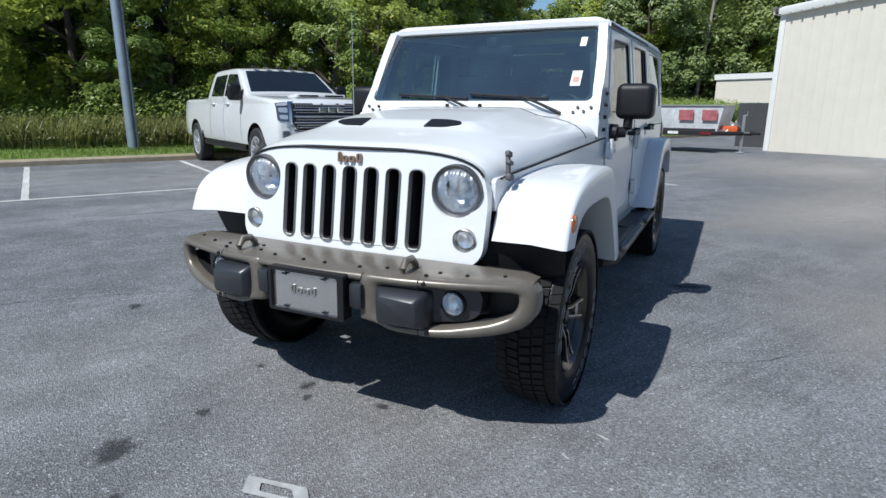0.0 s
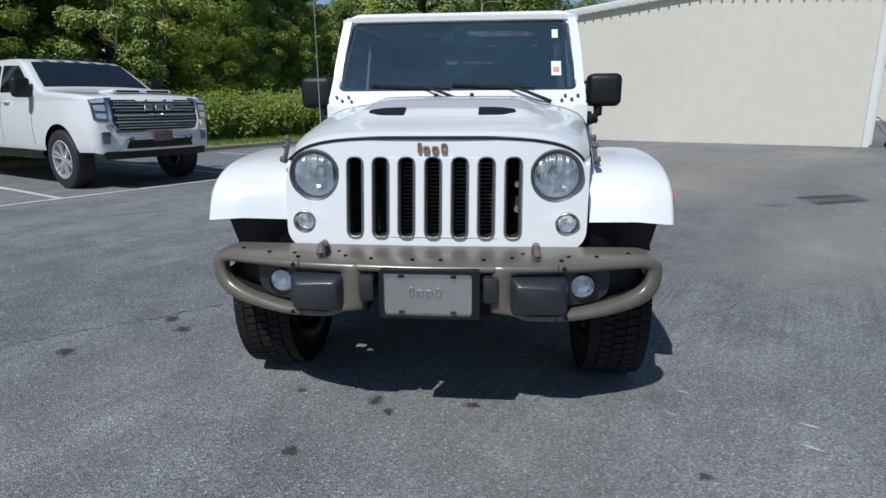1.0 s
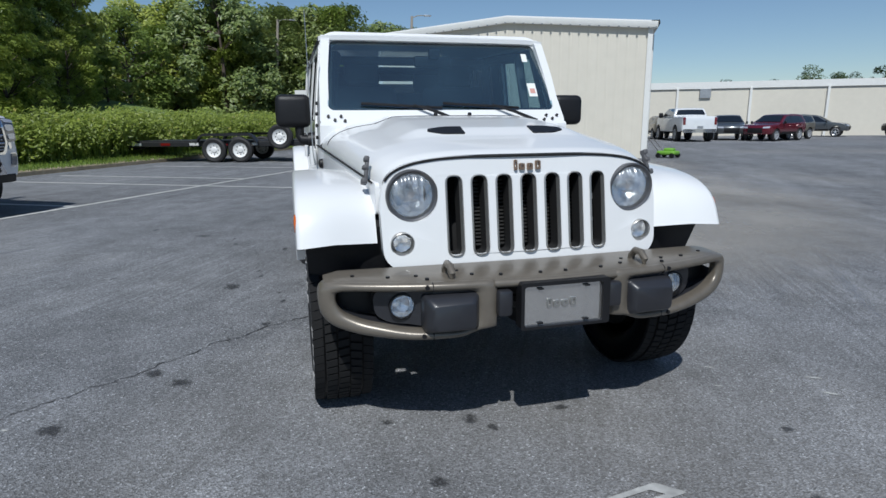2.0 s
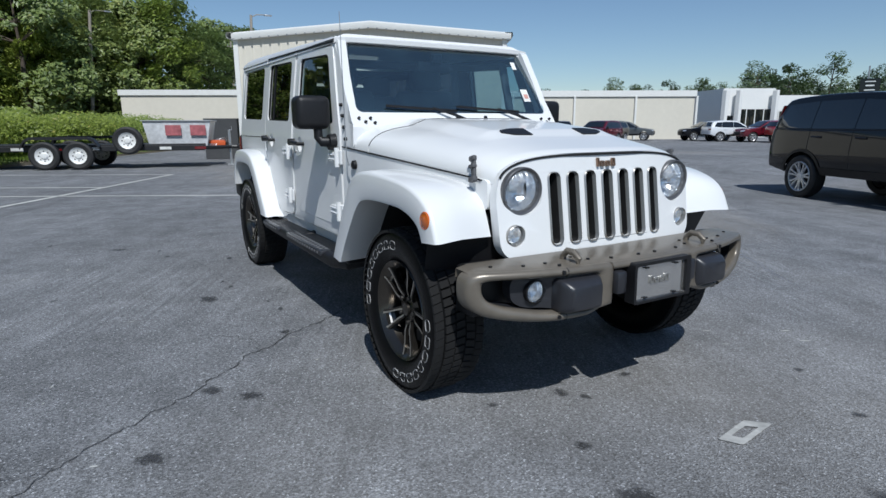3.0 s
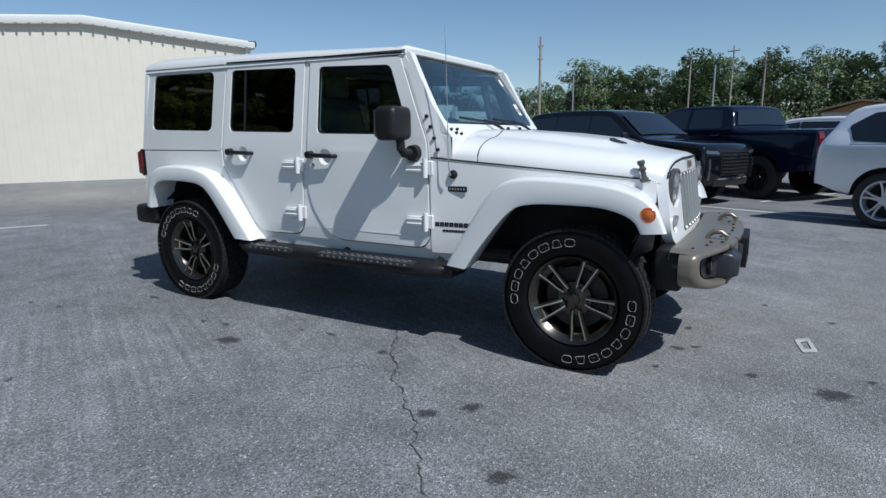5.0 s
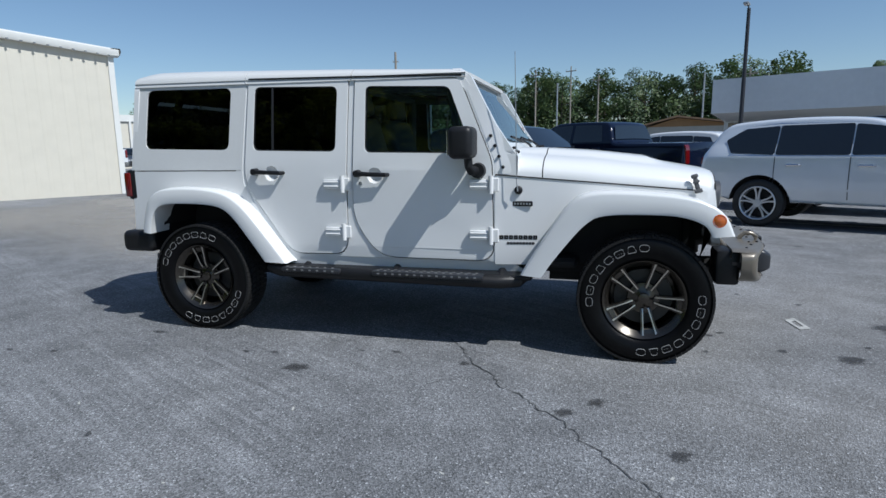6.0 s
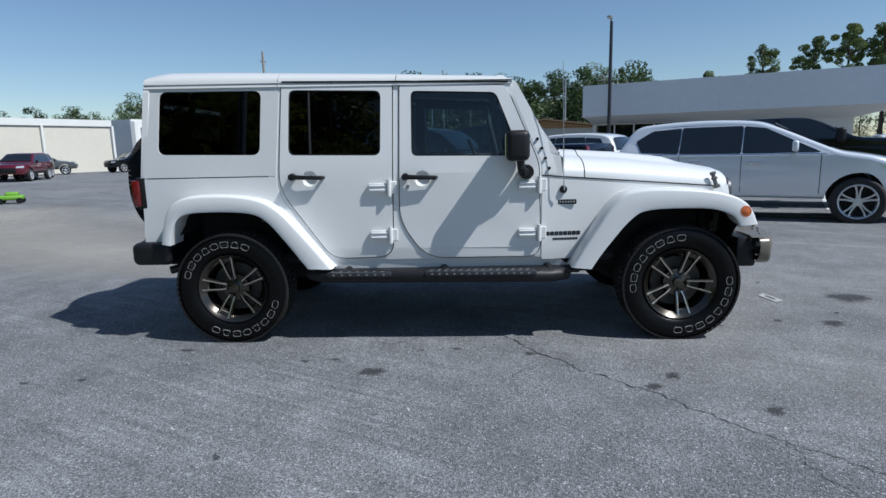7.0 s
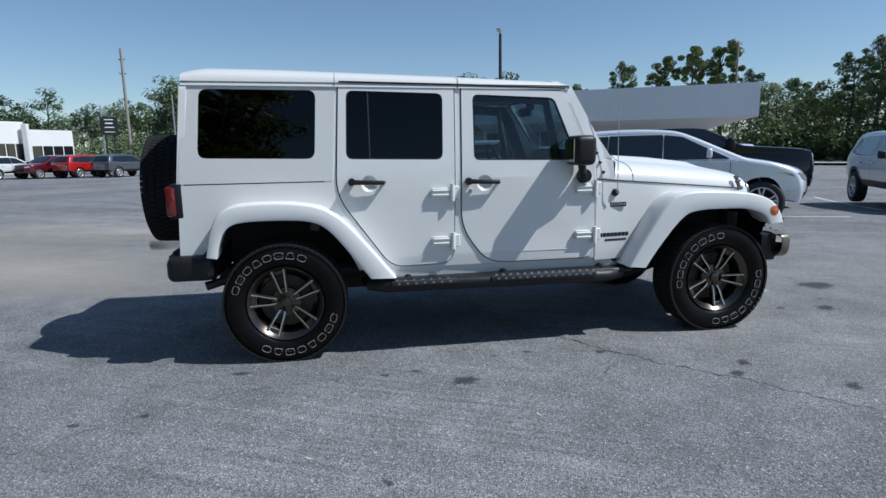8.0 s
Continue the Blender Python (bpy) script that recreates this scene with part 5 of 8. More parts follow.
for sx in (-1, 1):
    c = gf(sx * 0.468, 0.938, 0)
    tilt = pose(c[0], c[1], c[2], 0, 0, 0) @ Matrix.Rotation(radians(90), 4, "Z") @ Matrix.Rotation(radians(-5), 4, "Y")
    bm = bmesh.new()
    revolve(bm, [(0.101, 0.02), (0.102, -0.003), (0.098, -0.009), (0.089, -0.004), (0.084, 0.012), (0.082, 0.05)], 40)
    head = part("headlamp", bm, BEZEL, rig, "round headlamp with grey bezel")
    head.matrix_basis = tilt
    bm = bmesh.new()
    revolve(bm, [(0.085, 0.012), (0.075, 0.045), (0.05, 0.075), (0.02, 0.085), (0.0005, 0.086)], 40)
    part("reflector", bm, REFLECT, head)
    bm = bmesh.new()
    cyl(bm, (0.07, 0, 0), (0.02, 0, 0), 0.018, 0.014, 14)
    box(bm, (0.02, 0, -0.02), (0.008, 0.05, 0.008))
    part("bulb_shield", bm, CHROME, head)
    bm = bmesh.new()
    revolve(bm, [(0.085, 0.0), (0.07, -0.016), (0.045, -0.026), (0.02, -0.031), (0.0005, -0.032)], 40)
    part("lens", bm, FLUTED, head)
    c = gf(sx * 0.512, 0.757, 0)
    bm = bmesh.new()
    revolve(bm, [(0.046, 0.02), (0.047, -0.003), (0.045, -0.005), (0.043, 0.0), (0.040, 0.03), (0.0005, 0.04)], 28)
    sig = part("turn_signal", bm, SILVER, rig, "round clear turn signal")
    sig.matrix_basis = pose(*c) @ Matrix.Rotation(radians(90), 4, "Z") @ Matrix.Rotation(radians(-8), 4, "Y")
    bm = bmesh.new()
    revolve(bm, [(0.034, 0.012), (0.018, 0.022), (0.0005, 0.024)], 24)
    part("reflector", bm, REFLECT, sig)
    bm = bmesh.new()
    revolve(bm, [(0.042, 0.0), (0.030, -0.010), (0.0005, -0.014)], 24)
    part("lens", bm, FLUTED, sig)
# maker's badge on the grille, as plain copper bars
for k, (x, w, h) in enumerate(((-0.052, 0.014, 0.040), (-0.026, 0.024, 0.026), (0.008, 0.024, 0.026), (0.042, 0.022, 0.036))):
    bm = bmesh.new()
    panel([rounded([(x - w / 2, 1.026), (x + w / 2, 1.026), (x + w / 2, 1.026 + h), (x - w / 2, 1.026 + h)], 0.006, 3), rounded([(x - w / 5, 1.036), (x + w / 5, 1.036), (x + w / 5, 1.020 + h), (x - w / 5, 1.020 + h)], 0.003, 2)],
          lambda a, b, d: Vector(gf(a, b, -0.008 + d)), 0.008, bm=bm)
    part("badge_bar", bm, COPPER, grille)

# white corners between the cowl and the foot of the windscreen
for sx in (-1, 1):
    bm = bmesh.new()
    xs = np.linspace(0.40, 0.742, 14)
    loft(bm, [[(sx * x, -0.742 + 0.02 * (x - 0.4), hood_z(min(x, 0.734), -0.70)[0] - 0.02) for x in xs], [(sx * min(x, 0.740), -0.735, 1.200) for x in xs], [(sx * min(x, 0.736), -0.722, 1.214) for x in xs], [(sx * min(x, 0.736), -0.66, 1.214) for x in xs]])
    loft(bm, [[(sx * 0.742, -0.735, 1.075), (sx * 0.742, -0.60, 1.075)], [(sx * 0.736, -0.722, 1.214), (sx * 0.736, -0.60, 1.214)]])
    part("cowl_corner", bm, WHITE, rig, "", 40)

# windscreen frame and glass
def wf(a, b, d):
    return (a, -0.385 - (1.69 - b) * 0.70 + d, lift(-0.4, b))


WS_OUT = rounded([(-0.738, 1.205, 0.03), (0.738, 1.205, 0.03), (0.698, 1.70, 0.06), (0.63, 1.738, 0.06), (-0.63, 1.738, 0.06), (-0.698, 1.70, 0.06)], 0.05)
WS_GL = rounded([(-0.690, 1.280), (0.690, 1.280), (0.648, 1.682), (-0.648, 1.682)], 0.045)
frame_ws = part("windscreen_frame", panel([WS_OUT, WS_GL], wf, 0.05), WHITE, rig)
part("windscreen", panel([WS_GL], lambda a, b, d: wf(a, b, 0.008), 0), WSCREEN, frame_ws, "lightly tinted windscreen")
inner = [(p[0] * 0.965, lerp(1.477, p[1], 0.94)) for p in WS_GL]
part("windscreen_band", panel([WS_GL, inner], lambda a, b, d: wf(a, b, 0.012 + d), 0.004), BLACK, frame_ws)
for x0, x1 in ((0.12, 0.53), (-0.36, 0.06)):
    bm = bmesh.new()
    a, b = Vector(wf(x0 + 0.42, 1.215, -0.03)), Vector(wf(x0 + 0.16, 1.31, -0.025))
    tube(bm, [a, a.lerp(b, 0.5) + Vector((0, -0.012, 0.006)), b], [0.012, 0.009, 0.006], 6)
    wip = part("wiper", bm, BLACK, frame_ws, "black wiper arm and blade")
    bm = bmesh.new()
    tube(bm, [Vector(wf(x0 + 0.33, 1.292, -0.012)), Vector(wf(x0 - 0.14, 1.318, -0.012))], 0.008, 6)
    part("wiper_blade", bm, BLACK, wip)
for x, z, w, h, mt in ((0.572, 1.60, 0.035, 0.05, PAPER), (0.575, 1.40, 0.055, 0.08, PAPER)):
    bm = bmesh.new()
    panel([[(x - w / 2, z - h / 2), (x + w / 2, z - h / 2), (x + w / 2, z + h / 2), (x - w / 2, z + h / 2)]], lambda a, b, d: wf(a, b, 0.004), 0, bm=bm)
    st = part("sticker", bm, mt, frame_ws, "white paper sticker inside the glass")
    if h > 0.06:
        bm = bmesh.new()
        panel([[(x - w * 0.3, z - h * 0.25), (x + w * 0.3, z - h * 0.25), (x + w * 0.3, z + h * 0.1), (x - w * 0.3, z + h * 0.1)]], lambda a, b, d: wf(a, b, 0.001), 0, bm=bm)
        part("sticker_print", bm, REDPAPER, st)
for sx in (-1, 1):
    for x, z in ((0.62, 1.245), (0.655, 1.225), (0.60, 1.22), (0.69, 1.245)):
        bm = bmesh.new()
        p = Vector(wf(sx * x, z, 0))
        cyl(bm, p + Vector((0, 0.01, -0.004)), p + Vector((0, -0.012, 0.006)), 0.010, 0.008, 8)
        part("bolt", bm, BLACK, frame_ws)
    bm = bmesh.new()
    cyl(bm, (sx * 0.10, -0.80, hood_z(0.1, -0.80)[0] - 0.004), (sx * 0.10, -0.80, hood_z(0.1, -0.80)[0] + 0.016), 0.013, 0.010, 10)
    part("washer_nozzle", bm, BLACK, rig)

# front bumper
def bf(x):
    return -2.215 + 0.020 * (abs(x) / 0.30) ** 2 if abs(x) < 0.30 else -2.195 + 0.122 * ((abs(x) - 0.30) / 0.50) ** 1.7


def bx(a, b, d):
    return (a, bf(a) + d, b)


OUTER = [(0.225, 0.669, 0.004), (0.46, 0.670, 0.05), (0.806, 0.669, 0.03), (0.842, 0.648, 0.025), (0.846, 0.60, 0.05), (0.838, 0.546, 0.05), (0.801, 0.507, 0.05), (0.733, 0.483, 0.05), (0.639, 0.467, 0.05), (0.512, 0.456, 0.05), (0.346, 0.463, 0.03), (0.292, 0.487, 0.02), (0.225, 0.492, 0.006)]
INNER = [(0.304, 0.634, 0.016), (0.595, 0.636, 0.05), (0.781, 0.635, 0.014), (0.785, 0.592, 0.03), (0.763, 0.554, 0.03), (0.699, 0.526, 0.05), (0.537, 0.494, 0.05), (0.348, 0.490, 0.022), (0.306, 0.53, 0.03)]


def seen_from(c, loop, ang):
    """Where the ray at the given angle from the point c leaves the loop."""
    d, best = Vector((math.cos(ang), math.sin(ang))), 0.0
    for p, q in zip(loop, loop[1:] + loop[:1]):
        p, e = Vector(p[:2]) - c, Vector(q[:2]) - Vector(p[:2])
        den = d.x * e.y - d.y * e.x
        if abs(den) > 1e-9:
            u, k = (p.x * e.y - p.y * e.x) / den, (p.x * d.y - p.y * d.x) / den
            if -1e-6 <= k <= 1 + 1e-6:
                best = max(best, u)
    return c + d * best


# centre bar between the two ends, then one rounded ring of steel round each opening
bm = bmesh.new()
loft(bm, [[(x, bf(x) + 0.05, 0.640), (x, bf(x) + 0.014, 0.638), (x, bf(x) + 0.003, 0.642), (x, bf(x) - 0.002, 0.652), (x, bf(x) + 0.003, 0.664), (x, bf(x) + 0.014, 0.669), (x, bf(x) + 0.05, 0.669)] for x in [0.24 * k / 8 for k in range(-8, 9)]])
bump = part("front_bumper", bm, BUMPER, rig, "bronze steel off-road front bumper", 60)
heart = Vector((0.54, 0.572))
for sx in (-1, 1):
    rows = []
    o, i = rounded(OUTER, 0.02, 5), rounded(INNER, 0.02, 5)
    for k in range(132):
        ang = 2 * math.pi * k / 132
        p, q = seen_from(heart, o, ang), seen_from(heart, i, ang)
        deep = max(0.045, (-1.985 - bf(p.x)) * clamp((p.x - 0.62) / 0.12))
        row = [(*p, deep), (*p, 0.020)] + [(*p.lerp(q, u), d) for u, d in ((0.05, 0.010), (0.16, 0.003), (0.34, -0.002), (0.62, -0.003), (0.84, 0.004), (0.95, 0.011))] + [(*q, 0.022), (*q, 0.050)]
        rows.append([(sx * x, bf(x) + d, z) for x, z, d in row])
    bm = bmesh.new()
    loft(bm, rows + rows[:1])
    bmesh.ops.remove_doubles(bm, verts=bm.verts, dist=0.0002)
    part("bumper_ring", bm, BUMPER, bump, "", 60)
    # black box behind the end, and the dark tray under the lamp
    bm = bmesh.new()
    box(bm, (sx * 0.68, -1.93, 0.566), (0.20, 0.13, 0.20), 0.02, 2)
    part("bumper_back", bm, BLACK, bump)
    bm = bmesh.new()
    loft(bm, [[(sx * x, bf(x) + d, z - 0.004 + 0.06 * d) for x, z in ((0.784, 0.60), (0.778, 0.570), (0.760, 0.552), (0.699, 0.525), (0.62, 0.509), (0.537, 0.493), (0.348, 0.489))] for d in (0.03, 0.07, 0.13)])
    part("bumper_tray", bm, GREYTRIM, bump)
    # joint between the middle and the end piece
    for z0, z1 in ((0.637, 0.668), (0.459, 0.489)):
        bm = bmesh.new()
        tube(bm, [bx(sx * 0.457, z0 - 0.002, 0.012), bx(sx * 0.457, z0 + 0.006, -0.0035), bx(sx * 0.457, z1 - 0.008, -0.003), bx(sx * 0.457, z1, 0.012)], 0.0022, 6)
        part("bumper_joint", bm, DARK, bump)
bm = bmesh.new()
rows = []
for k in range(33):
    x = -0.820 + 1.640 * k / 32
    back, low = -1.965 + 0.03 * abs(x), 0.012 * clamp((abs(x) - 0.78) / 0.04) ** 2
    rows.append([(x, bf(x) + 0.018, 0.650 - low), (x, bf(x) + 0.014, 0.666 - low), (x, bf(x) + 0.028, 0.672 - low), (x, lerp(bf(x), back, 0.5), 0.676 - low), (x, back, 0.678 - low), (x, back + 0.004, 0.630)])
loft(bm, rows)
part("bumper_shelf", bm, BUMPER, bump, "", 50)
for sx in (-1, 1):
    # recessed cover with fog lamp
    bm = bmesh.new()
    q = rounded([(sx * 0.29, 0.640, 0.02), (sx * 0.63, 0.640, 0.03), (sx * 0.655, 0.605, 0.03), (sx * 0.648, 0.535, 0.03), (sx * 0.60, 0.508, 0.03), (sx * 0.35, 0.490, 0.03), (sx * 0.292, 0.53, 0.03)], 0.02)
    panel([q, circle(sx * 0.553, 0.570, 0.043, 24)], lambda a, b, d: (a, bf(a) + 0.022 + d + 0.038 * clamp((abs(a) - 0.45) / 0.07), b), 0.05, [sx * 0.44, sx * 0.47, sx * 0.50, sx * 0.53], bm=bm)
    cov = part("bumper_cover", bm, GREYTRIM, bump, "dark grey plastic bumper insert")
    bm = bmesh.new()
    yb = bf(0.385)
    ring = lambda ax, bx0, cz, hz, y: [(sx * p[0], y + 0.03 * abs(p[0] - 0.385), p[1]) for p in rounded([(ax, cz - hz, 0.02), (bx0, cz - hz * 0.92, 0.02), (bx0, cz + hz * 0.92, 0.02), (ax, cz + hz, 0.02)], 0.02, 4)]
    rows_b = [ring(0.288, 0.492, 0.556, 0.073, yb + 0.06), ring(0.288, 0.492, 0.556, 0.073, yb + 0.012), ring(0.296, 0.484, 0.556, 0.065, yb - 0.010), ring(0.312, 0.470, 0.553, 0.050, yb - 0.034), ring(0.316, 0.466, 0.553, 0.046, yb - 0.037)]
    vs = loft(bm, rows_b, closed=True)
    bm.faces.new(vs[-1])
    part("cover_boss", bm, GREYTRIM, cov)
    bm = bmesh.new()
    revolve(bm, [(0.056, 0.01), (0.056, -0.012), (0.049, -0.014), (0.047, 0.03)], 28)
    fog = part("fog_lamp", bm, BLACK, bump, "round fog lamp")
    fog.matrix_basis = pose(sx * 0.553, bf(0.553) + 0.062, 0.570) @ Matrix.Rotation(radians(90), 4, "Z") @ Matrix.Scale(0.87, 4)
    bm = bmesh.new()
    revolve(bm, [(0.048, 0.0), (0.036, 0.025), (0.0005, 0.04)], 24)
    part("reflector", bm, REFLECT, fog)
    bm = bmesh.new()
    revolve(bm, [(0.048, -0.004), (0.031, -0.013), (0.0005, -0.017)], 24)
    part("lens", bm, FLUTED, fog)
    # recovery loop
    bm = bmesh.new()
    tube(bm, [(sx * 0.384, -2.15, 0.655), (sx * 0.384, -2.155, 0.692), (sx * 0.384, -2.13, 0.714), (sx * 0.384, -2.09, 0.714), (sx * 0.384, -2.065, 0.692), (sx * 0.384, -2.06, 0.655)], 0.014, 10)
    part("tow_hook", bm, BUMPER, bump, "bronze recovery hook")
    for x, y in ((0.30, -2.12), (0.47, -2.14), (0.50, -2.09), (0.60, -2.08), (0.20, -2.15), (0.05, -2.16), (0.72, -2.03), (0.34, -2.06)):
        bm = bmesh.new()
        cyl(bm, (sx * x, y, 0.662), (sx * x, y, 0.680), 0.009, 0.007, 8)
        part("bolt", bm, BLACK, bump)
    for x, z in ((0.477, 0.654), (0.490, 0.476)):
        bm = bmesh.new()
        cyl(bm, (sx * x, bf(x) + 0.01, z), (sx * x, bf(x) - 0.007, z), 0.010, 0.008, 10)
        part("bolt", bm, BLACK, bump)
# plate and its black frame
PL = lambda a, b, d: (a, -2.228 + d - 0.02 * (0.65 - b), b)
bm = panel([rounded([(-0.156, 0.488), (0.190, 0.488), (0.190, 0.660), (-0.156, 0.660)], 0.012), rounded([(-0.143, 0.498), (0.163, 0.498), (0.163, 0.646), (-0.143, 0.646)], 0.012)], lambda a, b, d: PL(a, b, d - 0.014), 0.05)
pf = part("plate_frame", bm, BLACK, bump, "black plate frame")
for x in (-0.205, 0.225):
    bm = bmesh.new()
    box(bm, (x, -2.20, 0.585), (0.055, 0.05, 0.095), 0.012, 2)
    part("frame_ear", bm, GREYTRIM, pf)
plate = part("front_plate", panel([rounded([(-0.146, 0.495), (0.166, 0.495), (0.166, 0.649), (-0.146, 0.649)], 0.01)], PL, 0.006), PLATE, bump, "brushed metal dealer plate with raised mark")
for k, (x, w, h) in enumerate(((-0.045, 0.018, 0.034), (-0.016, 0.024, 0.024), (0.016, 0.024, 0.024), (0.048, 0.022, 0.032))):
    bm = bmesh.new()
    panel([rounded([(x - w / 2, 0.562), (x + w / 2, 0.562), (x + w / 2, 0.562 + h), (x - w / 2, 0.562 + h)], 0.006, 3), rounded([(x - w / 5, 0.570), (x + w / 5, 0.570), (x + w / 5, 0.556 + h), (x - w / 5, 0.556 + h)], 0.003, 2)], lambda a, b, d: PL(a, b, d - 0.007), 0.008, bm=bm)
    part("plate_mark", bm, SILVER, plate)
for x, z in ((-0.08, 0.635), (0.10, 0.635), (-0.08, 0.508), (0.10, 0.508)):
    bm = bmesh.new()
    box(bm, (x, -2.236, z), (0.020, 0.006, 0.006))
    part("plate_slot", bm, BLACK, plate)

# wheels on the ground
for sx in (-1, 1):
    for y in (-1.487, 1.487):
        turn = Matrix() if sx < 0 else Matrix.Rotation(math.pi, 4, "Z")
        rig_wheel(rig, pose(sx * 0.749, y, 0.372) @ turn, roll=-4 if y < 0 else 20, turn=-20 if y < 0 else 16)

# underbody
bm = bmesh.new()
for sx in (-1, 1):
    box(bm, (sx * 0.42, 0.0, 0.50), (0.09, 3.9, 0.13), 0.02, 1)
    tube(bm, [(sx * 0.44, -1.95, 0.55), (sx * 0.44, -2.16, 0.56)], 0.05, 8)
part("chassis_rail", bm, DARK, rig)
for y in (-1.487, 1.487):
    bm = bmesh.new()
    cyl(bm, (-0.66, y, 0.36), (0.66, y, 0.36), 0.045, seg=14)
    bmesh.ops.create_uvsphere(bm, u_segments=16, v_segments=10, radius=0.14, matrix=Matrix.Translation((0.18 if y < 0 else 0.0, y, 0.37)))
    part("axle", bm, DARK, rig)
bm = bmesh.new()
box(bm, (0, -1.25, 0.72), (1.0, 1.0, 0.50), 0.04, 1)
box(bm, (0, -1.73, 0.74), (1.10, 0.05, 0.56), 0.01, 1)
box(bm, (0, 0.35, 0.54), (1.40, 2.9, 0.06), 0.02, 1)
box(bm, (0.2, 0.9, 0.44), (0.5, 0.8, 0.2), 0.05, 2)
part("floor_pan", bm, DARK, rig)
bm = bmesh.new()
tube(bm, [(-0.55, -1.87, 0.55), (-0.2, -1.85, 0.47), (0.2, -1.85, 0.47), (0.55, -1.87, 0.55)], 0.03, 8)
tube(bm, [(-0.6, -1.35, 0.42), (0.55, -1.30, 0.50)], 0.022, 8)
part("track_bar", bm, DARK, rig)

# cabin
bm = bmesh.new()
panel([rounded([(-0.73, 0.70), (-0.73, 1.10), (-0.60, 1.205), (-0.42, 1.20), (-0.30, 1.11), (-0.28, 0.70)], 0.05)], lambda a, b, d: (-0.69 + d, a, b), 1.38, bm=bm)
part("dashboard", bm, DASH, rig)


def seat(x, y, w=0.52, rest=True):
    bm = bmesh.new()
    box(bm, (x, y, 0.86), (w, 0.50, 0.16), 0.06, 3)
    s = part("seat", bm, SEAT, rig, "charcoal cloth seat")
    bm = bmesh.new()
    box(bm, (0, 0, 0.30), (w, 0.13, 0.60), 0.06, 3, pose(x, y + 0.24, 0.90, -16))
    part("backrest", bm, SEAT, s)
    for k in ((0,) if w < 1 else (-0.36, 0.36)):
        bm = bmesh.new()
        box(bm, (k, 0, 0.68), (0.26, 0.10, 0.17), 0.04, 3, pose(x, y + 0.24, 0.90, -12))
        part("headrest", bm, SEAT, s)


seat(-0.36, 0.05)
seat(0.36, 0.05)
seat(0, 1.0, 1.15)
bm = bmesh.new()
cw = pose(0.36, -0.20, 1.17, 65)
pts = [cw @ Vector((0.185 * math.cos(t), 0.185 * math.sin(t), 0)) for t in np.linspace(0, 2 * math.pi, 37)]
tube(bm, pts, 0.016, 8)
for a in (200, 340, 270):
    tube(bm, [cw @ Vector((0, 0, -0.02)), cw @ Vector((0.18 * math.cos(radians(a)), 0.18 * math.sin(radians(a)), 0))], 0.016, 6)
box(bm, (0, 0, -0.02), (0.14, 0.12, 0.05), 0.02, 2, cw)
part("steering_wheel", bm, BLACK, rig)
for sx in (-1, 1):
    bm = bmesh.new()
    tube(bm, [(sx * 0.64, -0.36, 1.20), (sx * 0.60, -0.28, 1.62), (sx * 0.59, 0.30, 1.655), (sx * 0.59, 1.75, 1.66), (sx * 0.62, 1.92, 1.0)], 0.032, 8)
    part("roll_bar", bm, SEAT, rig, "padded black roll bar")
    for y0, y1, z1 in ((0.36, 0.40, 0.70), (1.15, 1.30, 0.80)):
        bm = bmesh.new()
        tube(bm, [(sx * 0.59, y0, 1.655), (sx * 0.64, y1, z1)], 0.032, 8)
        part("roll_bar", bm, SEAT, rig)
for y in (0.36, 1.15):
    bm = bmesh.new()
    tube(bm, [(-0.59, y, 1.655), (0.59, y, 1.655)], 0.032, 8)
    part("roll_bar", bm, SEAT, rig)
bm = bmesh.new()
box(bm, (0, -0.33, 1.585), (0.24, 0.035, 0.07), 0.015, 2)
box(bm, (0.0, -0.37, 1.63), (0.07, 0.05, 0.06), 0.01, 2)
part("inside_mirror", bm, BLACK, rig)


# ------------------------------------------------------------ other vehicles
def paint(name, col, rough=0.3, metal=0.0):
    return mat(name, col, rough, metal, vary=0.06, scale=3, big=0.6, coat=1.0)


ALLOY = mat("bright_alloy", (0.66, 0.67, 0.69), 0.32, 0.55, vary=0.1, scale=30)
PLAINTYRE = mat("road_tyre", (0.02, 0.02, 0.021), 0.7, vary=0.3, scale=20, big=4, bump=0.1, bscale=100)
LAMP = mat("lamp_housing", (0.62, 0.64, 0.68), 0.15, 0.4, vary=0.3, scale=40, coat=1.0)
DIMLAMP = mat("smoked_lamp", (0.16, 0.17, 0.19), 0.12, 0.6, vary=0.5, scale=30, coat=1.0)
CARWHEELS = {}


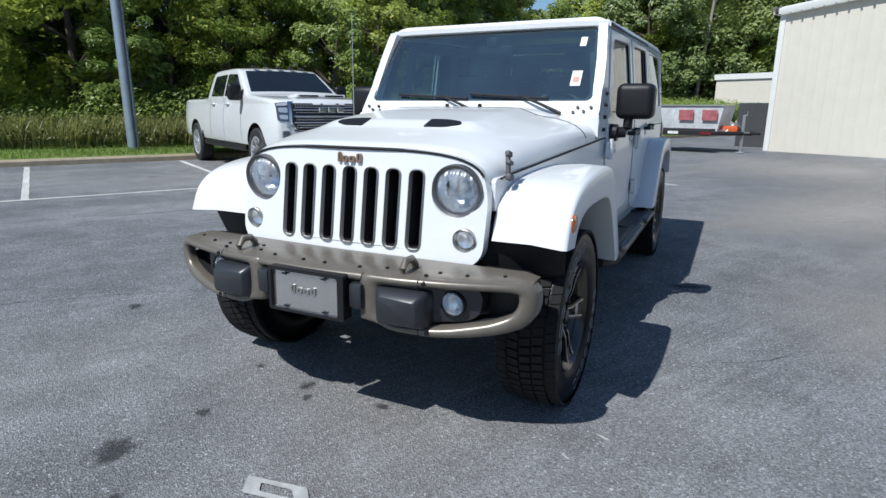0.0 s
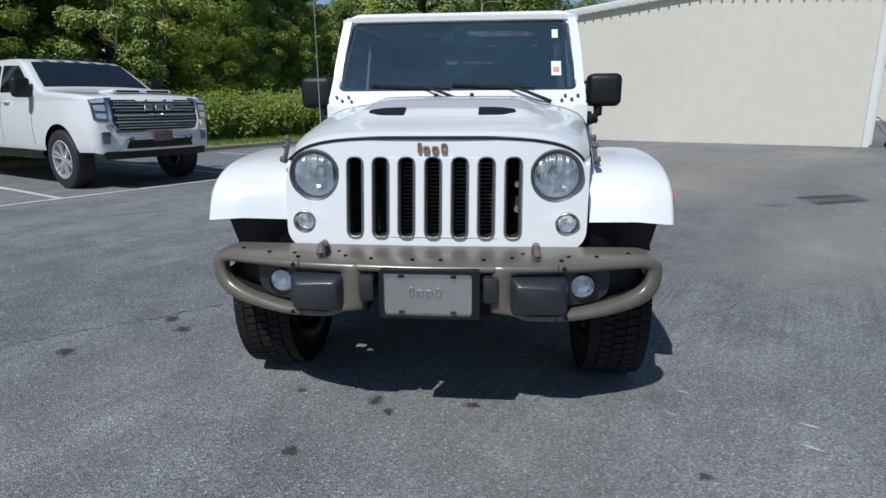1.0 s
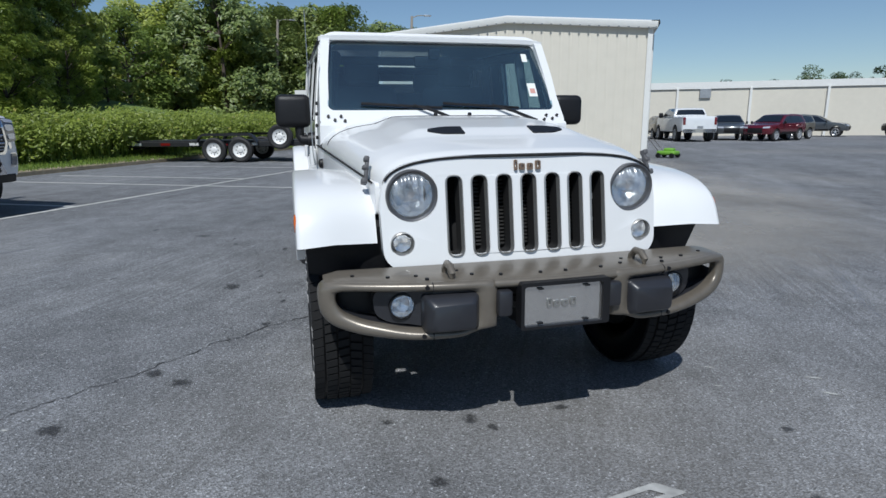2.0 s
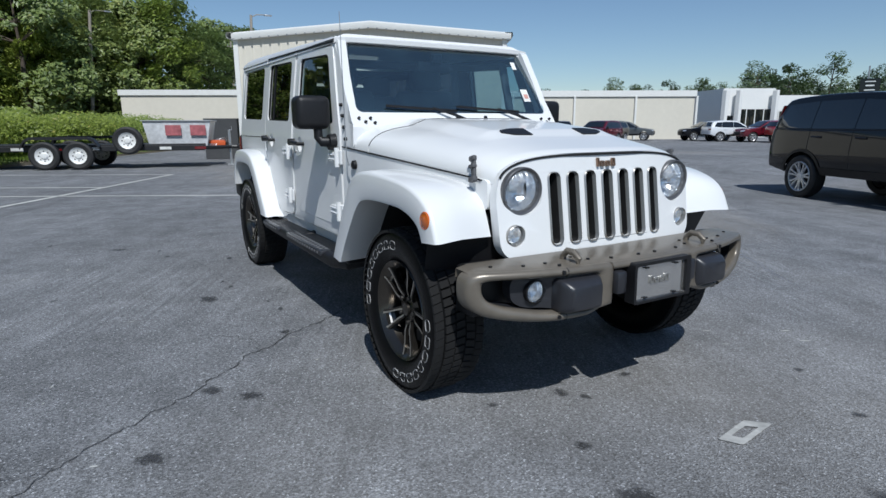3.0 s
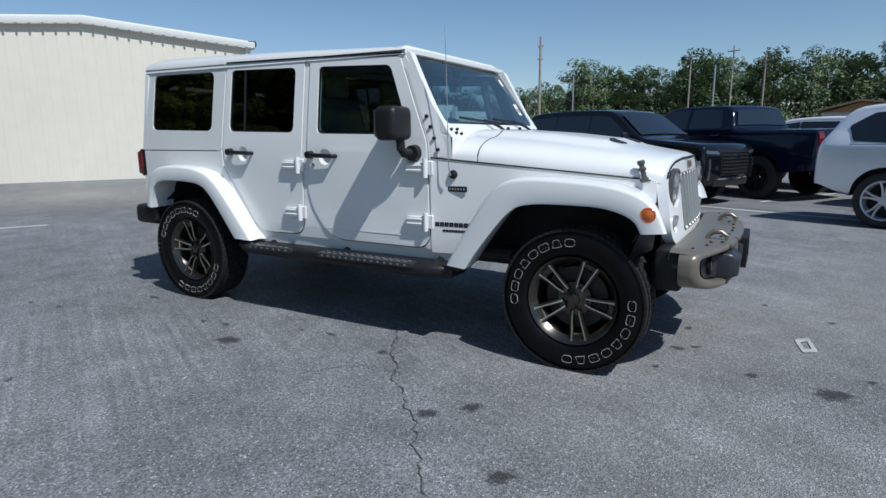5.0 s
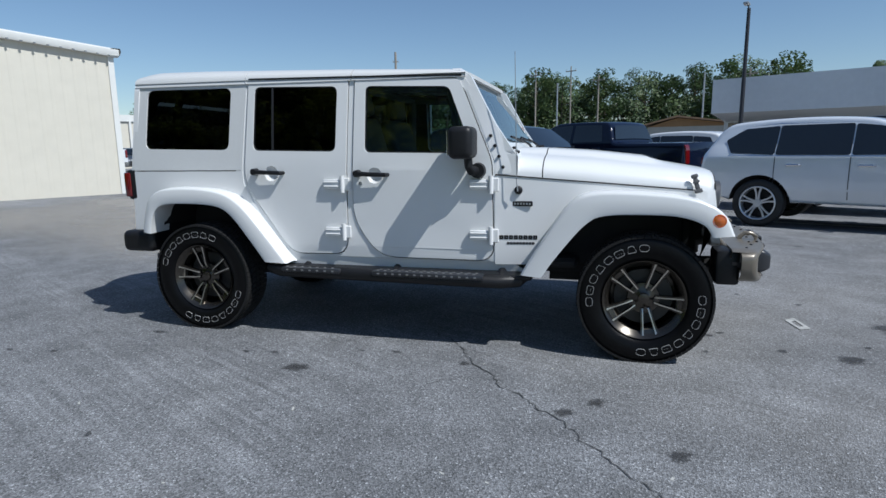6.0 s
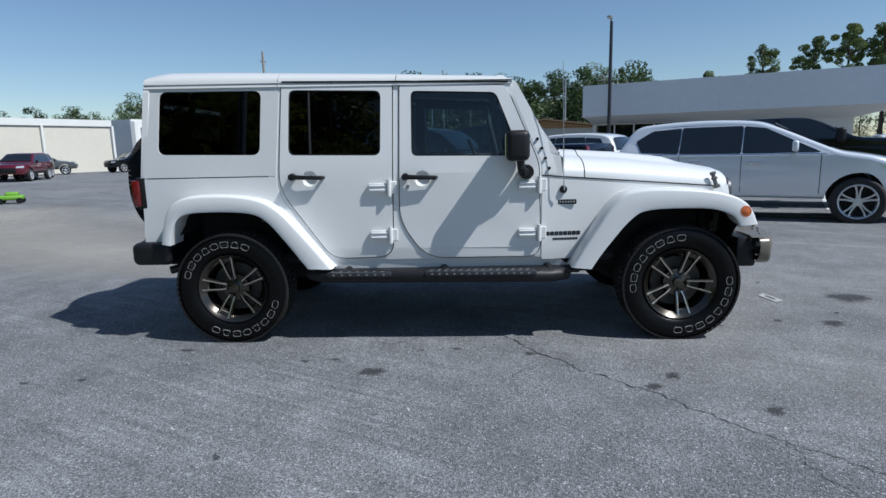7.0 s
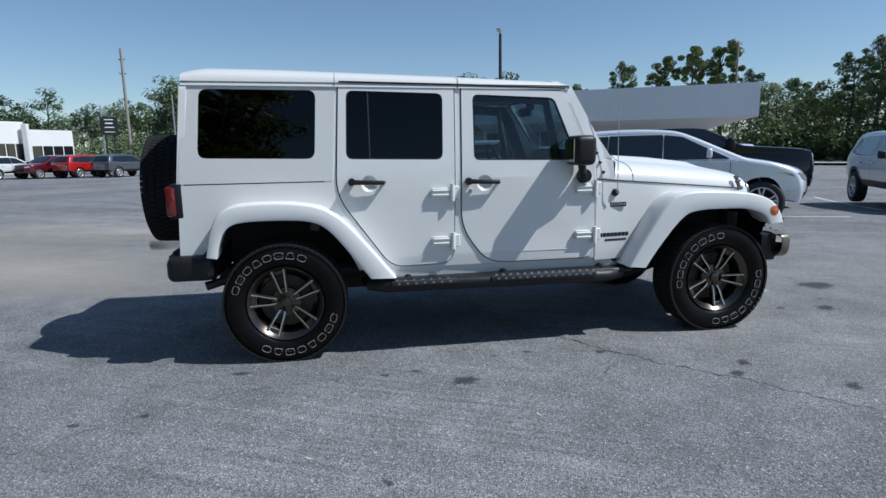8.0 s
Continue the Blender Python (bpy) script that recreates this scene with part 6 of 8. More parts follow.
def car_wheel(parent, m, R, rim, w, spokes=6, rim_mat=None):
    key = (R, rim, w, spokes, rim_mat.name if rim_mat else "")
    if key not in CARWHEELS:
        h = w / 2
        bm = bmesh.new()
        revolve(bm, [(rim, -h + 0.03), (rim + 0.02, -h + 0.005), (lerp(rim, R, 0.6), -h), (R - 0.02, -h + 0.012), (R, -h + 0.04), (R, h - 0.04), (R - 0.02, h), (rim, h - 0.02)], 40)
        bm2 = bmesh.new()
        revolve(bm2, [(rim + 0.006, -h + 0.014), (rim - 0.004, -h + 0.006), (rim - 0.018, -h + 0.014), (rim - 0.03, 0.0), (rim - 0.03, h)], 40)
        revolve(bm2, [(0.07, -h + 0.06), (0.06, -h + 0.028), (0.001, -h + 0.024)], 20)
        for k in range(spokes):
            a = 2 * math.pi * k / spokes + 0.3
            d, t = Vector((0, math.cos(a), math.sin(a))), Vector((0, -math.sin(a), math.cos(a)))
            for s in (-1, 1):
                rows = []
                for q, off, wd, x in ((0.04, 0.012, 0.03, -h + 0.04), (rim * 0.6, 0.022, 0.024, -h + 0.03), (rim - 0.012, 0.05, 0.03, -h + 0.018)):
                    c = d * q + t * s * off
                    rows.append([c - t * wd / 2 + Vector((x + 0.03, 0, 0)), c - t * wd / 2 + Vector((x, 0, 0)), c + t * wd / 2 + Vector((x, 0, 0)), c + t * wd / 2 + Vector((x + 0.03, 0, 0))])
                loft(bm2, rows, closed=True)
        bm3 = bmesh.new()
        revolve(bm3, [(rim - 0.03, 0.01), (0.03, 0.01)], 30)
        out = []
        for nm, b, mt in (("wheel", bm, PLAINTYRE), ("rim", bm2, rim_mat or ALLOY), ("brake_disc", bm3, DARK)):
            o = part(nm, b, mt)
            out.append(o.data)
            bpy.data.objects.remove(o)
        CARWHEELS[key] = out
    t, r, d = CARWHEELS[key]
    o = new("wheel", t)
    o.parent, o.matrix_basis = parent, m
    again(new_tmp(r, "rim"), o)
    again(new_tmp(d, "brake_disc"), o)


class new_tmp:
    """A mesh with a name, to be placed by again()."""

    def __init__(self, data, name):
        self.data, self.name = data, name

    def __contains__(self, key):
        return False


def car(name, label, category, m, s, group=""):
    """A road vehicle facing -y, from the side outline, windows and lamps in s."""
    root = thing(name, label, category, m, group)
    W, belt, top, th = s["W"], s["belt"], s["roof"], s.get("th", 0.17)
    up = smooth_line([(0, y, z) for y, z in s["upper"]], s.get("n", 70), 2)
    up = [(p.y, p.z) for p in up]
    yf, yb = min(p[0] for p in up), max(p[0] for p in up)

    def hw(y, z):
        w = W - th * clamp((z - belt) / (top - belt)) ** 1.1
        return w - 0.07 * clamp((0.62 - z) / 0.35) - 0.05 * clamp(abs(z - 0.84) / 0.46) ** 2

    def cf(x, y, z):
        t = clamp((yf + 0.75 - y) / 0.75)
        q = clamp((y - (yb - 0.6)) / 0.6)
        u = x / W
        return Vector((x * (1 - 0.09 * t * t - 0.06 * q * q), y + s.get("bow", 0.16) * u * u * t - 0.10 * u * u * q, z))

    r = 0.07
    inset = []
    for i, (y, z) in enumerate(up):
        a, b = up[max(i - 1, 0)], up[min(i + 1, len(up) - 1)]
        d = Vector((b[0] - a[0], b[1] - a[1])).normalized()
        nrm = Vector((d.y, -d.x)) if d.length else Vector((0, -1))
        inset.append(((y + nrm.x * r, z + nrm.y * r), nrm))
    R, Ra, zs = s["R"], s["R"] + s.get("gap", 0.07), s["sill"]

    def arc(cy):
        a0 = math.asin(clamp((zs - R) / Ra, -1, 1))
        return [(cy + Ra * math.cos(a0 + (math.pi - 2 * a0) * k / 14), R + Ra * math.sin(a0 + (math.pi - 2 * a0) * k / 14)) for k in range(15)]

    low = [(inset[-1][0][0] - 0.02, max(zs, inset[-1][0][1]))] + arc(s["yr"]) + arc(s["yf"])
    outline = [p for p, _ in inset] + low
    body = bmesh.new()
    ya = list(np.arange(yf + 0.2, yb - 0.1, 0.35))
    zb = [0.45, 0.6, 0.75, 0.9, belt, belt + (top - belt) * 0.33, belt + (top - belt) * 0.66, top - 0.12]
    for sx in (-1, 1):
        panel([outline], lambda a, b, d: cf(sx * hw(a, b), a, b), 0, ya, zb, body)
    rows = []
    for (y, z), (p, nrm) in zip(up, inset):
        w = hw(*p)
        half = []
        for k in range(5):
            a = math.pi / 2 * k / 4
            half.append((w - r + r * math.cos(a), p[0] - nrm.x * r * math.sin(a), p[1] - nrm.y * r * math.sin(a)))
        for u in (0.66, 0.33):
            half.append(((w - r) * u, y, z + 0.02 * (1 - u * u)))
        full = half + [(0, y, z + 0.02)] + [(-a, b, c) for a, b, c in reversed(half)]
        rows.append([cf(*q) for q in full])
    loft(body, rows)
    part("body", body, s["paint"], root, "", 40)
    bm = bmesh.new()
    loft(bm, [[cf(sx * (W - 0.05), y, z + 0.01) for sx in (-1, -0.5, 0.5, 1)] for y, z in low + [inset[0][0]]])
    part("underbody", bm, DARK, root)

    def on_side(poly, nm, material, off=0.006, rr=0.04):
        for sx in (-1, 1):
            part(nm, panel([rounded(poly, rr)], lambda a, b, d: cf(sx * (hw(a, b) + off), a, b), 0, ya, zb), material, root)

    for w in s["windows"]:
        on_side(w, "side_window", CARGLASS)
    if s.get("pillar"):
        for a in s["pillar"]:
            on_side(a, "window_trim", s.get("pillar_mat", BLACK), 0.010, 0.004)
    for y in s.get("handles", ()):
        for sx in (-1, 1):
            bm = bmesh.new()
            w = hw(y, belt - 0.12)
            tube(bm, [cf(sx * w, y + 0.1, belt - 0.12), cf(sx * (w + 0.035), y + 0.08, belt - 0.12), cf(sx * (w + 0.035), y - 0.08, belt - 0.12), cf(sx * w, y - 0.1, belt - 0.12)], 0.019, 6)
            part("door_handle", bm, s.get("handle_mat", s["paint"]), root)
    for y in s.get("seams", ()):
        for sx in (-1, 1):
            bm = bmesh.new()
            loft(bm, [[cf(sx * (hw(y + o, z) + 0.003), y + o, z) for o in (-0.005, 0.005)] for z in np.linspace(zs + 0.08, belt, 8)])
            part("door_seam", bm, DARK, root)
    if s.get("cladding"):
        on_side([(s["yr"] - Ra - 0.02, zs), (s["yr"] - Ra - 0.02, zs + 0.14), (s["yf"] + Ra + 0.02, zs + 0.14), (s["yf"] + Ra + 0.02, zs)], "sill_trim", s["cladding"], 0.012, 0.01)
    for cy in (s["yf"], s["yr"]):
        if s.get("arch"):
            a1, a2 = [(p[0], p[1]) for p in arc(cy)], [(cy + (p[0] - cy) * 1.12, R + (p[1] - R) * 1.12) for p in reversed(arc(cy))]
            for sx in (-1, 1):
                part("arch_trim", panel([a1 + a2], lambda a, b, d: cf(sx * (hw(a, b) + 0.012), a, b), 0, ya, zb), s["arch"], root)

    # glass across the car, laid on the outline between two heights
    def across(y0, z0, y1, z1, inset0, inset1, nm, material, off=0.035):
        d = Vector((y1 - y0, z1 - z0)).normalized()
        nn = Vector((-d.y, d.x))
        if nn.y < 0:
            nn = -nn
        rows = []
        for k in range(6):
            t = k / 5
            y, z = lerp(y0, y1, t) + nn.x * off, lerp(z0, z1, t) + nn.y * off
            w = hw(lerp(y0, y1, t), lerp(z0, z1, t)) - lerp(inset0, inset1, t)
            rows.append([cf(w * u, y, z + 0.02 * (1 - u * u)) for u in (-1, -0.9, -0.5, 0, 0.5, 0.9, 1)])
        bm = bmesh.new()
        loft(bm, rows)
        part(nm, bm, material, root)

    for g in s["screens"]:
        across(*g)

    # pieces on the nose and the tail
    def front_y(z):
        pts = [p for p in up if p[0] < yf + 0.8]
        zz = sorted(pts, key=lambda p: p[1])
        return float(np.interp(z, [p[1] for p in zz], [p[0] for p in zz]))

    def rear_y(z):
        pts = sorted([p for p in up if p[0] > yb - 0.8], key=lambda p: p[1])
        return float(np.interp(z, [p[1] for p in pts], [p[0] for p in pts]))

    for nm, poly, material, off, both in s.get("front", ()):
        for sx in (-1, 1) if both else (1,):
            q = rounded([(sx * p[0], p[1]) for p in poly], 0.03)
            part(nm, panel([q], lambda a, b, d: cf(a, front_y(b) - off + d, b), 0.03, list(np.arange(-0.9, 0.95, 0.15)), list(np.arange(0.4, 1.3, 0.08))), material, root)
    for nm, poly, material, off, both in s.get("rear", ()):
        for sx in (-1, 1) if both else (1,):
            q = rounded([(sx * p[0], p[1]) for p in poly], 0.03)
            part(nm, panel([q], lambda a, b, d: cf(a, rear_y(b) + off - d, b), 0.03, list(np.arange(-0.9, 0.95, 0.15)), list(np.arange(0.4, 1.3, 0.08))), material, root)
    for nm, x0, x1, z0, z1, n, material in s.get("bars", ()):
        for k in range(n):
            z = lerp(z0, z1, k / max(1, n - 1))
            bm = bmesh.new()
            tube(bm, [cf(x, front_y(z) - 0.02, z) for x in np.linspace(x0, x1, 9)], 0.013, 6)
            part(nm, bm, material, root)
    if s.get("mirror"):
        y, z, ms, mm = s["mirror"]
        for sx in (-1, 1):
            bm = bmesh.new()
            w = hw(y, z)
            box(bm, (sx * (w + 0.14), y, z + 0.05), (ms * 0.85, ms * 0.55, ms), ms * 0.2, 3)
            tube(bm, [(sx * (w - 0.02), y - 0.02, z - 0.04), (sx * (w + 0.10), y, z)], 0.025, 6)
            part("door_mirror", bm, mm, root)
    for sx in (-1, 1):
        for y in (s["yf"], s["yr"]):
            turn = Matrix() if sx < 0 else Matrix.Rotation(math.pi, 4, "Z")
            tw = s.get("tw", 0.25)
            car_wheel(root, pose(sx * (W - tw / 2 + 0.015), y, R) @ turn, R, s["rim"], tw, s.get("spokes", 6), s.get("rim_mat"))
    for f in s.get("extra", ()):
        f(root, cf, hw, front_y, rear_y)
    return root


def heading(x, y, f, z=0.0):
    """The pose of a vehicle whose axle centre is at (x, y) and whose nose points along f."""
    return Matrix.Translation((x, y, z + gz(x, y))) @ Matrix.Rotation(math.atan2(f[0], -f[1]), 4, "Z")


P_WHITE = paint("white_truck_paint", (0.73, 0.735, 0.735), 0.3)
P_BLACK = mat("black_car_paint", (0.005, 0.006, 0.009), 0.06, vary=0.06, scale=3, big=0.6, spec=0.35, coat=0.25)
P_NAVY = mat("navy_truck_paint", (0.006, 0.010, 0.026), 0.10, vary=0.06, scale=3, big=0.6, spec=0.4)
P_SILVER = paint("silver_car_paint", (0.78, 0.82, 0.88), 0.27, 0.25)
P_GREY = paint("grey_car_paint", (0.10, 0.11, 0.12), 0.28, 0.4)
P_MAROON = paint("maroon_car_paint", (0.12, 0.008, 0.018), 0.25, 0.2)
P_RED = paint("red_car_paint", (0.40, 0.012, 0.012), 0.25)
P_TAN = paint("champagne_car_paint", (0.22, 0.20, 0.16), 0.3, 0.4)
P_CROSS = paint("white_crossover_paint", (0.70, 0.72, 0.74), 0.3)


# -- white heavy-duty pickup
def pickup_spec(pt, roof=2.0, wb=4.2, tonneau=False):
    h = wb / 2
    return dict(W=1.0, belt=1.42, roof=roof, th=0.17, paint=pt, R=0.44, rim=0.285, tw=0.28, sill=0.56, yf=-h, yr=h, gap=0.09, bow=0.14,
                upper=[(-h - 1.00, 0.55), (-h - 1.05, 0.80), (-h - 1.03, 1.05), (-h - 1.00, 1.30), (-h - 0.90, 1.37), (-h + 0.30, 1.45), (-h + 0.55, 1.47), (-h + 1.22, roof - 0.06), (-h + 1.5, roof), (-h + 2.75, roof - 0.01), (-h + 2.95, roof - 0.05),
                       (-h + 3.10, 1.46), (-h + 3.14, 1.41), (h + 1.18, 1.41), (h + 1.24, 1.38), (h + 1.26, 0.95), (h + 1.26, 0.62)],
                windows=[[(-h + 0.72, 1.45), (-h + 1.30, 1.86), (-h + 1.86, 1.88), (-h + 1.86, 1.45)], [(-h + 1.94, 1.45), (-h + 1.94, 1.88), (-h + 2.72, 1.86), (-h + 2.82, 1.46)]],
                handles=(-h + 1.66, -h + 2.66), seams=(-h + 0.80, -h + 1.90, -h + 2.88), handle_mat=pt,
                screens=[(-h + 0.60, 1.495, -h + 1.19, roof - 0.10, 0.10, 0.10, "windscreen", CARGLASS), (-h + 3.08, 1.50, -h + 2.97, roof - 0.12, 0.10, 0.12, "rear_window", CARGLASS)],
                mirror=(-h + 0.78, 1.46, 0.30, BLACK), spokes=6)


def truck_extra(root, cf, hw, front_y, rear_y):
    # slim lamps on the roof edge and a hood scoop
    for x in (-0.5, -0.25, 0, 0.25, 0.5):
        bm = bmesh.new()
        box(bm, (x, -0.78, 2.02), (0.10, 0.10, 0.03), 0.01, 1)
        part("roof_lamp", bm, BLACK, root)
    bm = bmesh.new()
    box(bm, (0, -2.55, 1.435), (0.95, 0.40, 0.06), 0.025, 3)
    scoop = part("hood_scoop", bm, P_WHITE, root)
    for sx in (-1, 1):
        bm = bmesh.new()
        box(bm, (sx * 0.24, -2.752, 1.437), (0.36, 0.02, 0.032), 0.008, 1)
        part("scoop_vent", bm, BLACK, scoop)
    # mesh grille: rows of small links between the bright bars
    for z in (0.905, 0.945, 1.035, 1.075, 1.155, 1.245, 1.28):
        for k in range(29):
            x = -0.665 + 0.0475 * k
            bm = bmesh.new()
            p = cf(x, front_y(z) - 0.028, z)
            box(bm, p, (0.034, 0.012, 0.016), 0.004, 1)
            part("grille_link", bm, STEEL, root)
    bm = bmesh.new()
    for k, x in enumerate((-0.17, 0.0, 0.17)):
        box(bm, (x, front_y(1.2) - 0.05, 1.20), (0.13, 0.03, 0.085), 0.012, 1)
    part("maker_badge", bm, CHROME, root)
    for sx in (-1, 1):
        bm = bmesh.new()
        tube(bm, [cf(sx * 0.52, front_y(0.70) - 0.06, 0.70), cf(sx * 0.52, front_y(0.70) - 0.09, 0.73), cf(sx * 0.52, front_y(0.75) - 0.06, 0.77)], 0.02, 8)
        part("tow_hook", bm, BLACK, root)
        bm = bmesh.new()
        box(bm, (sx * 0.99, 2.10 - 0.62, 0.55), (0.05, 0.03, 0.36), 0.01, 1)
        part("mud_flap", bm, BLACK, root)
        bm = bmesh.new()
        tube(bm, [(sx * 0.93, -1.45, 0.50), (sx * 0.96, -1.3, 0.48), (sx * 0.96, 1.3, 0.48), (sx * 0.93, 1.45, 0.50)], 0.06, 8)
        part("side_step", bm, BLACK, root)


FLAGPLATE = mat("faded_red_plate", (0.22, 0.13, 0.13), 0.4, vary=0.5, scale=14, big=6)
sp = pickup_spec(P_WHITE, 1.99, 4.15)
sp["front"] = [("grille_surround", [(-0.72, 0.84), (-0.80, 0.98), (-0.78, 1.34), (0.78, 1.34), (0.80, 0.98), (0.72, 0.84)], CHROME, 0.008, False), ("grille", [(-0.67, 0.87), (-0.75, 0.99), (-0.735, 1.31), (0.735, 1.31), (0.75, 0.99), (0.67, 0.87)], BLACK, 0.018, False),
               ("headlamp", [(0.80, 1.00), (0.99, 1.02), (0.995, 1.31), (0.79, 1.33)], DIMLAMP, 0.012, True), ("headlamp_brow", [(0.81, 1.27), (0.99, 1.26), (0.99, 1.30), (0.80, 1.32)], LAMP, 0.022, True), ("headlamp_lens", [(0.82, 1.15), (0.97, 1.16), (0.97, 1.235), (0.82, 1.24)], LAMP, 0.024, True), ("headlamp_lens", [(0.83, 1.04), (0.96, 1.05), (0.965, 1.12), (0.82, 1.11)], LAMP, 0.024, True), ("headlamp_foot", [(0.81, 0.90), (0.86, 0.92), (0.86, 1.00), (0.80, 1.00)], CHROME, 0.014, True)]
sp["front"] += [("bumper_chrome", [(-0.72, 0.57), (0.72, 0.57), (0.60, 0.755), (-0.60, 0.755)], CHROME, 0.022, False), ("bumper_intake", [(-0.60, 0.605), (0.60, 0.605), (0.54, 0.725), (-0.54, 0.725)], BLACK, 0.032, False),
               ("front_plate", [(-0.17, 0.70), (0.17, 0.70), (0.17, 0.86), (-0.17, 0.86)], FLAGPLATE, 0.050, False), ("fog_lamp_bezel", [(0.80, 0.67), (0.935, 0.67), (0.935, 0.86), (0.80, 0.86)], CHROME, 0.014, True), ("fog_lamp", [(0.815, 0.685), (0.92, 0.685), (0.92, 0.845), (0.815, 0.845)], DIMLAMP, 0.024, True),
               ("air_dam", [(-0.88, 0.46), (0.88, 0.46), (0.90, 0.57), (-0.90, 0.57)], BLACK, 0.004, False)]
sp["bars"] = [("grille_bar", -0.72, 0.72, 0.99, 1.20, 3, CHROME)]
sp["extra"] = (truck_extra,)
F_TRUCK = Vector((0.886, -0.464))
car("pickup_truck", "white heavy-duty crew-cab pickup with chrome grille", "pickup", heading(-7.66, 5.98, F_TRUCK), sp)

# -- black full-size suv
F_LOT = Vector((-0.487, -0.873))


def big_suv(pt):
    return dict(W=1.02, belt=1.27, roof=1.93, th=0.19, paint=pt, R=0.40, rim=0.28, tw=0.27, sill=0.46, yf=-1.45, yr=1.45, bow=0.12,
                upper=[(-2.46, 0.42), (-2.52, 0.70), (-2.50, 1.05), (-2.42, 1.17), (-2.2, 1.21), (-1.15, 1.29), (-0.95, 1.33), (-0.28, 1.84), (0.0, 1.91), (1.2, 1.93), (2.10, 1.88), (2.32, 1.80), (2.52, 1.30), (2.57, 1.10), (2.57, 0.55)],
                windows=[[(-0.78, 1.30), (-0.16, 1.76), (0.332, 1.80), (0.332, 1.30)], [(0.348, 1.30), (0.348, 1.80), (1.332, 1.80), (1.332, 1.30)], [(1.348, 1.30), (1.348, 1.80), (2.14, 1.75), (2.36, 1.32)]],
                handles=(0.15, 1.15), handle_mat=pt, seams=(-0.85, 0.34, 1.34),
                pillar=[[(-0.80, 1.270), (-0.80, 1.285), (2.44, 1.300), (2.44, 1.285)]], pillar_mat=BLACK,
                screens=[(-0.92, 1.355, -0.32, 1.81, 0.10, 0.10, "windscreen", CARGLASS), (2.34, 1.76, 2.51, 1.33, 0.12, 0.12, "rear_window", CARGLASS)],
                mirror=(-0.72, 1.28, 0.20, BLACK), spokes=7, arch=BLACK, cladding=BLACK)


sp = big_suv(P_BLACK)
sp["front"] = [("grille", [(-0.56, 0.60), (0.56, 0.60), (0.60, 1.10), (-0.60, 1.10)], BLACK, 0.012, False), ("headlamp", [(0.62, 1.00), (0.98, 1.02), (0.96, 1.08), (0.62, 1.06)], DIMLAMP, 0.014, True),
               ("daytime_lamp", [(0.87, 0.52), (0.90, 0.52), (0.92, 0.92), (0.89, 0.92)], DIMLAMP, 0.02, True), ("bumper_chrome", [(-0.60, 0.52), (0.60, 0.52), (0.60, 0.555), (-0.60, 0.555)], CHROME, 0.02, False), ("lower_intake", [(-0.7, 0.40), (0.7, 0.40), (0.7, 0.50), (-0.7, 0.50)], DARK, 0.016, False),
               ("maker_badge", [(-0.09, 0.90), (0.09, 0.90), (0.11, 1.00), (-0.11, 1.00)], CHROME, 0.03, False)]
sp["bars"] = [("grille_bar", -0.54, 0.54, 0.66, 1.04, 7, BLACK)]
sp["rear"] = [("tail_lamp", [(0.84, 0.85), (0.94, 0.85), (0.88, 1.75), (0.80, 1.75)], REDLENS, 0.012, True)]
car("suv", "glossy black full-size sport utility vehicle", "suv", heading(9.96, 0.62, (-0.396, -0.918)), sp)

# -- silver crossover
sp = dict(W=0.96, belt=1.10, roof=1.70, th=0.20, paint=P_SILVER, R=0.375, rim=0.265, tw=0.24, sill=0.40, yf=-1.30, yr=1.52, bow=0.22,
          upper=[(-2.06, 0.34), (-2.16, 0.56), (-2.13, 0.80), (-1.98, 0.95), (-1.5, 1.07), (-1.10, 1.13), (-0.96, 1.17), (-0.05, 1.60), (0.25, 1.67), (1.0, 1.70), (1.8, 1.66), (2.15, 1.60), (2.42, 1.22), (2.55, 1.08), (2.56, 0.55)],
          windows=[[(-0.78, 1.14), (0.02, 1.54), (0.332, 1.58), (0.332, 1.13)], [(0.348, 1.13), (0.348, 1.585), (1.302, 1.58), (1.322, 1.13)], [(1.336, 1.13), (1.316, 1.575), (1.80, 1.54), (2.10, 1.36), (1.98, 1.16)]],
          handles=(0.14, 1.06), handle_mat=CHROME, seams=(-0.78, 0.34, 1.32), pillar=[[(-0.85, 1.105), (-0.85, 1.12), (2.02, 1.125), (2.02, 1.11)], [(0.08, 1.60), (1.3, 1.615), (1.85, 1.57), (1.3, 1.60)]], pillar_mat=CHROME,
          screens=[(-0.90, 1.18, -0.09, 1.575, 0.08, 0.10, "windscreen", CARGLASS), (2.14, 1.56, 2.43, 1.20, 0.14, 0.12, "rear_window", CARGLASS)],
          mirror=(-0.42, 1.19, 0.17, P_SILVER), spokes=5, n=80)
sp["front"] = [("grille", [(-0.42, 0.50), (0.42, 0.50), (0.50, 0.84), (-0.50, 0.84)], BLACK, 0.012, False), ("headlamp", [(0.56, 0.74), (0.93, 0.78), (0.95, 0.90), (0.56, 0.86)], LAMP, 0.014, True), ("fog_lamp", [(0.62, 0.48), (0.86, 0.50), (0.86, 0.56), (0.62, 0.54)], CHROME, 0.014, True)]


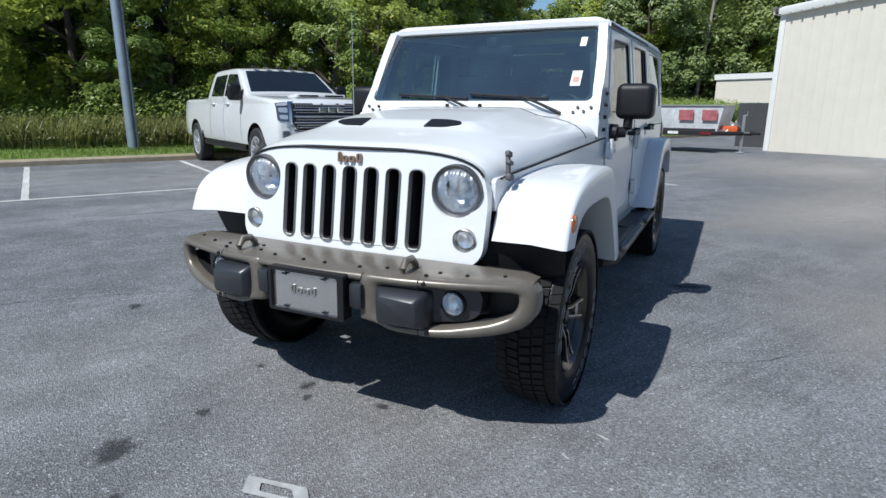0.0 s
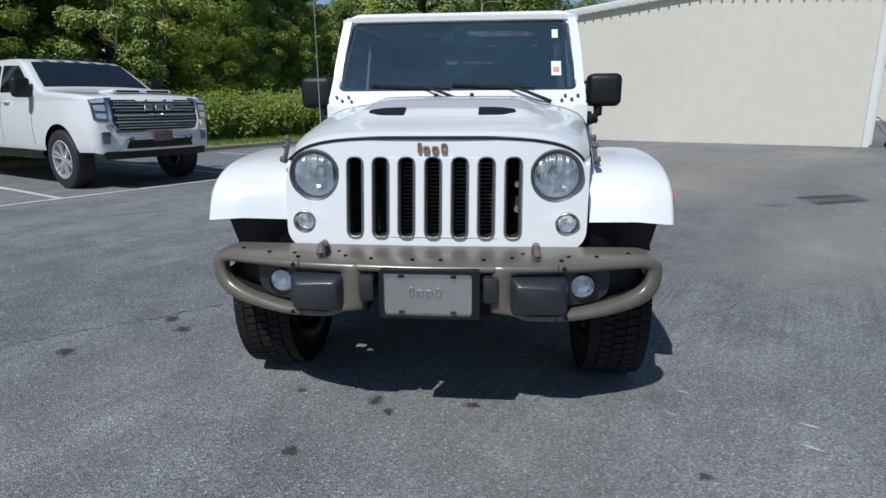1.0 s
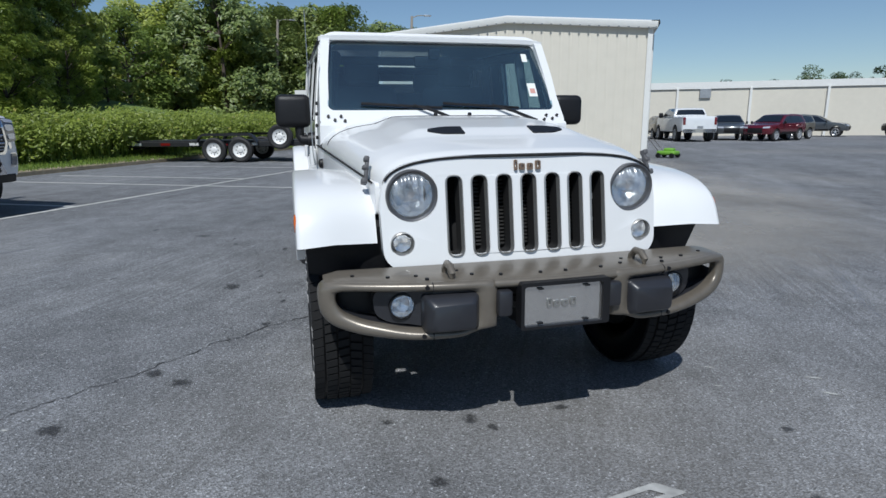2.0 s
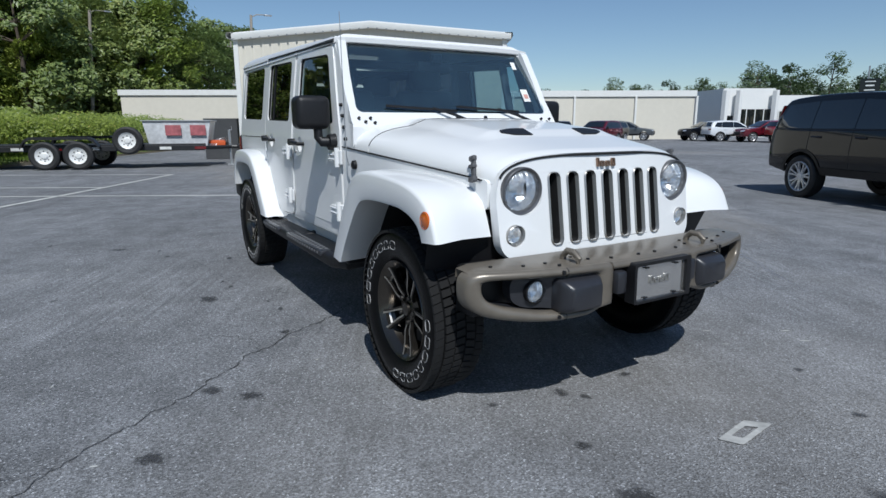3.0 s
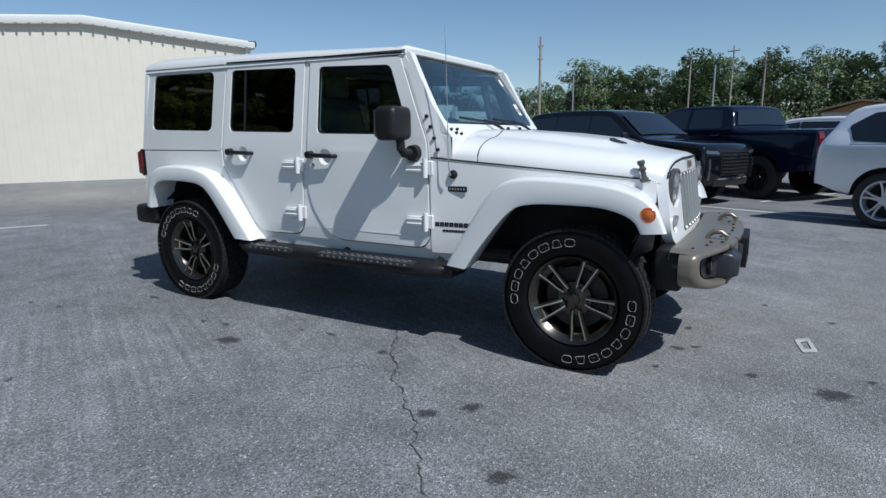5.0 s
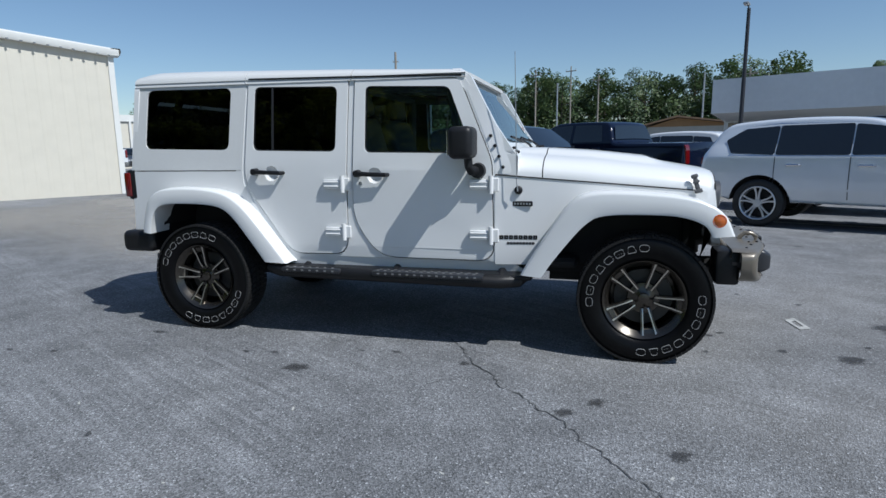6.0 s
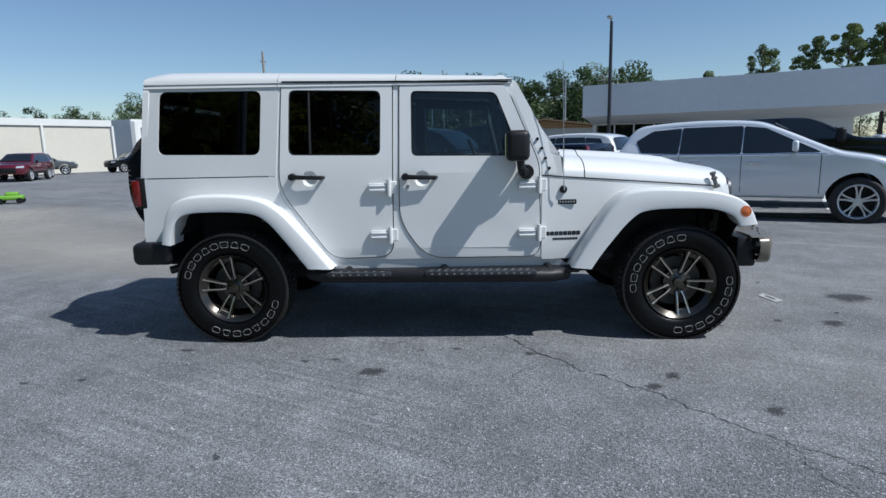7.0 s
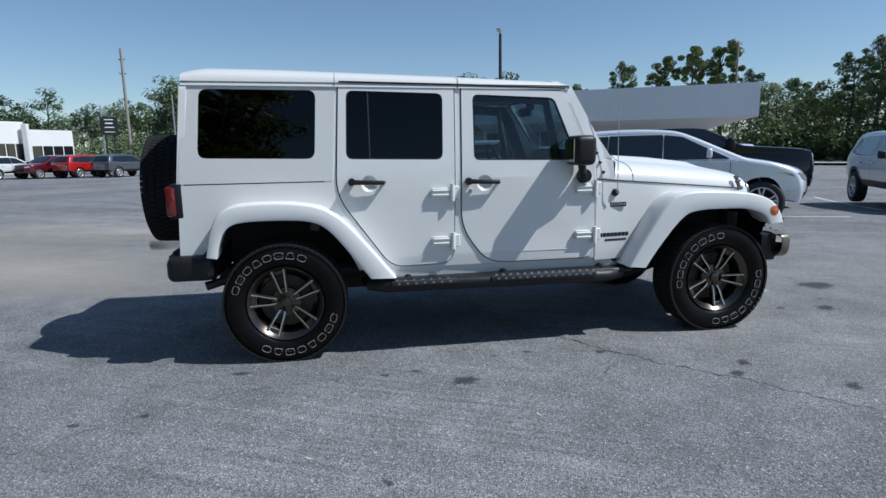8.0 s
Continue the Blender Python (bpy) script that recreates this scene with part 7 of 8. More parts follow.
def swept_lamps(root, cf, hw, front_y, rear_y):
    """Lamps that sweep back round the front corners, and a bright trim by the fog lamp."""
    for sx in (-1, 1):
        for nm, poly, mt in (("corner_lamp", [(-1.99, 0.80), (-1.93, 0.885), (-1.52, 0.965), (-1.66, 0.885)], LAMP), ("corner_lamp_inset", [(-1.95, 0.825), (-1.91, 0.86), (-1.66, 0.915), (-1.75, 0.875)], DIMLAMP), ("fog_trim", [(-1.98, 0.50), (-1.96, 0.56), (-1.80, 0.57), (-1.86, 0.51)], CHROME)):
            off = 0.012 if nm != "corner_lamp_inset" else 0.017
            part(nm, panel([rounded(poly, 0.02)], lambda a, b, d: cf(sx * (hw(a, b) + off), a, b), 0, (-1.9, -1.8, -1.7, -1.6), (0.85, 0.9)), mt, root)


sp["extra"] = (swept_lamps,)
sp["rear"] = [("tail_lamp", [(0.50, 0.98), (0.93, 0.98), (0.93, 1.10), (0.55, 1.10)], REDLENS, 0.012, True)]
car("crossover", "silver-blue crossover with chrome trim", "crossover", heading(6.0, -5.42, F_LOT), sp)

# -- dark pickup in the row beyond, tail towards the lot's lane
sp = pickup_spec(P_NAVY, 1.95, 3.75)
sp["rim_mat"] = BLACK
sp["rear"] = [("tail_lamp", [(0.82, 0.95), (0.95, 0.95), (0.95, 1.36), (0.82, 1.36)], REDLENS, 0.01, True)]
car("pickup_truck", "dark navy crew-cab pickup truck", "pickup", heading(12.5, -0.95, (0.56, 0.83)) @ Matrix.Scale(1.04, 4), sp)
sp = pickup_spec(P_BLACK, 1.90, 3.75)
sp["front"] = [("grille", [(-0.6, 0.85), (0.6, 0.85), (0.6, 1.28), (-0.6, 1.28)], BLACK, 0.012, False), ("headlamp", [(0.62, 1.0), (0.96, 1.02), (0.96, 1.26), (0.62, 1.28)], LAMP, 0.012, True), ("bumper_chrome", [(-0.8, 0.62), (0.8, 0.62), (0.8, 0.76), (-0.8, 0.76)], CHROME, 0.015, False)]
car("pickup_truck", "black crew-cab pickup truck", "pickup", heading(8.9, -7.1, F_LOT), sp)
# -- white crossover with black arches
sp = dict(W=0.93, belt=1.06, roof=1.64, th=0.18, paint=P_CROSS, R=0.36, rim=0.24, tw=0.23, sill=0.42, yf=-1.33, yr=1.33, bow=0.18,
          upper=[(-2.10, 0.42), (-2.20, 0.62), (-2.16, 0.86), (-2.0, 0.98), (-1.1, 1.06), (-0.90, 1.10), (-0.15, 1.55), (0.1, 1.61), (0.9, 1.64), (1.6, 1.60), (1.9, 1.52), (2.1, 1.15), (2.2, 1.0), (2.2, 0.55)],
          windows=[[(-0.74, 1.09), (-0.08, 1.48), (0.292, 1.53), (0.292, 1.09)], [(0.308, 1.09), (0.308, 1.53), (1.16, 1.52), (1.235, 1.10)], [(1.25, 1.10), (1.175, 1.51), (1.60, 1.48), (1.86, 1.16)]],
          handles=(0.1, 0.95), seams=(-0.75, 0.30), screens=[(-0.86, 1.13, -0.18, 1.52, 0.08, 0.10, "windscreen", CARGLASS), (1.90, 1.48, 2.10, 1.16, 0.12, 0.1, "rear_window", CARGLASS)],
          mirror=(-0.70, 1.08, 0.16, BLACK), spokes=5, arch=BLACK, cladding=BLACK)
sp["rear"] = [("tail_lamp", [(0.60, 0.90), (0.90, 0.90), (0.90, 1.02), (0.60, 1.02)], REDLENS, 0.012, True)]
sp["front"] = [("headlamp", [(0.52, 0.78), (0.90, 0.80), (0.90, 0.90), (0.52, 0.88)], LAMP, 0.014, True), ("grille", [(-0.5, 0.5), (0.5, 0.5), (0.5, 0.8), (-0.5, 0.8)], BLACK, 0.012, False)]
white_cross = dict(sp)
car("crossover", "white crossover with black wheel arches", "crossover", heading(5.84, -10.99, (-0.873, 0.487)), sp)

# -- rows of cars far off
def far_suv(pt):
    q = dict(white_cross)
    q.update(paint=pt, arch=None, cladding=BLACK, n=44)
    return q


FAR = [(37.8, 16.3, P_GREY, (0.873, -0.487)), (38.4, 18.9, P_RED, (0.873, -0.487)), (38.4, 21.3, P_MAROON, (-0.873, 0.487)), (38.1, 23.6, P_CROSS, (0.873, -0.487)), (38.4, 26.0, P_BLACK, (-0.873, 0.487)), (47.5, 21.5, P_RED, (0.487, 0.873)),
       (26.0, 25.0, P_MAROON, (-0.95, -0.3)), (28.4, 26.6, P_TAN, (-0.95, -0.3)), (25.0, 27.6, P_GREY, (-0.55, -0.84)), (23.2, 31.8, P_TAN, (0.35, 0.94)), (34.6, 30.2, P_GREY, (0.6, -0.8))]
for x, y, pt, f in FAR:
    car("parked_car", pt.name.replace("_paint", "").replace("_", " ") + " parked in a far row", "car", heading(x + 0.4, y - 0.7, f) @ Matrix.Diagonal((0.92, 0.92, 0.92, 1)), far_suv(pt), "cars in the far rows")
q = pickup_spec(P_CROSS, 1.9, 3.7)
q["rear"] = [("tail_lamp", [(0.82, 0.95), (0.96, 0.95), (0.96, 1.36), (0.82, 1.36)], REDLENS, 0.012, True), ("rear_bumper", [(-0.95, 0.52), (0.95, 0.52), (0.95, 0.72), (-0.95, 0.72)], CHROME, 0.03, False), ("rear_plate", [(-0.17, 0.74), (0.17, 0.74), (0.17, 0.88), (-0.17, 0.88)], STEEL, 0.015, False)]
car("parked_car", "white pickup seen from behind in a far row", "car", heading(22.3, 27.0, (0.35, 0.94)), q, "cars in the far rows")
car("parked_car", "white wagon parked in a far row", "car", heading(14.35, -3.0, (0.56, 0.83)) @ Matrix.Scale(1.09, 4), far_suv(P_CROSS), "cars in the far rows")
car("parked_car", "white pickup parked beyond the lot", "car", heading(47.0, -38.6, (-0.55, -0.83)), pickup_spec(P_CROSS, 1.9, 3.7), "cars in the far rows")
car("parked_car", "silver car by the road", "car", heading(30, -24, (0.9, -0.3)), far_suv(P_SILVER), "cars in the far rows")

# ------------------------------------------------------------ flatbed trailer
ORANGE = mat("orange_strap", (0.60, 0.10, 0.02), 0.6, vary=0.2, scale=20)
DECK = mat("dark_trailer_paint", (0.015, 0.015, 0.016), 0.45, vary=0.3, scale=8)
WRIM = mat("white_steel_rim", (0.75, 0.75, 0.73), 0.4, vary=0.08, scale=20)
tr = thing("flatbed_trailer", "black tandem-axle flatbed trailer with white wheels", "trailer", pose(-2.55, 17.0, 0, 0, 0, -18) @ Matrix.Diagonal((1.0, 1.0, 1.16, 1)))


def trailer_wheel(x, y, z, nm="wheel"):
    bm = bmesh.new()
    revolve(bm, [(0.23, -0.08), (0.34, -0.11), (0.395, -0.08), (0.395, 0.08), (0.34, 0.11), (0.23, 0.08)], 32)
    o = part(nm, bm, PLAINTYRE, tr)
    o.matrix_basis = pose(x, y, z, 0, 0, 90) @ Matrix.Diagonal((1, 1, 1 / 1.16, 1))
    bm = bmesh.new()
    revolve(bm, [(0.235, -0.085), (0.21, -0.06), (0.11, -0.04), (0.07, -0.075), (0.001, -0.08)], 32)
    part("rim", bm, WRIM, o)
    for k in range(8):
        a = 2 * math.pi * k / 8
        bm = bmesh.new()
        box(bm, (-0.055, 0.14 * math.cos(a), 0.14 * math.sin(a)), (0.012, 0.03, 0.03), 0.004, 1)
        part("rim_hole", bm, DARK, o)


for sy in (-1, 1):
    for x in (-0.45, 0.42):
        trailer_wheel(x, sy * 0.98, 0.345)
    bm = bmesh.new()
    rows = []
    for y0 in (sy * 0.86, sy * 1.10):
        rows.append([(x, y0, z) for x, z in ((-1.02, 0.55), (-0.90, 0.74), (-0.75, 0.80), (0.72, 0.80), (0.87, 0.74), (1.0, 0.55))])
    loft(bm, rows)
    loft(bm, [rows[1], [(p[0], p[1], p[2] - 0.07) for p in rows[1]]])
    part("fender", bm, DECK, tr)
    bm = bmesh.new()
    box(bm, (0.2, sy * 0.85, 0.505), (7.2, 0.07, 0.13), 0.01, 1)
    part("side_rail", bm, DECK, tr)
    for k in range(8):
        bm = bmesh.new()
        box(bm, (-3.1 + k * 0.97, sy * 0.892, 0.505), (0.32, 0.012, 0.07))
        part("reflector", bm, REDLENS if k % 2 else LINE, tr)
for k in range(9):
    bm = bmesh.new()
    box(bm, (0.2, -0.76 + 0.19 * k, 0.585), (7.1, 0.17, 0.04), 0.006, 1)
    part("deck_plank", bm, DECK, tr)
bm = bmesh.new()
for sy in (-1, 1):
    tube(bm, [(3.70, sy * 0.75, 0.50), (4.45, sy * 0.06, 0.50)], 0.05, 8)
tube(bm, [(4.4, 0, 0.50), (4.70, 0, 0.50)], 0.05, 8)
box(bm, (4.78, 0, 0.52), (0.30, 0.12, 0.10), 0.03, 2)
part("tongue", bm, DECK, tr)
bm = bmesh.new()
tube(bm, [(4.42, 0.0, 0.03), (4.42, 0.0, 0.95)], 0.04, 8)
box(bm, (4.42, 0, 0.02), (0.2, 0.2, 0.03), 0.005, 1)
tube(bm, [(4.42, 0, 0.95), (4.50, 0, 0.95), (4.50, 0, 1.05)], 0.012, 6)
part("jack", bm, STEEL, tr)
trailer_wheel(1.75, -0.99, 0.70, "spare_wheel")
bm = bmesh.new()
box(bm, (4.05, 0.05, 0.60), (0.50, 0.30, 0.16), 0.03, 2)
part("tool_box", bm, ORANGE, tr, "orange box and straps on the tongue")
bm = bmesh.new()
for k in range(8):
    tube(bm, [(3.75 + 0.08 * k, -0.3 + 0.05 * k, 0.52), (4.0 + 0.05 * k, 0.2 - 0.06 * k, 0.70 + 0.01 * k), (4.4, 0.1, 0.52)], 0.012, 5)
part("chain", bm, STEEL, tr)
for x in (-3.3,):
    bm = bmesh.new()
    box(bm, (x - 0.55, 0, 0.56), (1.1, 1.5, 0.05), 0.01, 1, pose(0, 0, 0, 0, -3, 0))
    part("ramp", bm, DECK, tr)

# wrapped crate behind the trailer
WRAP = mat("grey_plastic_wrap", (0.60, 0.61, 0.62), 0.28, vary=0.35, scale=7, big=1.5, bump=0.8, bscale=6)
FADEDRED = mat("faded_red_label", (0.42, 0.13, 0.14), 0.5, vary=0.5, scale=9, big=5)
DARKPANEL = mat("dark_board", (0.06, 0.062, 0.066), 0.6, vary=0.2, scale=5)
cr = thing("wrapped_crate", "grey plastic-wrapped crate with red labels", "crate", pose(0.33, 16.25, 0.075, 0, 0, -18) @ Matrix.Diagonal((0.86, 0.86, 0.86, 1)))
bm = bmesh.new()
loft(bm, [[(-0.95, -0.55, 0.62), (0.95, -0.55, 0.62), (0.95, 0.55, 0.62), (-0.95, 0.55, 0.62)], [(-1.12, -0.6, 1.5), (1.12, -0.6, 1.5), (1.12, 0.6, 1.5), (-1.12, 0.6, 1.5)]], closed=True)
bm.faces.new([bm.verts.new(p) for p in ((-1.12, -0.6, 1.5), (1.12, -0.6, 1.5), (1.12, 0.6, 1.5), (-1.12, 0.6, 1.5))])
part("wrapping", bm, WRAP, cr)
for x in (-0.12, 0.70):
    bm = bmesh.new()
    box(bm, (x, -0.595, 1.22), (0.52, 0.01, 0.36), 0.003, 1, Matrix.Rotation(radians(3), 4, "X"))
    part("label", bm, FADEDRED, cr, "red warning label")
bm = bmesh.new()
box(bm, (0, 0, 1.515), (2.35, 1.3, 0.04), 0.01, 1)
part("lid", bm, STEEL, cr)
for y in (-0.42, 0.0, 0.42):
    bm = bmesh.new()
    box(bm, (0, y, 0.665), (1.85, 0.10, 0.10), 0.01, 1)
    part("pallet_runner", bm, WOODPOLE, cr)
dk = thing("dark_board_stack", "dark upright boards leaning behind the trailer", "boards", pose(2.15, 19.6, 0, 0, 0, -22))
bm = bmesh.new()
box(bm, (0, 0, 0.75), (1.2, 0.5, 1.5), 0.01, 1)
part("board", bm, DARKPANEL, dk)

# lawn mower by the corner of the metal building
GREEN = mat("lime_green_plastic", (0.17, 0.38, 0.04), 0.5, vary=0.15, scale=10)
mw = thing("lawn_mower", "lime green push mower on the asphalt", "mower", pose(11.15, 12.75, 0, 0, 0, 30) @ Matrix.Scale(0.82, 4))
bm = bmesh.new()
box(bm, (0, 0, 0.20), (0.55, 0.75, 0.16), 0.06, 3)
box(bm, (0, -0.05, 0.32), (0.32, 0.38, 0.14), 0.05, 3)
part("deck", bm, GREEN, mw)
for x, y in ((-0.28, -0.28), (0.28, -0.28), (-0.28, 0.28), (0.28, 0.28)):
    bm = bmesh.new()
    cyl(bm, (x - 0.03, y, 0.10), (x + 0.03, y, 0.10), 0.10, seg=18)
    part("wheel", bm, BLACK, mw)
bm = bmesh.new()
for x in (-0.2, 0.2):
    tube(bm, [(x, 0.3, 0.25), (x, 0.85, 0.85), (x, 0.95, 0.95)], 0.015, 6)
tube(bm, [(-0.2, 0.95, 0.95), (0.2, 0.95, 0.95)], 0.018, 6)
part("handle", bm, BLACK, mw)


# ------------------------------------------------------------ plants
def leaf_material(name, dark, light, yellow=(0.22, 0.22, 0.03), through_light=0.5):
    m = bpy.data.materials.new(name)
    m.use_nodes = True
    nt = m.node_tree
    N, L = nt.nodes.new, nt.links.new
    p = nt.nodes["Principled BSDF"]
    p.inputs["Roughness"].default_value = 0.42
    p.inputs["Specular IOR Level"].default_value = 0.5
    geo, info = N("ShaderNodeNewGeometry"), N("ShaderNodeObjectInfo")
    ramp = N("ShaderNodeValToRGB")
    ramp.color_ramp.elements[0].color, ramp.color_ramp.elements[1].color = (*dark, 1), (*light, 1)
    e = ramp.color_ramp.elements.new(0.97)
    e.color = (*light, 1)
    ramp.color_ramp.elements[2].color = (*yellow, 1)
    L(geo.outputs["Random Per Island"], ramp.inputs[0])
    mix = N("ShaderNodeMix")
    mix.data_type, mix.blend_type = "RGBA", "MULTIPLY"
    mix.inputs[0].default_value = 1.0
    r2 = N("ShaderNodeValToRGB")
    r2.color_ramp.elements[0].color, r2.color_ramp.elements[1].color = (0.7, 0.78, 0.7, 1), (1.2, 1.12, 0.95, 1)
    L(info.outputs["Random"], r2.inputs[0])
    L(ramp.outputs[0], mix.inputs[6])
    L(r2.outputs[0], mix.inputs[7])
    L(mix.outputs[2], p.inputs["Base Color"])
    tr = N("ShaderNodeBsdfTranslucent")
    L(mix.outputs[2], tr.inputs[0])
    ms = N("ShaderNodeMixShader")
    ms.inputs[0].default_value = through_light
    L(p.outputs[0], ms.inputs[1])
    L(tr.outputs[0], ms.inputs[2])
    L(ms.outputs[0], nt.nodes["Material Output"].inputs[0])
    return m


LEAF = leaf_material("broad_leaves", (0.165, 0.225, 0.050), (0.400, 0.480, 0.115), (0.52, 0.50, 0.17), 0.4)
LEAF_HILL = leaf_material("hill_leaves", (0.130, 0.185, 0.070), (0.300, 0.370, 0.125), (0.40, 0.41, 0.15), 0.36)
LEAF_FAR = leaf_material("far_leaves", (0.050, 0.085, 0.042), (0.120, 0.175, 0.075), (0.18, 0.20, 0.085), 0.25)
NEEDLE = leaf_material("pine_needles", (0.090, 0.130, 0.065), (0.190, 0.260, 0.110), (0.25, 0.28, 0.12), 0.3)
WEED = leaf_material("weeds", (0.140, 0.200, 0.040), (0.330, 0.420, 0.090), (0.50, 0.46, 0.16))
DRYWEED = leaf_material("dry_weeds", (0.165, 0.185, 0.070), (0.360, 0.370, 0.140), (0.46, 0.42, 0.20))
GRASS = leaf_material("grass_blades", (0.130, 0.210, 0.040), (0.270, 0.370, 0.080), (0.40, 0.37, 0.14))
BARK = mat("bark", (0.09, 0.07, 0.055), 0.9, vary=0.4, scale=12, big=2, bump=0.5, bscale=30)


def leaves(rs, centres, radii, per, size, droop=0.3):
    """Folded leaves strewn round clump centres, as one mesh's vertices and faces."""
    c = np.repeat(np.array(centres), per, axis=0)
    rr = np.repeat(np.array(radii), per)
    n = len(c)
    d = rs.normal(size=(n, 3))
    d /= np.linalg.norm(d, axis=1)[:, None]
    p = c + d * (rr * rs.uniform(0.30, 1.0, n) ** 0.4)[:, None] * np.array([1, 1, 0.75])
    nrm = d * 0.6 + rs.normal(scale=0.42, size=(n, 3)) + np.array([-0.3, -0.75, 1.05])
    nrm /= np.linalg.norm(nrm, axis=1)[:, None]
    a = np.cross(nrm, rs.normal(size=(n, 3)))
    a /= np.linalg.norm(a, axis=1)[:, None]
    b = np.cross(nrm, a)
    s = (size * rs.uniform(0.6, 1.35, n))[:, None]
    v = np.stack([p - a * s, p - b * s * 0.45 + nrm * s * droop * 0.3, p + a * s, p + b * s * 0.45 + nrm * s * droop * 0.3], axis=1).reshape(-1, 3)
    f = np.arange(4 * n).reshape(-1, 4)
    return v, f


def mesh_of(name, v, f, material):
    me = bpy.data.meshes.new(name)
    me.from_pydata(v.tolist(), [], f.tolist())
    me.materials.append(material)
    return me


def tree_parts(seed, h, r, base, clumps, per, size, material, pine=False, tight=1.0):
    rs = np.random.RandomState(seed)
    bm = bmesh.new()
    lean = rs.normal(scale=0.03, size=2)
    spine = [Vector((lean[0] * z + 0.08 * math.sin(z * 0.9 + seed), lean[1] * z + 0.08 * math.cos(z * 0.7 + seed), z)) for z in np.linspace(-0.3, h * 0.9, 9)]
    tube(bm, spine, [max(0.02, 0.022 * h * (1 - 0.9 * k / 8)) for k in range(9)], 8)
    cs, rd = [], []
    for k in range(clumps):
        u = rs.uniform(0.0, 1.0)
        z = lerp(base, h, u)
        wide = r * (math.sin(math.pi * clamp(0.12 + 0.86 * u)) ** 0.6) if not pine else r * (0.45 + 0.6 * math.sin(math.pi * clamp(0.2 + 0.75 * u))) * rs.uniform(0.6, 1.1)
        a = rs.uniform(0, 2 * math.pi)
        q = rs.uniform(0.3, 1.0) ** 0.5 * wide
        c = Vector((q * math.cos(a), q * math.sin(a), z))
        cs.append(tuple(c))
        rd.append(r * rs.uniform(0.22, 0.42) * (0.8 if pine else tight))
        if k % 3 == 0:
            s = spine[min(8, max(1, int(8 * clamp((z - 0.6) / (h * 0.9)))))]
            tube(bm, [s, s.lerp(c, 0.5) + Vector((0, 0, -0.1)), c], [0.006 * h, 0.004 * h, 0.0015 * h], 5)
    v, f = leaves(rs, cs, rd, per, size)
    t = part("trunk", bm, BARK)
    td = t.data
    bpy.data.objects.remove(t)
    return td, mesh_of("crown", v, f, material)


TREES = {
    "a": tree_parts(1, 9.5, 2.6, 0.8, 84, 120, 0.134, LEAF, tight=0.68),
    "b": tree_parts(2, 12.0, 3.0, 1.0, 90, 120, 0.150, LEAF, tight=0.68),
    "c": tree_parts(3, 7.0, 2.3, 0.3, 70, 120, 0.118, LEAF, tight=0.68),
    "hill1": tree_parts(14, 11.0, 3.9, 0.4, 110, 80, 0.205, LEAF, tight=0.72),
    "hill2": tree_parts(15, 12.5, 4.6, 0.4, 120, 80, 0.215, LEAF_HILL, tight=0.72),
    "far1": tree_parts(4, 12.0, 3.8, 0.3, 46, 54, 0.25, LEAF_FAR),
    "far2": tree_parts(5, 13.0, 3.4, 0.6, 46, 54, 0.25, LEAF_FAR),
    "far3": tree_parts(6, 9.5, 4.2, 0.2, 46, 54, 0.25, LEAF_FAR),
    "pine1": tree_parts(7, 13.6, 2.7 * 0.8, 7.6, 46, 150, 0.15, NEEDLE, True),
    "pine2": tree_parts(8, 13.8, 2.5 * 0.8, 9.2, 34, 150, 0.15, NEEDLE, True),
}
LABELS = {"hill1": "leafy tree on the slope behind the shed", "hill2": "broad dense tree on the slope behind the shed", "a": "leafy broadleaf tree at the wood's edge", "b": "tall leafy broadleaf tree in the wood", "c": "low bushy tree at the wood's edge", "far1": "distant broadleaf tree in the tree line",
          "far2": "distant tall tree in the tree line", "far3": "distant spreading tree in the tree line", "pine1": "tall pine with a bare trunk", "pine2": "tall slim pine with a bare trunk"}


def tree(kind, x, y, z=0.0, s=1.0, turn=0.0, group="trees of the wood"):
    o = thing("tree", LABELS[kind], "tree", pose(x, y, z, 0, 0, turn) @ Matrix.Diagonal((s, s, s, 1)), group)
    for nm, me in zip(("trunk", "crown"), TREES[kind]):
        q = new(nm, me)
        q.parent = o


rt = random.Random(11)


def bank(s, q):
    p = Vector((*at(s, q), 0))
    return p.x, p.y, table((5.4, 7, 10, 14, 20, 40), (0.14, 0.2, 0.6, 1.3, 2.4, 5.0), q)


for row, (q, step, kinds) in enumerate(((9.8, 3.6, "c"), (11.8, 3.0, "ca"), (14.4, 3.0, "ab"), (18.5, 3.4, ("hill1", "hill2", "hill1")))):
    s = -0.4 - 0.25 * row
    while s < 34:
        x, y, z = bank(s + rt.uniform(-0.7, 0.7), q + rt.uniform(-0.9, 0.9) + 0.75 * max(0.0, s - 13))
        if y < 46:
            tree(rt.choice(kinds), x, y, z, rt.uniform(0.85, 1.2) * (0.55, 0.85, 1.0, 1.0)[row], rt.uniform(0, 360))
        s += step * rt.uniform(0.8, 1.2)
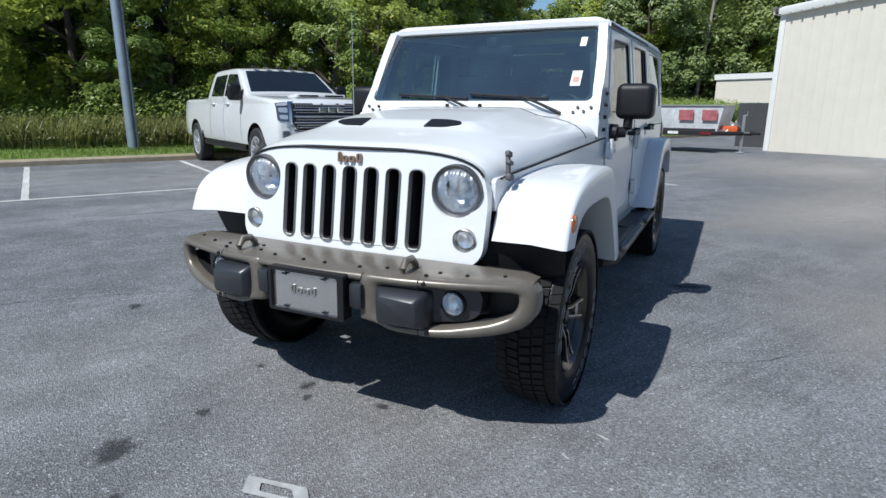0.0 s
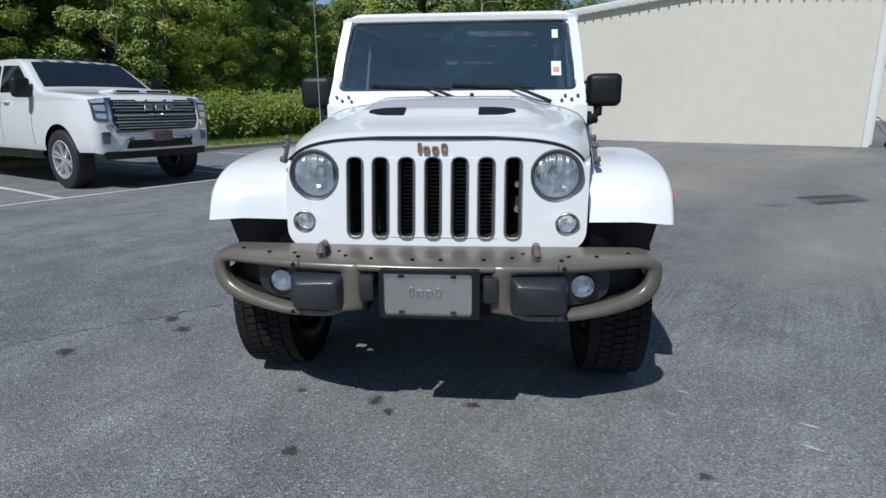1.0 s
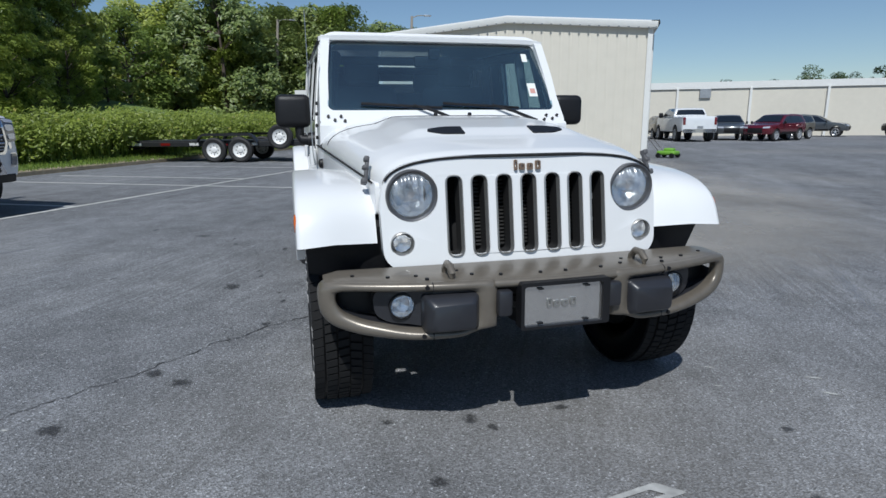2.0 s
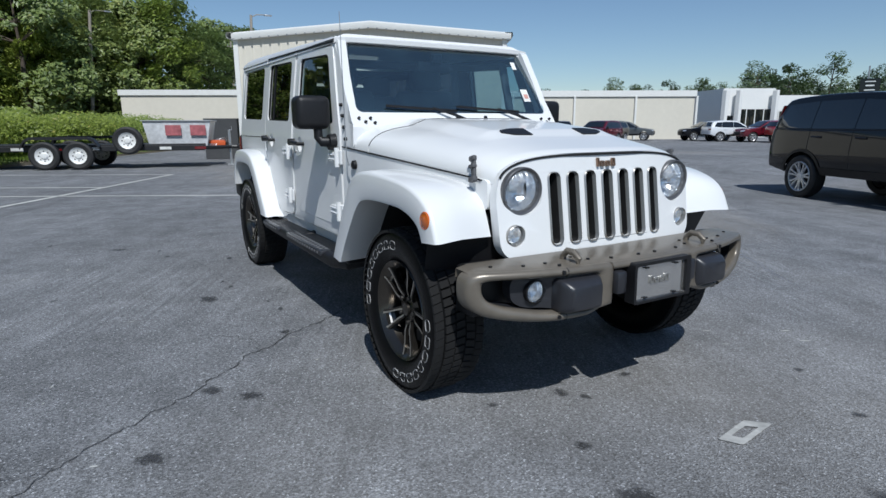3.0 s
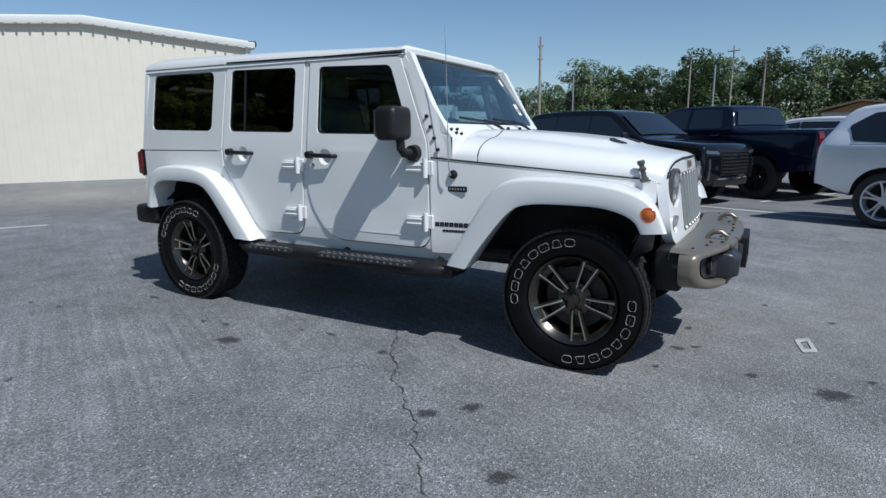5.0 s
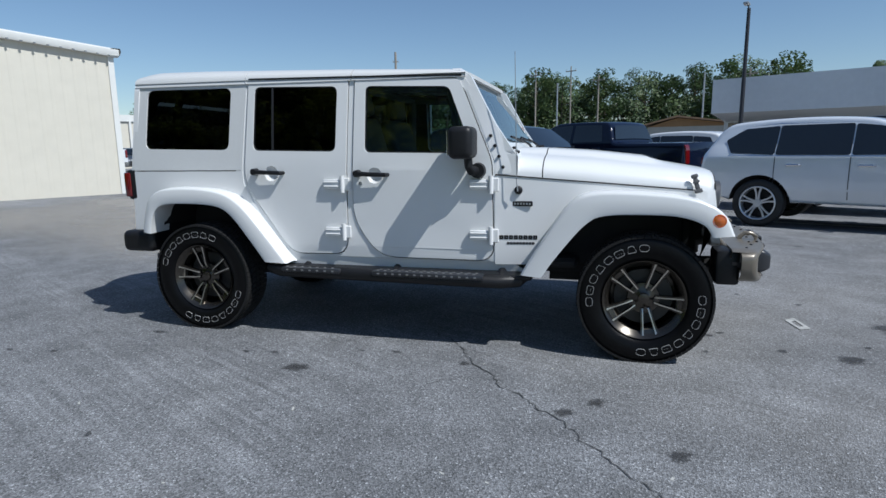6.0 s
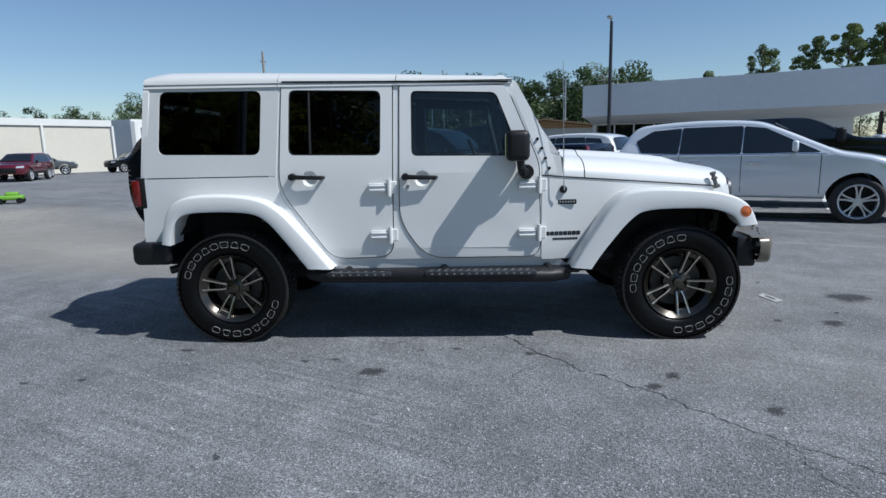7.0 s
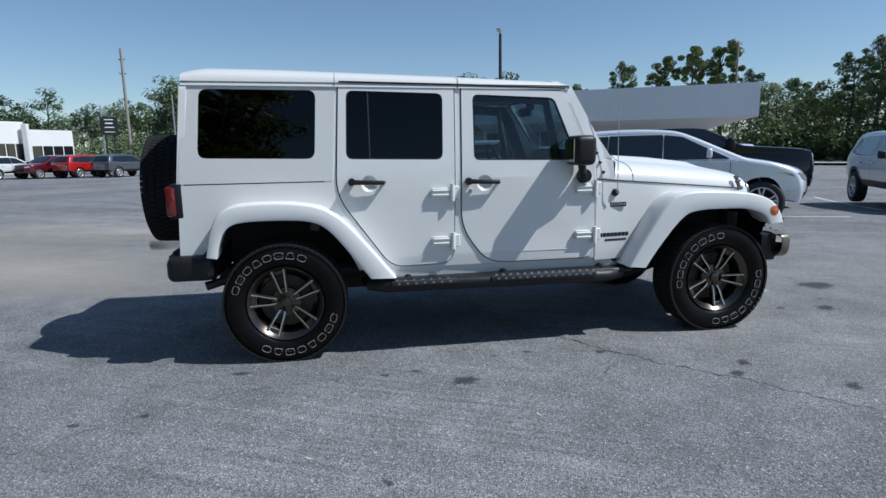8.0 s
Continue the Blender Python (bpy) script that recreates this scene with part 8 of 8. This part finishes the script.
# hill behind the shed
for k in range(22):
    a = rt.uniform(0, 0.75)
    tree(rt.choice(("hill1", "hill2", "hill1")), lerp(-22, 16, a) + rt.uniform(-2, 2), lerp(46, 66, a) + rt.uniform(0, 14), 0.5, rt.uniform(0.8, 1.1), rt.uniform(0, 360), "trees on the hill")
tree("hill2", 2.2, 60.0, 0, 1.0, 40, "trees on the hill")
tree("hill2", 5.6, 62.0, 0, 1.04, 140, "trees on the hill")
tree("hill2", 9.0, 64.0, 0, 0.86, 220, "trees on the hill")
for x, y, k, turn in ((13.9, 89.2, 1.26, 10), (16.2, 91.0, 1.24, 80), (18.4, 88.5, 1.19, 150), (20.2, 90.5, 1.16, 210), (22.2, 88.0, 1.10, 300)):
    tree("hill2", x, y, 0, k, turn, "trees on the hill")
# tree lines round the lot's far side: bearing, distance, least and greatest height factor
for a0, a1, n, dist, lo, hi in ((70, 42, 24, 165, 0.70, 0.85), (42, 27, 24, 150, 0.75, 0.95), (30, 14, 24, 118, 0.70, 0.95), (16, 4, 22, 105, 0.85, 1.02), (6, -17, 42, 100, 0.86, 1.06), (-17, -20, 8, 150, 0.80, 0.92), (-20, -38, 14, 125, 0.52, 0.66)):
    for k in range(n):
        a = radians(lerp(a0, a1, (k + rt.uniform(0.1, 0.9)) / n))
        d = dist * rt.uniform(0.93, 1.1)
        tree(rt.choice(("far1", "far2", "far3", "far2")), -4 + d * math.cos(a), d * math.sin(a), 0, rt.uniform(lo, hi), rt.uniform(0, 360), "trees of the far tree line")
for x, y, s, k in ((58.3, -30.5, 0.80, "pine1"), (57.2, -34.6, 0.80, "pine2"), (56.0, -37.4, 0.86, "pine2"), (55.4, -41.0, 0.93, "pine1"), (60.5, -26.2, 0.62, "pine2")):
    tree(k, x, y, 0, s, x * 40, "tall pines")
for k in range(48):
    a, d = radians(lerp(-36.5, -60, (k + rt.uniform(0, 1)) / 48)), rt.uniform(56, 76)
    tree(rt.choice(("far1", "far3", "pine1", "far3")), -4 + d * math.cos(a), d * math.sin(a), 0, rt.uniform(0.52, 0.76), rt.uniform(0, 360), "trees beyond the road")

# undergrowth, weeds and grass along the verge
def strip(name, label, n, q0, q1, zlift, rad, per, size, material, s0=-20, s1=36):
    rs = np.random.RandomState(len(name) + n)
    cs, rd = [], []
    for k in range(n):
        q = rs.uniform(q0, q1)
        x, y, z = bank(rs.uniform(s0, s1), q)
        r = rad * rs.uniform(0.6, 1.3)
        cs.append((x, y, z + zlift * rs.uniform(0.4, 1.1)))
        rd.append(r)
    v, f = leaves(rs, cs, rd, per, size)
    tagged(new(name, mesh_of(name, v, f, material)), label, "undergrowth", kind="stuff")


strip("brambles", "dense green brambles in front of the wood", 480, 8.9, 10.6, 0.85, 0.62, 130, 0.070, LEAF, 2)
strip("dry_weeds", "olive and brown tall weeds at the foot of the wood", 460, 7.6, 8.9, 0.40, 0.42, 90, 0.045, DRYWEED, -2, 30)
strip("goldenrod", "tall yellow-green goldenrod and grasses behind the trailer", 330, 7.2, 9.2, 0.95, 0.55, 100, 0.07, WEED, 9, 27)
strip("weeds", "tall yellow-green weeds at the foot of the wood", 400, 8.5, 9.8, 0.55, 0.45, 90, 0.06, WEED, -2, 30)


# dark thicket under the far tree lines
rs = np.random.RandomState(77)
cs, rd = [], []
for a0, a1, n, d0, d1, r in ((30, -17, 260, 88, 98, 1.9), (-36.5, -60, 170, 54, 62, 1.3)):
    for k in range(n):
        a, d = radians(rs.uniform(a1, a0)), rs.uniform(d0, d1)
        cs.append((-4 + d * math.cos(a), d * math.sin(a), rs.uniform(0.3, 1.9) * r))
        rd.append(r * rs.uniform(0.7, 1.3))
v, f = leaves(rs, cs, rd, 70, 0.24)
tagged(new("thicket", mesh_of("thicket", v, f, LEAF_FAR)), "dense dark undergrowth under the far tree line", "undergrowth", kind="stuff")


def stalks(name, label, n, q0, q1, h0, h1, material, s0, s1, seed):
    """Tall grass: thin bent blades standing close together."""
    rs = np.random.RandomState(seed)
    root = np.array([bank(a, b) for a, b in zip(rs.uniform(s0, s1, n), rs.uniform(q0, q1, n))])
    ang, hh = rs.uniform(0, 2 * math.pi, n), rs.uniform(h0, h1, n)
    wide = np.stack([np.cos(ang), np.sin(ang), np.zeros(n)], 1) * rs.uniform(0.008, 0.020, n)[:, None]
    bend = np.stack([np.cos(ang + 1.3), np.sin(ang + 1.3), np.zeros(n)], 1) * (hh * rs.uniform(0.1, 0.75, n))[:, None]
    rise = np.stack([np.zeros(n), np.zeros(n), hh], 1)
    v = np.stack([root - wide, root + wide, root + rise * 0.6 + bend * 0.35 + wide * 0.8, root + rise + bend, root + rise * 0.6 + bend * 0.35 - wide * 0.8], 1).reshape(-1, 3)
    tagged(new(name, mesh_of(name, v, np.arange(5 * n).reshape(-1, 5), material)), label, "tall grass", kind="stuff")


stalks("tall_grass", "tall olive and straw-coloured grass before the wood", 13000, 7.4, 9.3, 0.20, 0.75, DRYWEED, -2, 9, 31)
stalks("tall_green_grass", "tall yellow-green grass behind the trailer", 20000, 7.3, 9.6, 0.5, 1.3, WEED, 8, 27, 32)
rs = np.random.RandomState(9)
n = 42000
ss, qq = rs.uniform(-20, 36, n), 5.62 + 2.9 * rs.uniform(0, 1, n) ** 1.1
pts = np.array([bank(a, b) for a, b in zip(ss, qq)])
ang, hgt = rs.uniform(0, 2 * math.pi, n), rs.uniform(0.04, 0.11, n) * (1 + 1.3 * (qq > 7.6))
w = np.stack([np.cos(ang), np.sin(ang), np.zeros(n)], 1) * 0.010
tip = pts + np.stack([np.cos(ang * 3) * 0.03, np.sin(ang * 3) * 0.03, hgt], 1)
v = np.stack([pts - w, pts + w, tip], 1).reshape(-1, 3)
tagged(new("grass", mesh_of("grass", v, np.arange(3 * n).reshape(-1, 3), GRASS)), "short green grass on the verge", "grass", kind="stuff")
# grass strip beyond the road
bm = bmesh.new()
loft(bm, [[(30, -62, 0.03), (75, -105, 0.03)], [(80, -18, 0.03), (140, -18, 0.03)]])
tagged(part("far_grass", bm, TURF), "mown grass strip beyond the lot", "grass", kind="structure")

bm = bmesh.new()
loft(bm, [[(16, -46, 0.015), (30, -62, 0.015)], [(40, -28, 0.015), (80, -18, 0.015)]])
tagged(part("road", bm, mat("pale_road_surface", (0.36, 0.36, 0.35), 0.85, vary=0.15, scale=3, big=0.2)), "pale concrete road beyond the lot", "road", kind="structure")

# ------------------------------------------------------------ poles, lamps and the sign
def pole(name, label, x, y, h, r, material, arms=(), lean=(0, 0), box_at=None, lamp=None):
    o = thing(name, label, name.replace("_", " "), pose(x, y, 0))
    bm = bmesh.new()
    tube(bm, [(lean[0] * t, lean[1] * t, h * t) for t in (-0.02, 0.33, 0.66, 1)], [r, r * 0.92, r * 0.84, r * 0.72], 12)
    part("pole", bm, material, o)
    for z, w, turn in arms:
        bm = bmesh.new()
        box(bm, (0, 0, 0), (w, 0.10, 0.12), 0.01, 1, pose(lean[0] * z / h, lean[1] * z / h, z, 0, 0, turn))
        part("crossarm", bm, material, o)
        for k in (-0.45, 0.0, 0.45):
            bm = bmesh.new()
            p = pose(lean[0] * z / h, lean[1] * z / h, z, 0, 0, turn) @ Vector((k * w, 0, 0.12))
            cyl(bm, p, p + Vector((0, 0, 0.16)), 0.05, 0.03, 8)
            part("insulator", bm, STEEL, o)
    if box_at:
        bm = bmesh.new()
        cyl(bm, (0.35, 0, box_at), (0.35, 0, box_at + 0.9), 0.26, seg=14)
        part("transformer", bm, STEEL, o)
    if lamp:
        ln, turn = lamp
        bm = bmesh.new()
        m = pose(lean[0], lean[1], h, 0, 0, turn)
        tube(bm, [m @ Vector(p) for p in ((0, 0, -0.15), (ln * 0.4, 0, 0.05), (ln, 0, 0.08))], 0.035, 6)
        part("lamp_arm", bm, material, o)
        bm = bmesh.new()
        box(bm, (ln + 0.22, 0, 0.07), (0.55, 0.24, 0.10), 0.03, 2, m)
        part("lamp_head", bm, STEEL, o)
    return o


o = pole("lamp_post", "blue-grey steel lamp post on the verge", -12.1, 5.96, 9.0, 0.14, BLUEGREY, lean=(-0.1, 0.0))
bm = bmesh.new()
tube(bm, [(0.155, -0.05, 0.1), (0.145, -0.05, 6), (0.12, -0.05, 9)], 0.025, 6)
part("conduit", bm, DARKSTEEL, o)
pole("lamp_post", "tall dark lot lamp post", 27.4, -7.7, 7.55, 0.11, DARKSTEEL, lamp=(0.5, 160))
pole("street_lamp", "wooden pole with a street lamp", 8.25, 41.6, 9.1, 0.13, WOODPOLE, lean=(0.4, 0), lamp=(1.0, 0))
pole("utility_pole", "leaning wooden utility pole by the shed", -2.2, 57.0, 11.0, 0.17, WOODPOLE, lean=(0.9, 0), lamp=(1.2, 20))
pole("utility_pole", "wooden utility pole with transformer", 13.4, 73.3, 11.3, 0.17, WOODPOLE, ((10.6, 2.4, 60), (9.6, 2.4, 60)), box_at=7.6)
pole("utility_pole", "tall utility pole by the road", 80.8, 29.1, 15.4, 0.22, WOODPOLE, ((14.0, 0.9, 90), (12.2, 0.9, 90)))
for a, d, h in ((15.5, 74, 8.2), (5.4, 74, 10.4), (3.3, 70, 8.4), (2.2, 80, 11.5), (-0.4, 74, 9.6), (-9.5, 70, 8.8), (-13.0, 72, 9.2), (21, 78, 7.2)):
    pole("utility_pole", "pale utility pole by the road", -4 + d * math.cos(radians(a)), d * math.sin(radians(a)), h, 0.105, WOODPOLE if h > 9 else STEEL, ((h - 0.6, 1.6, 60),) if h > 9 else ())
pole("utility_pole", "tall pole with a wide crossarm among the pines", 52.2, -40.2, 12.1, 0.14, WOODPOLE, ((12.0, 3.0, -50),))

sg = thing("dealer_sign", "dark pole sign with white lines of lettering", "sign", pose(63.4, 25.3, 0.9, 0, 0, -65) @ Matrix.Diagonal((0.78, 0.78, 0.80, 1)))
bm = bmesh.new()
box(bm, (0, 0, 4.6), (2.1, 0.35, 2.4), 0.03, 1)
board = part("sign_board", bm, P_BLACK, sg)
for k, (z, w, h) in enumerate(((5.45, 1.1, 0.10), (4.98, 0.9, 0.16), (4.45, 1.1, 0.12), (3.85, 1.2, 0.08))):
    bm = bmesh.new()
    box(bm, (0, -0.18, z), (w, 0.02, h))
    part("sign_line", bm, PAPER, board)
for x in (-0.5, 0.5):
    bm = bmesh.new()
    cyl(bm, (x, 0, -1.2), (x, 0, 3.5), 0.12, seg=10)
    part("sign_post", bm, DARKSTEEL, sg)
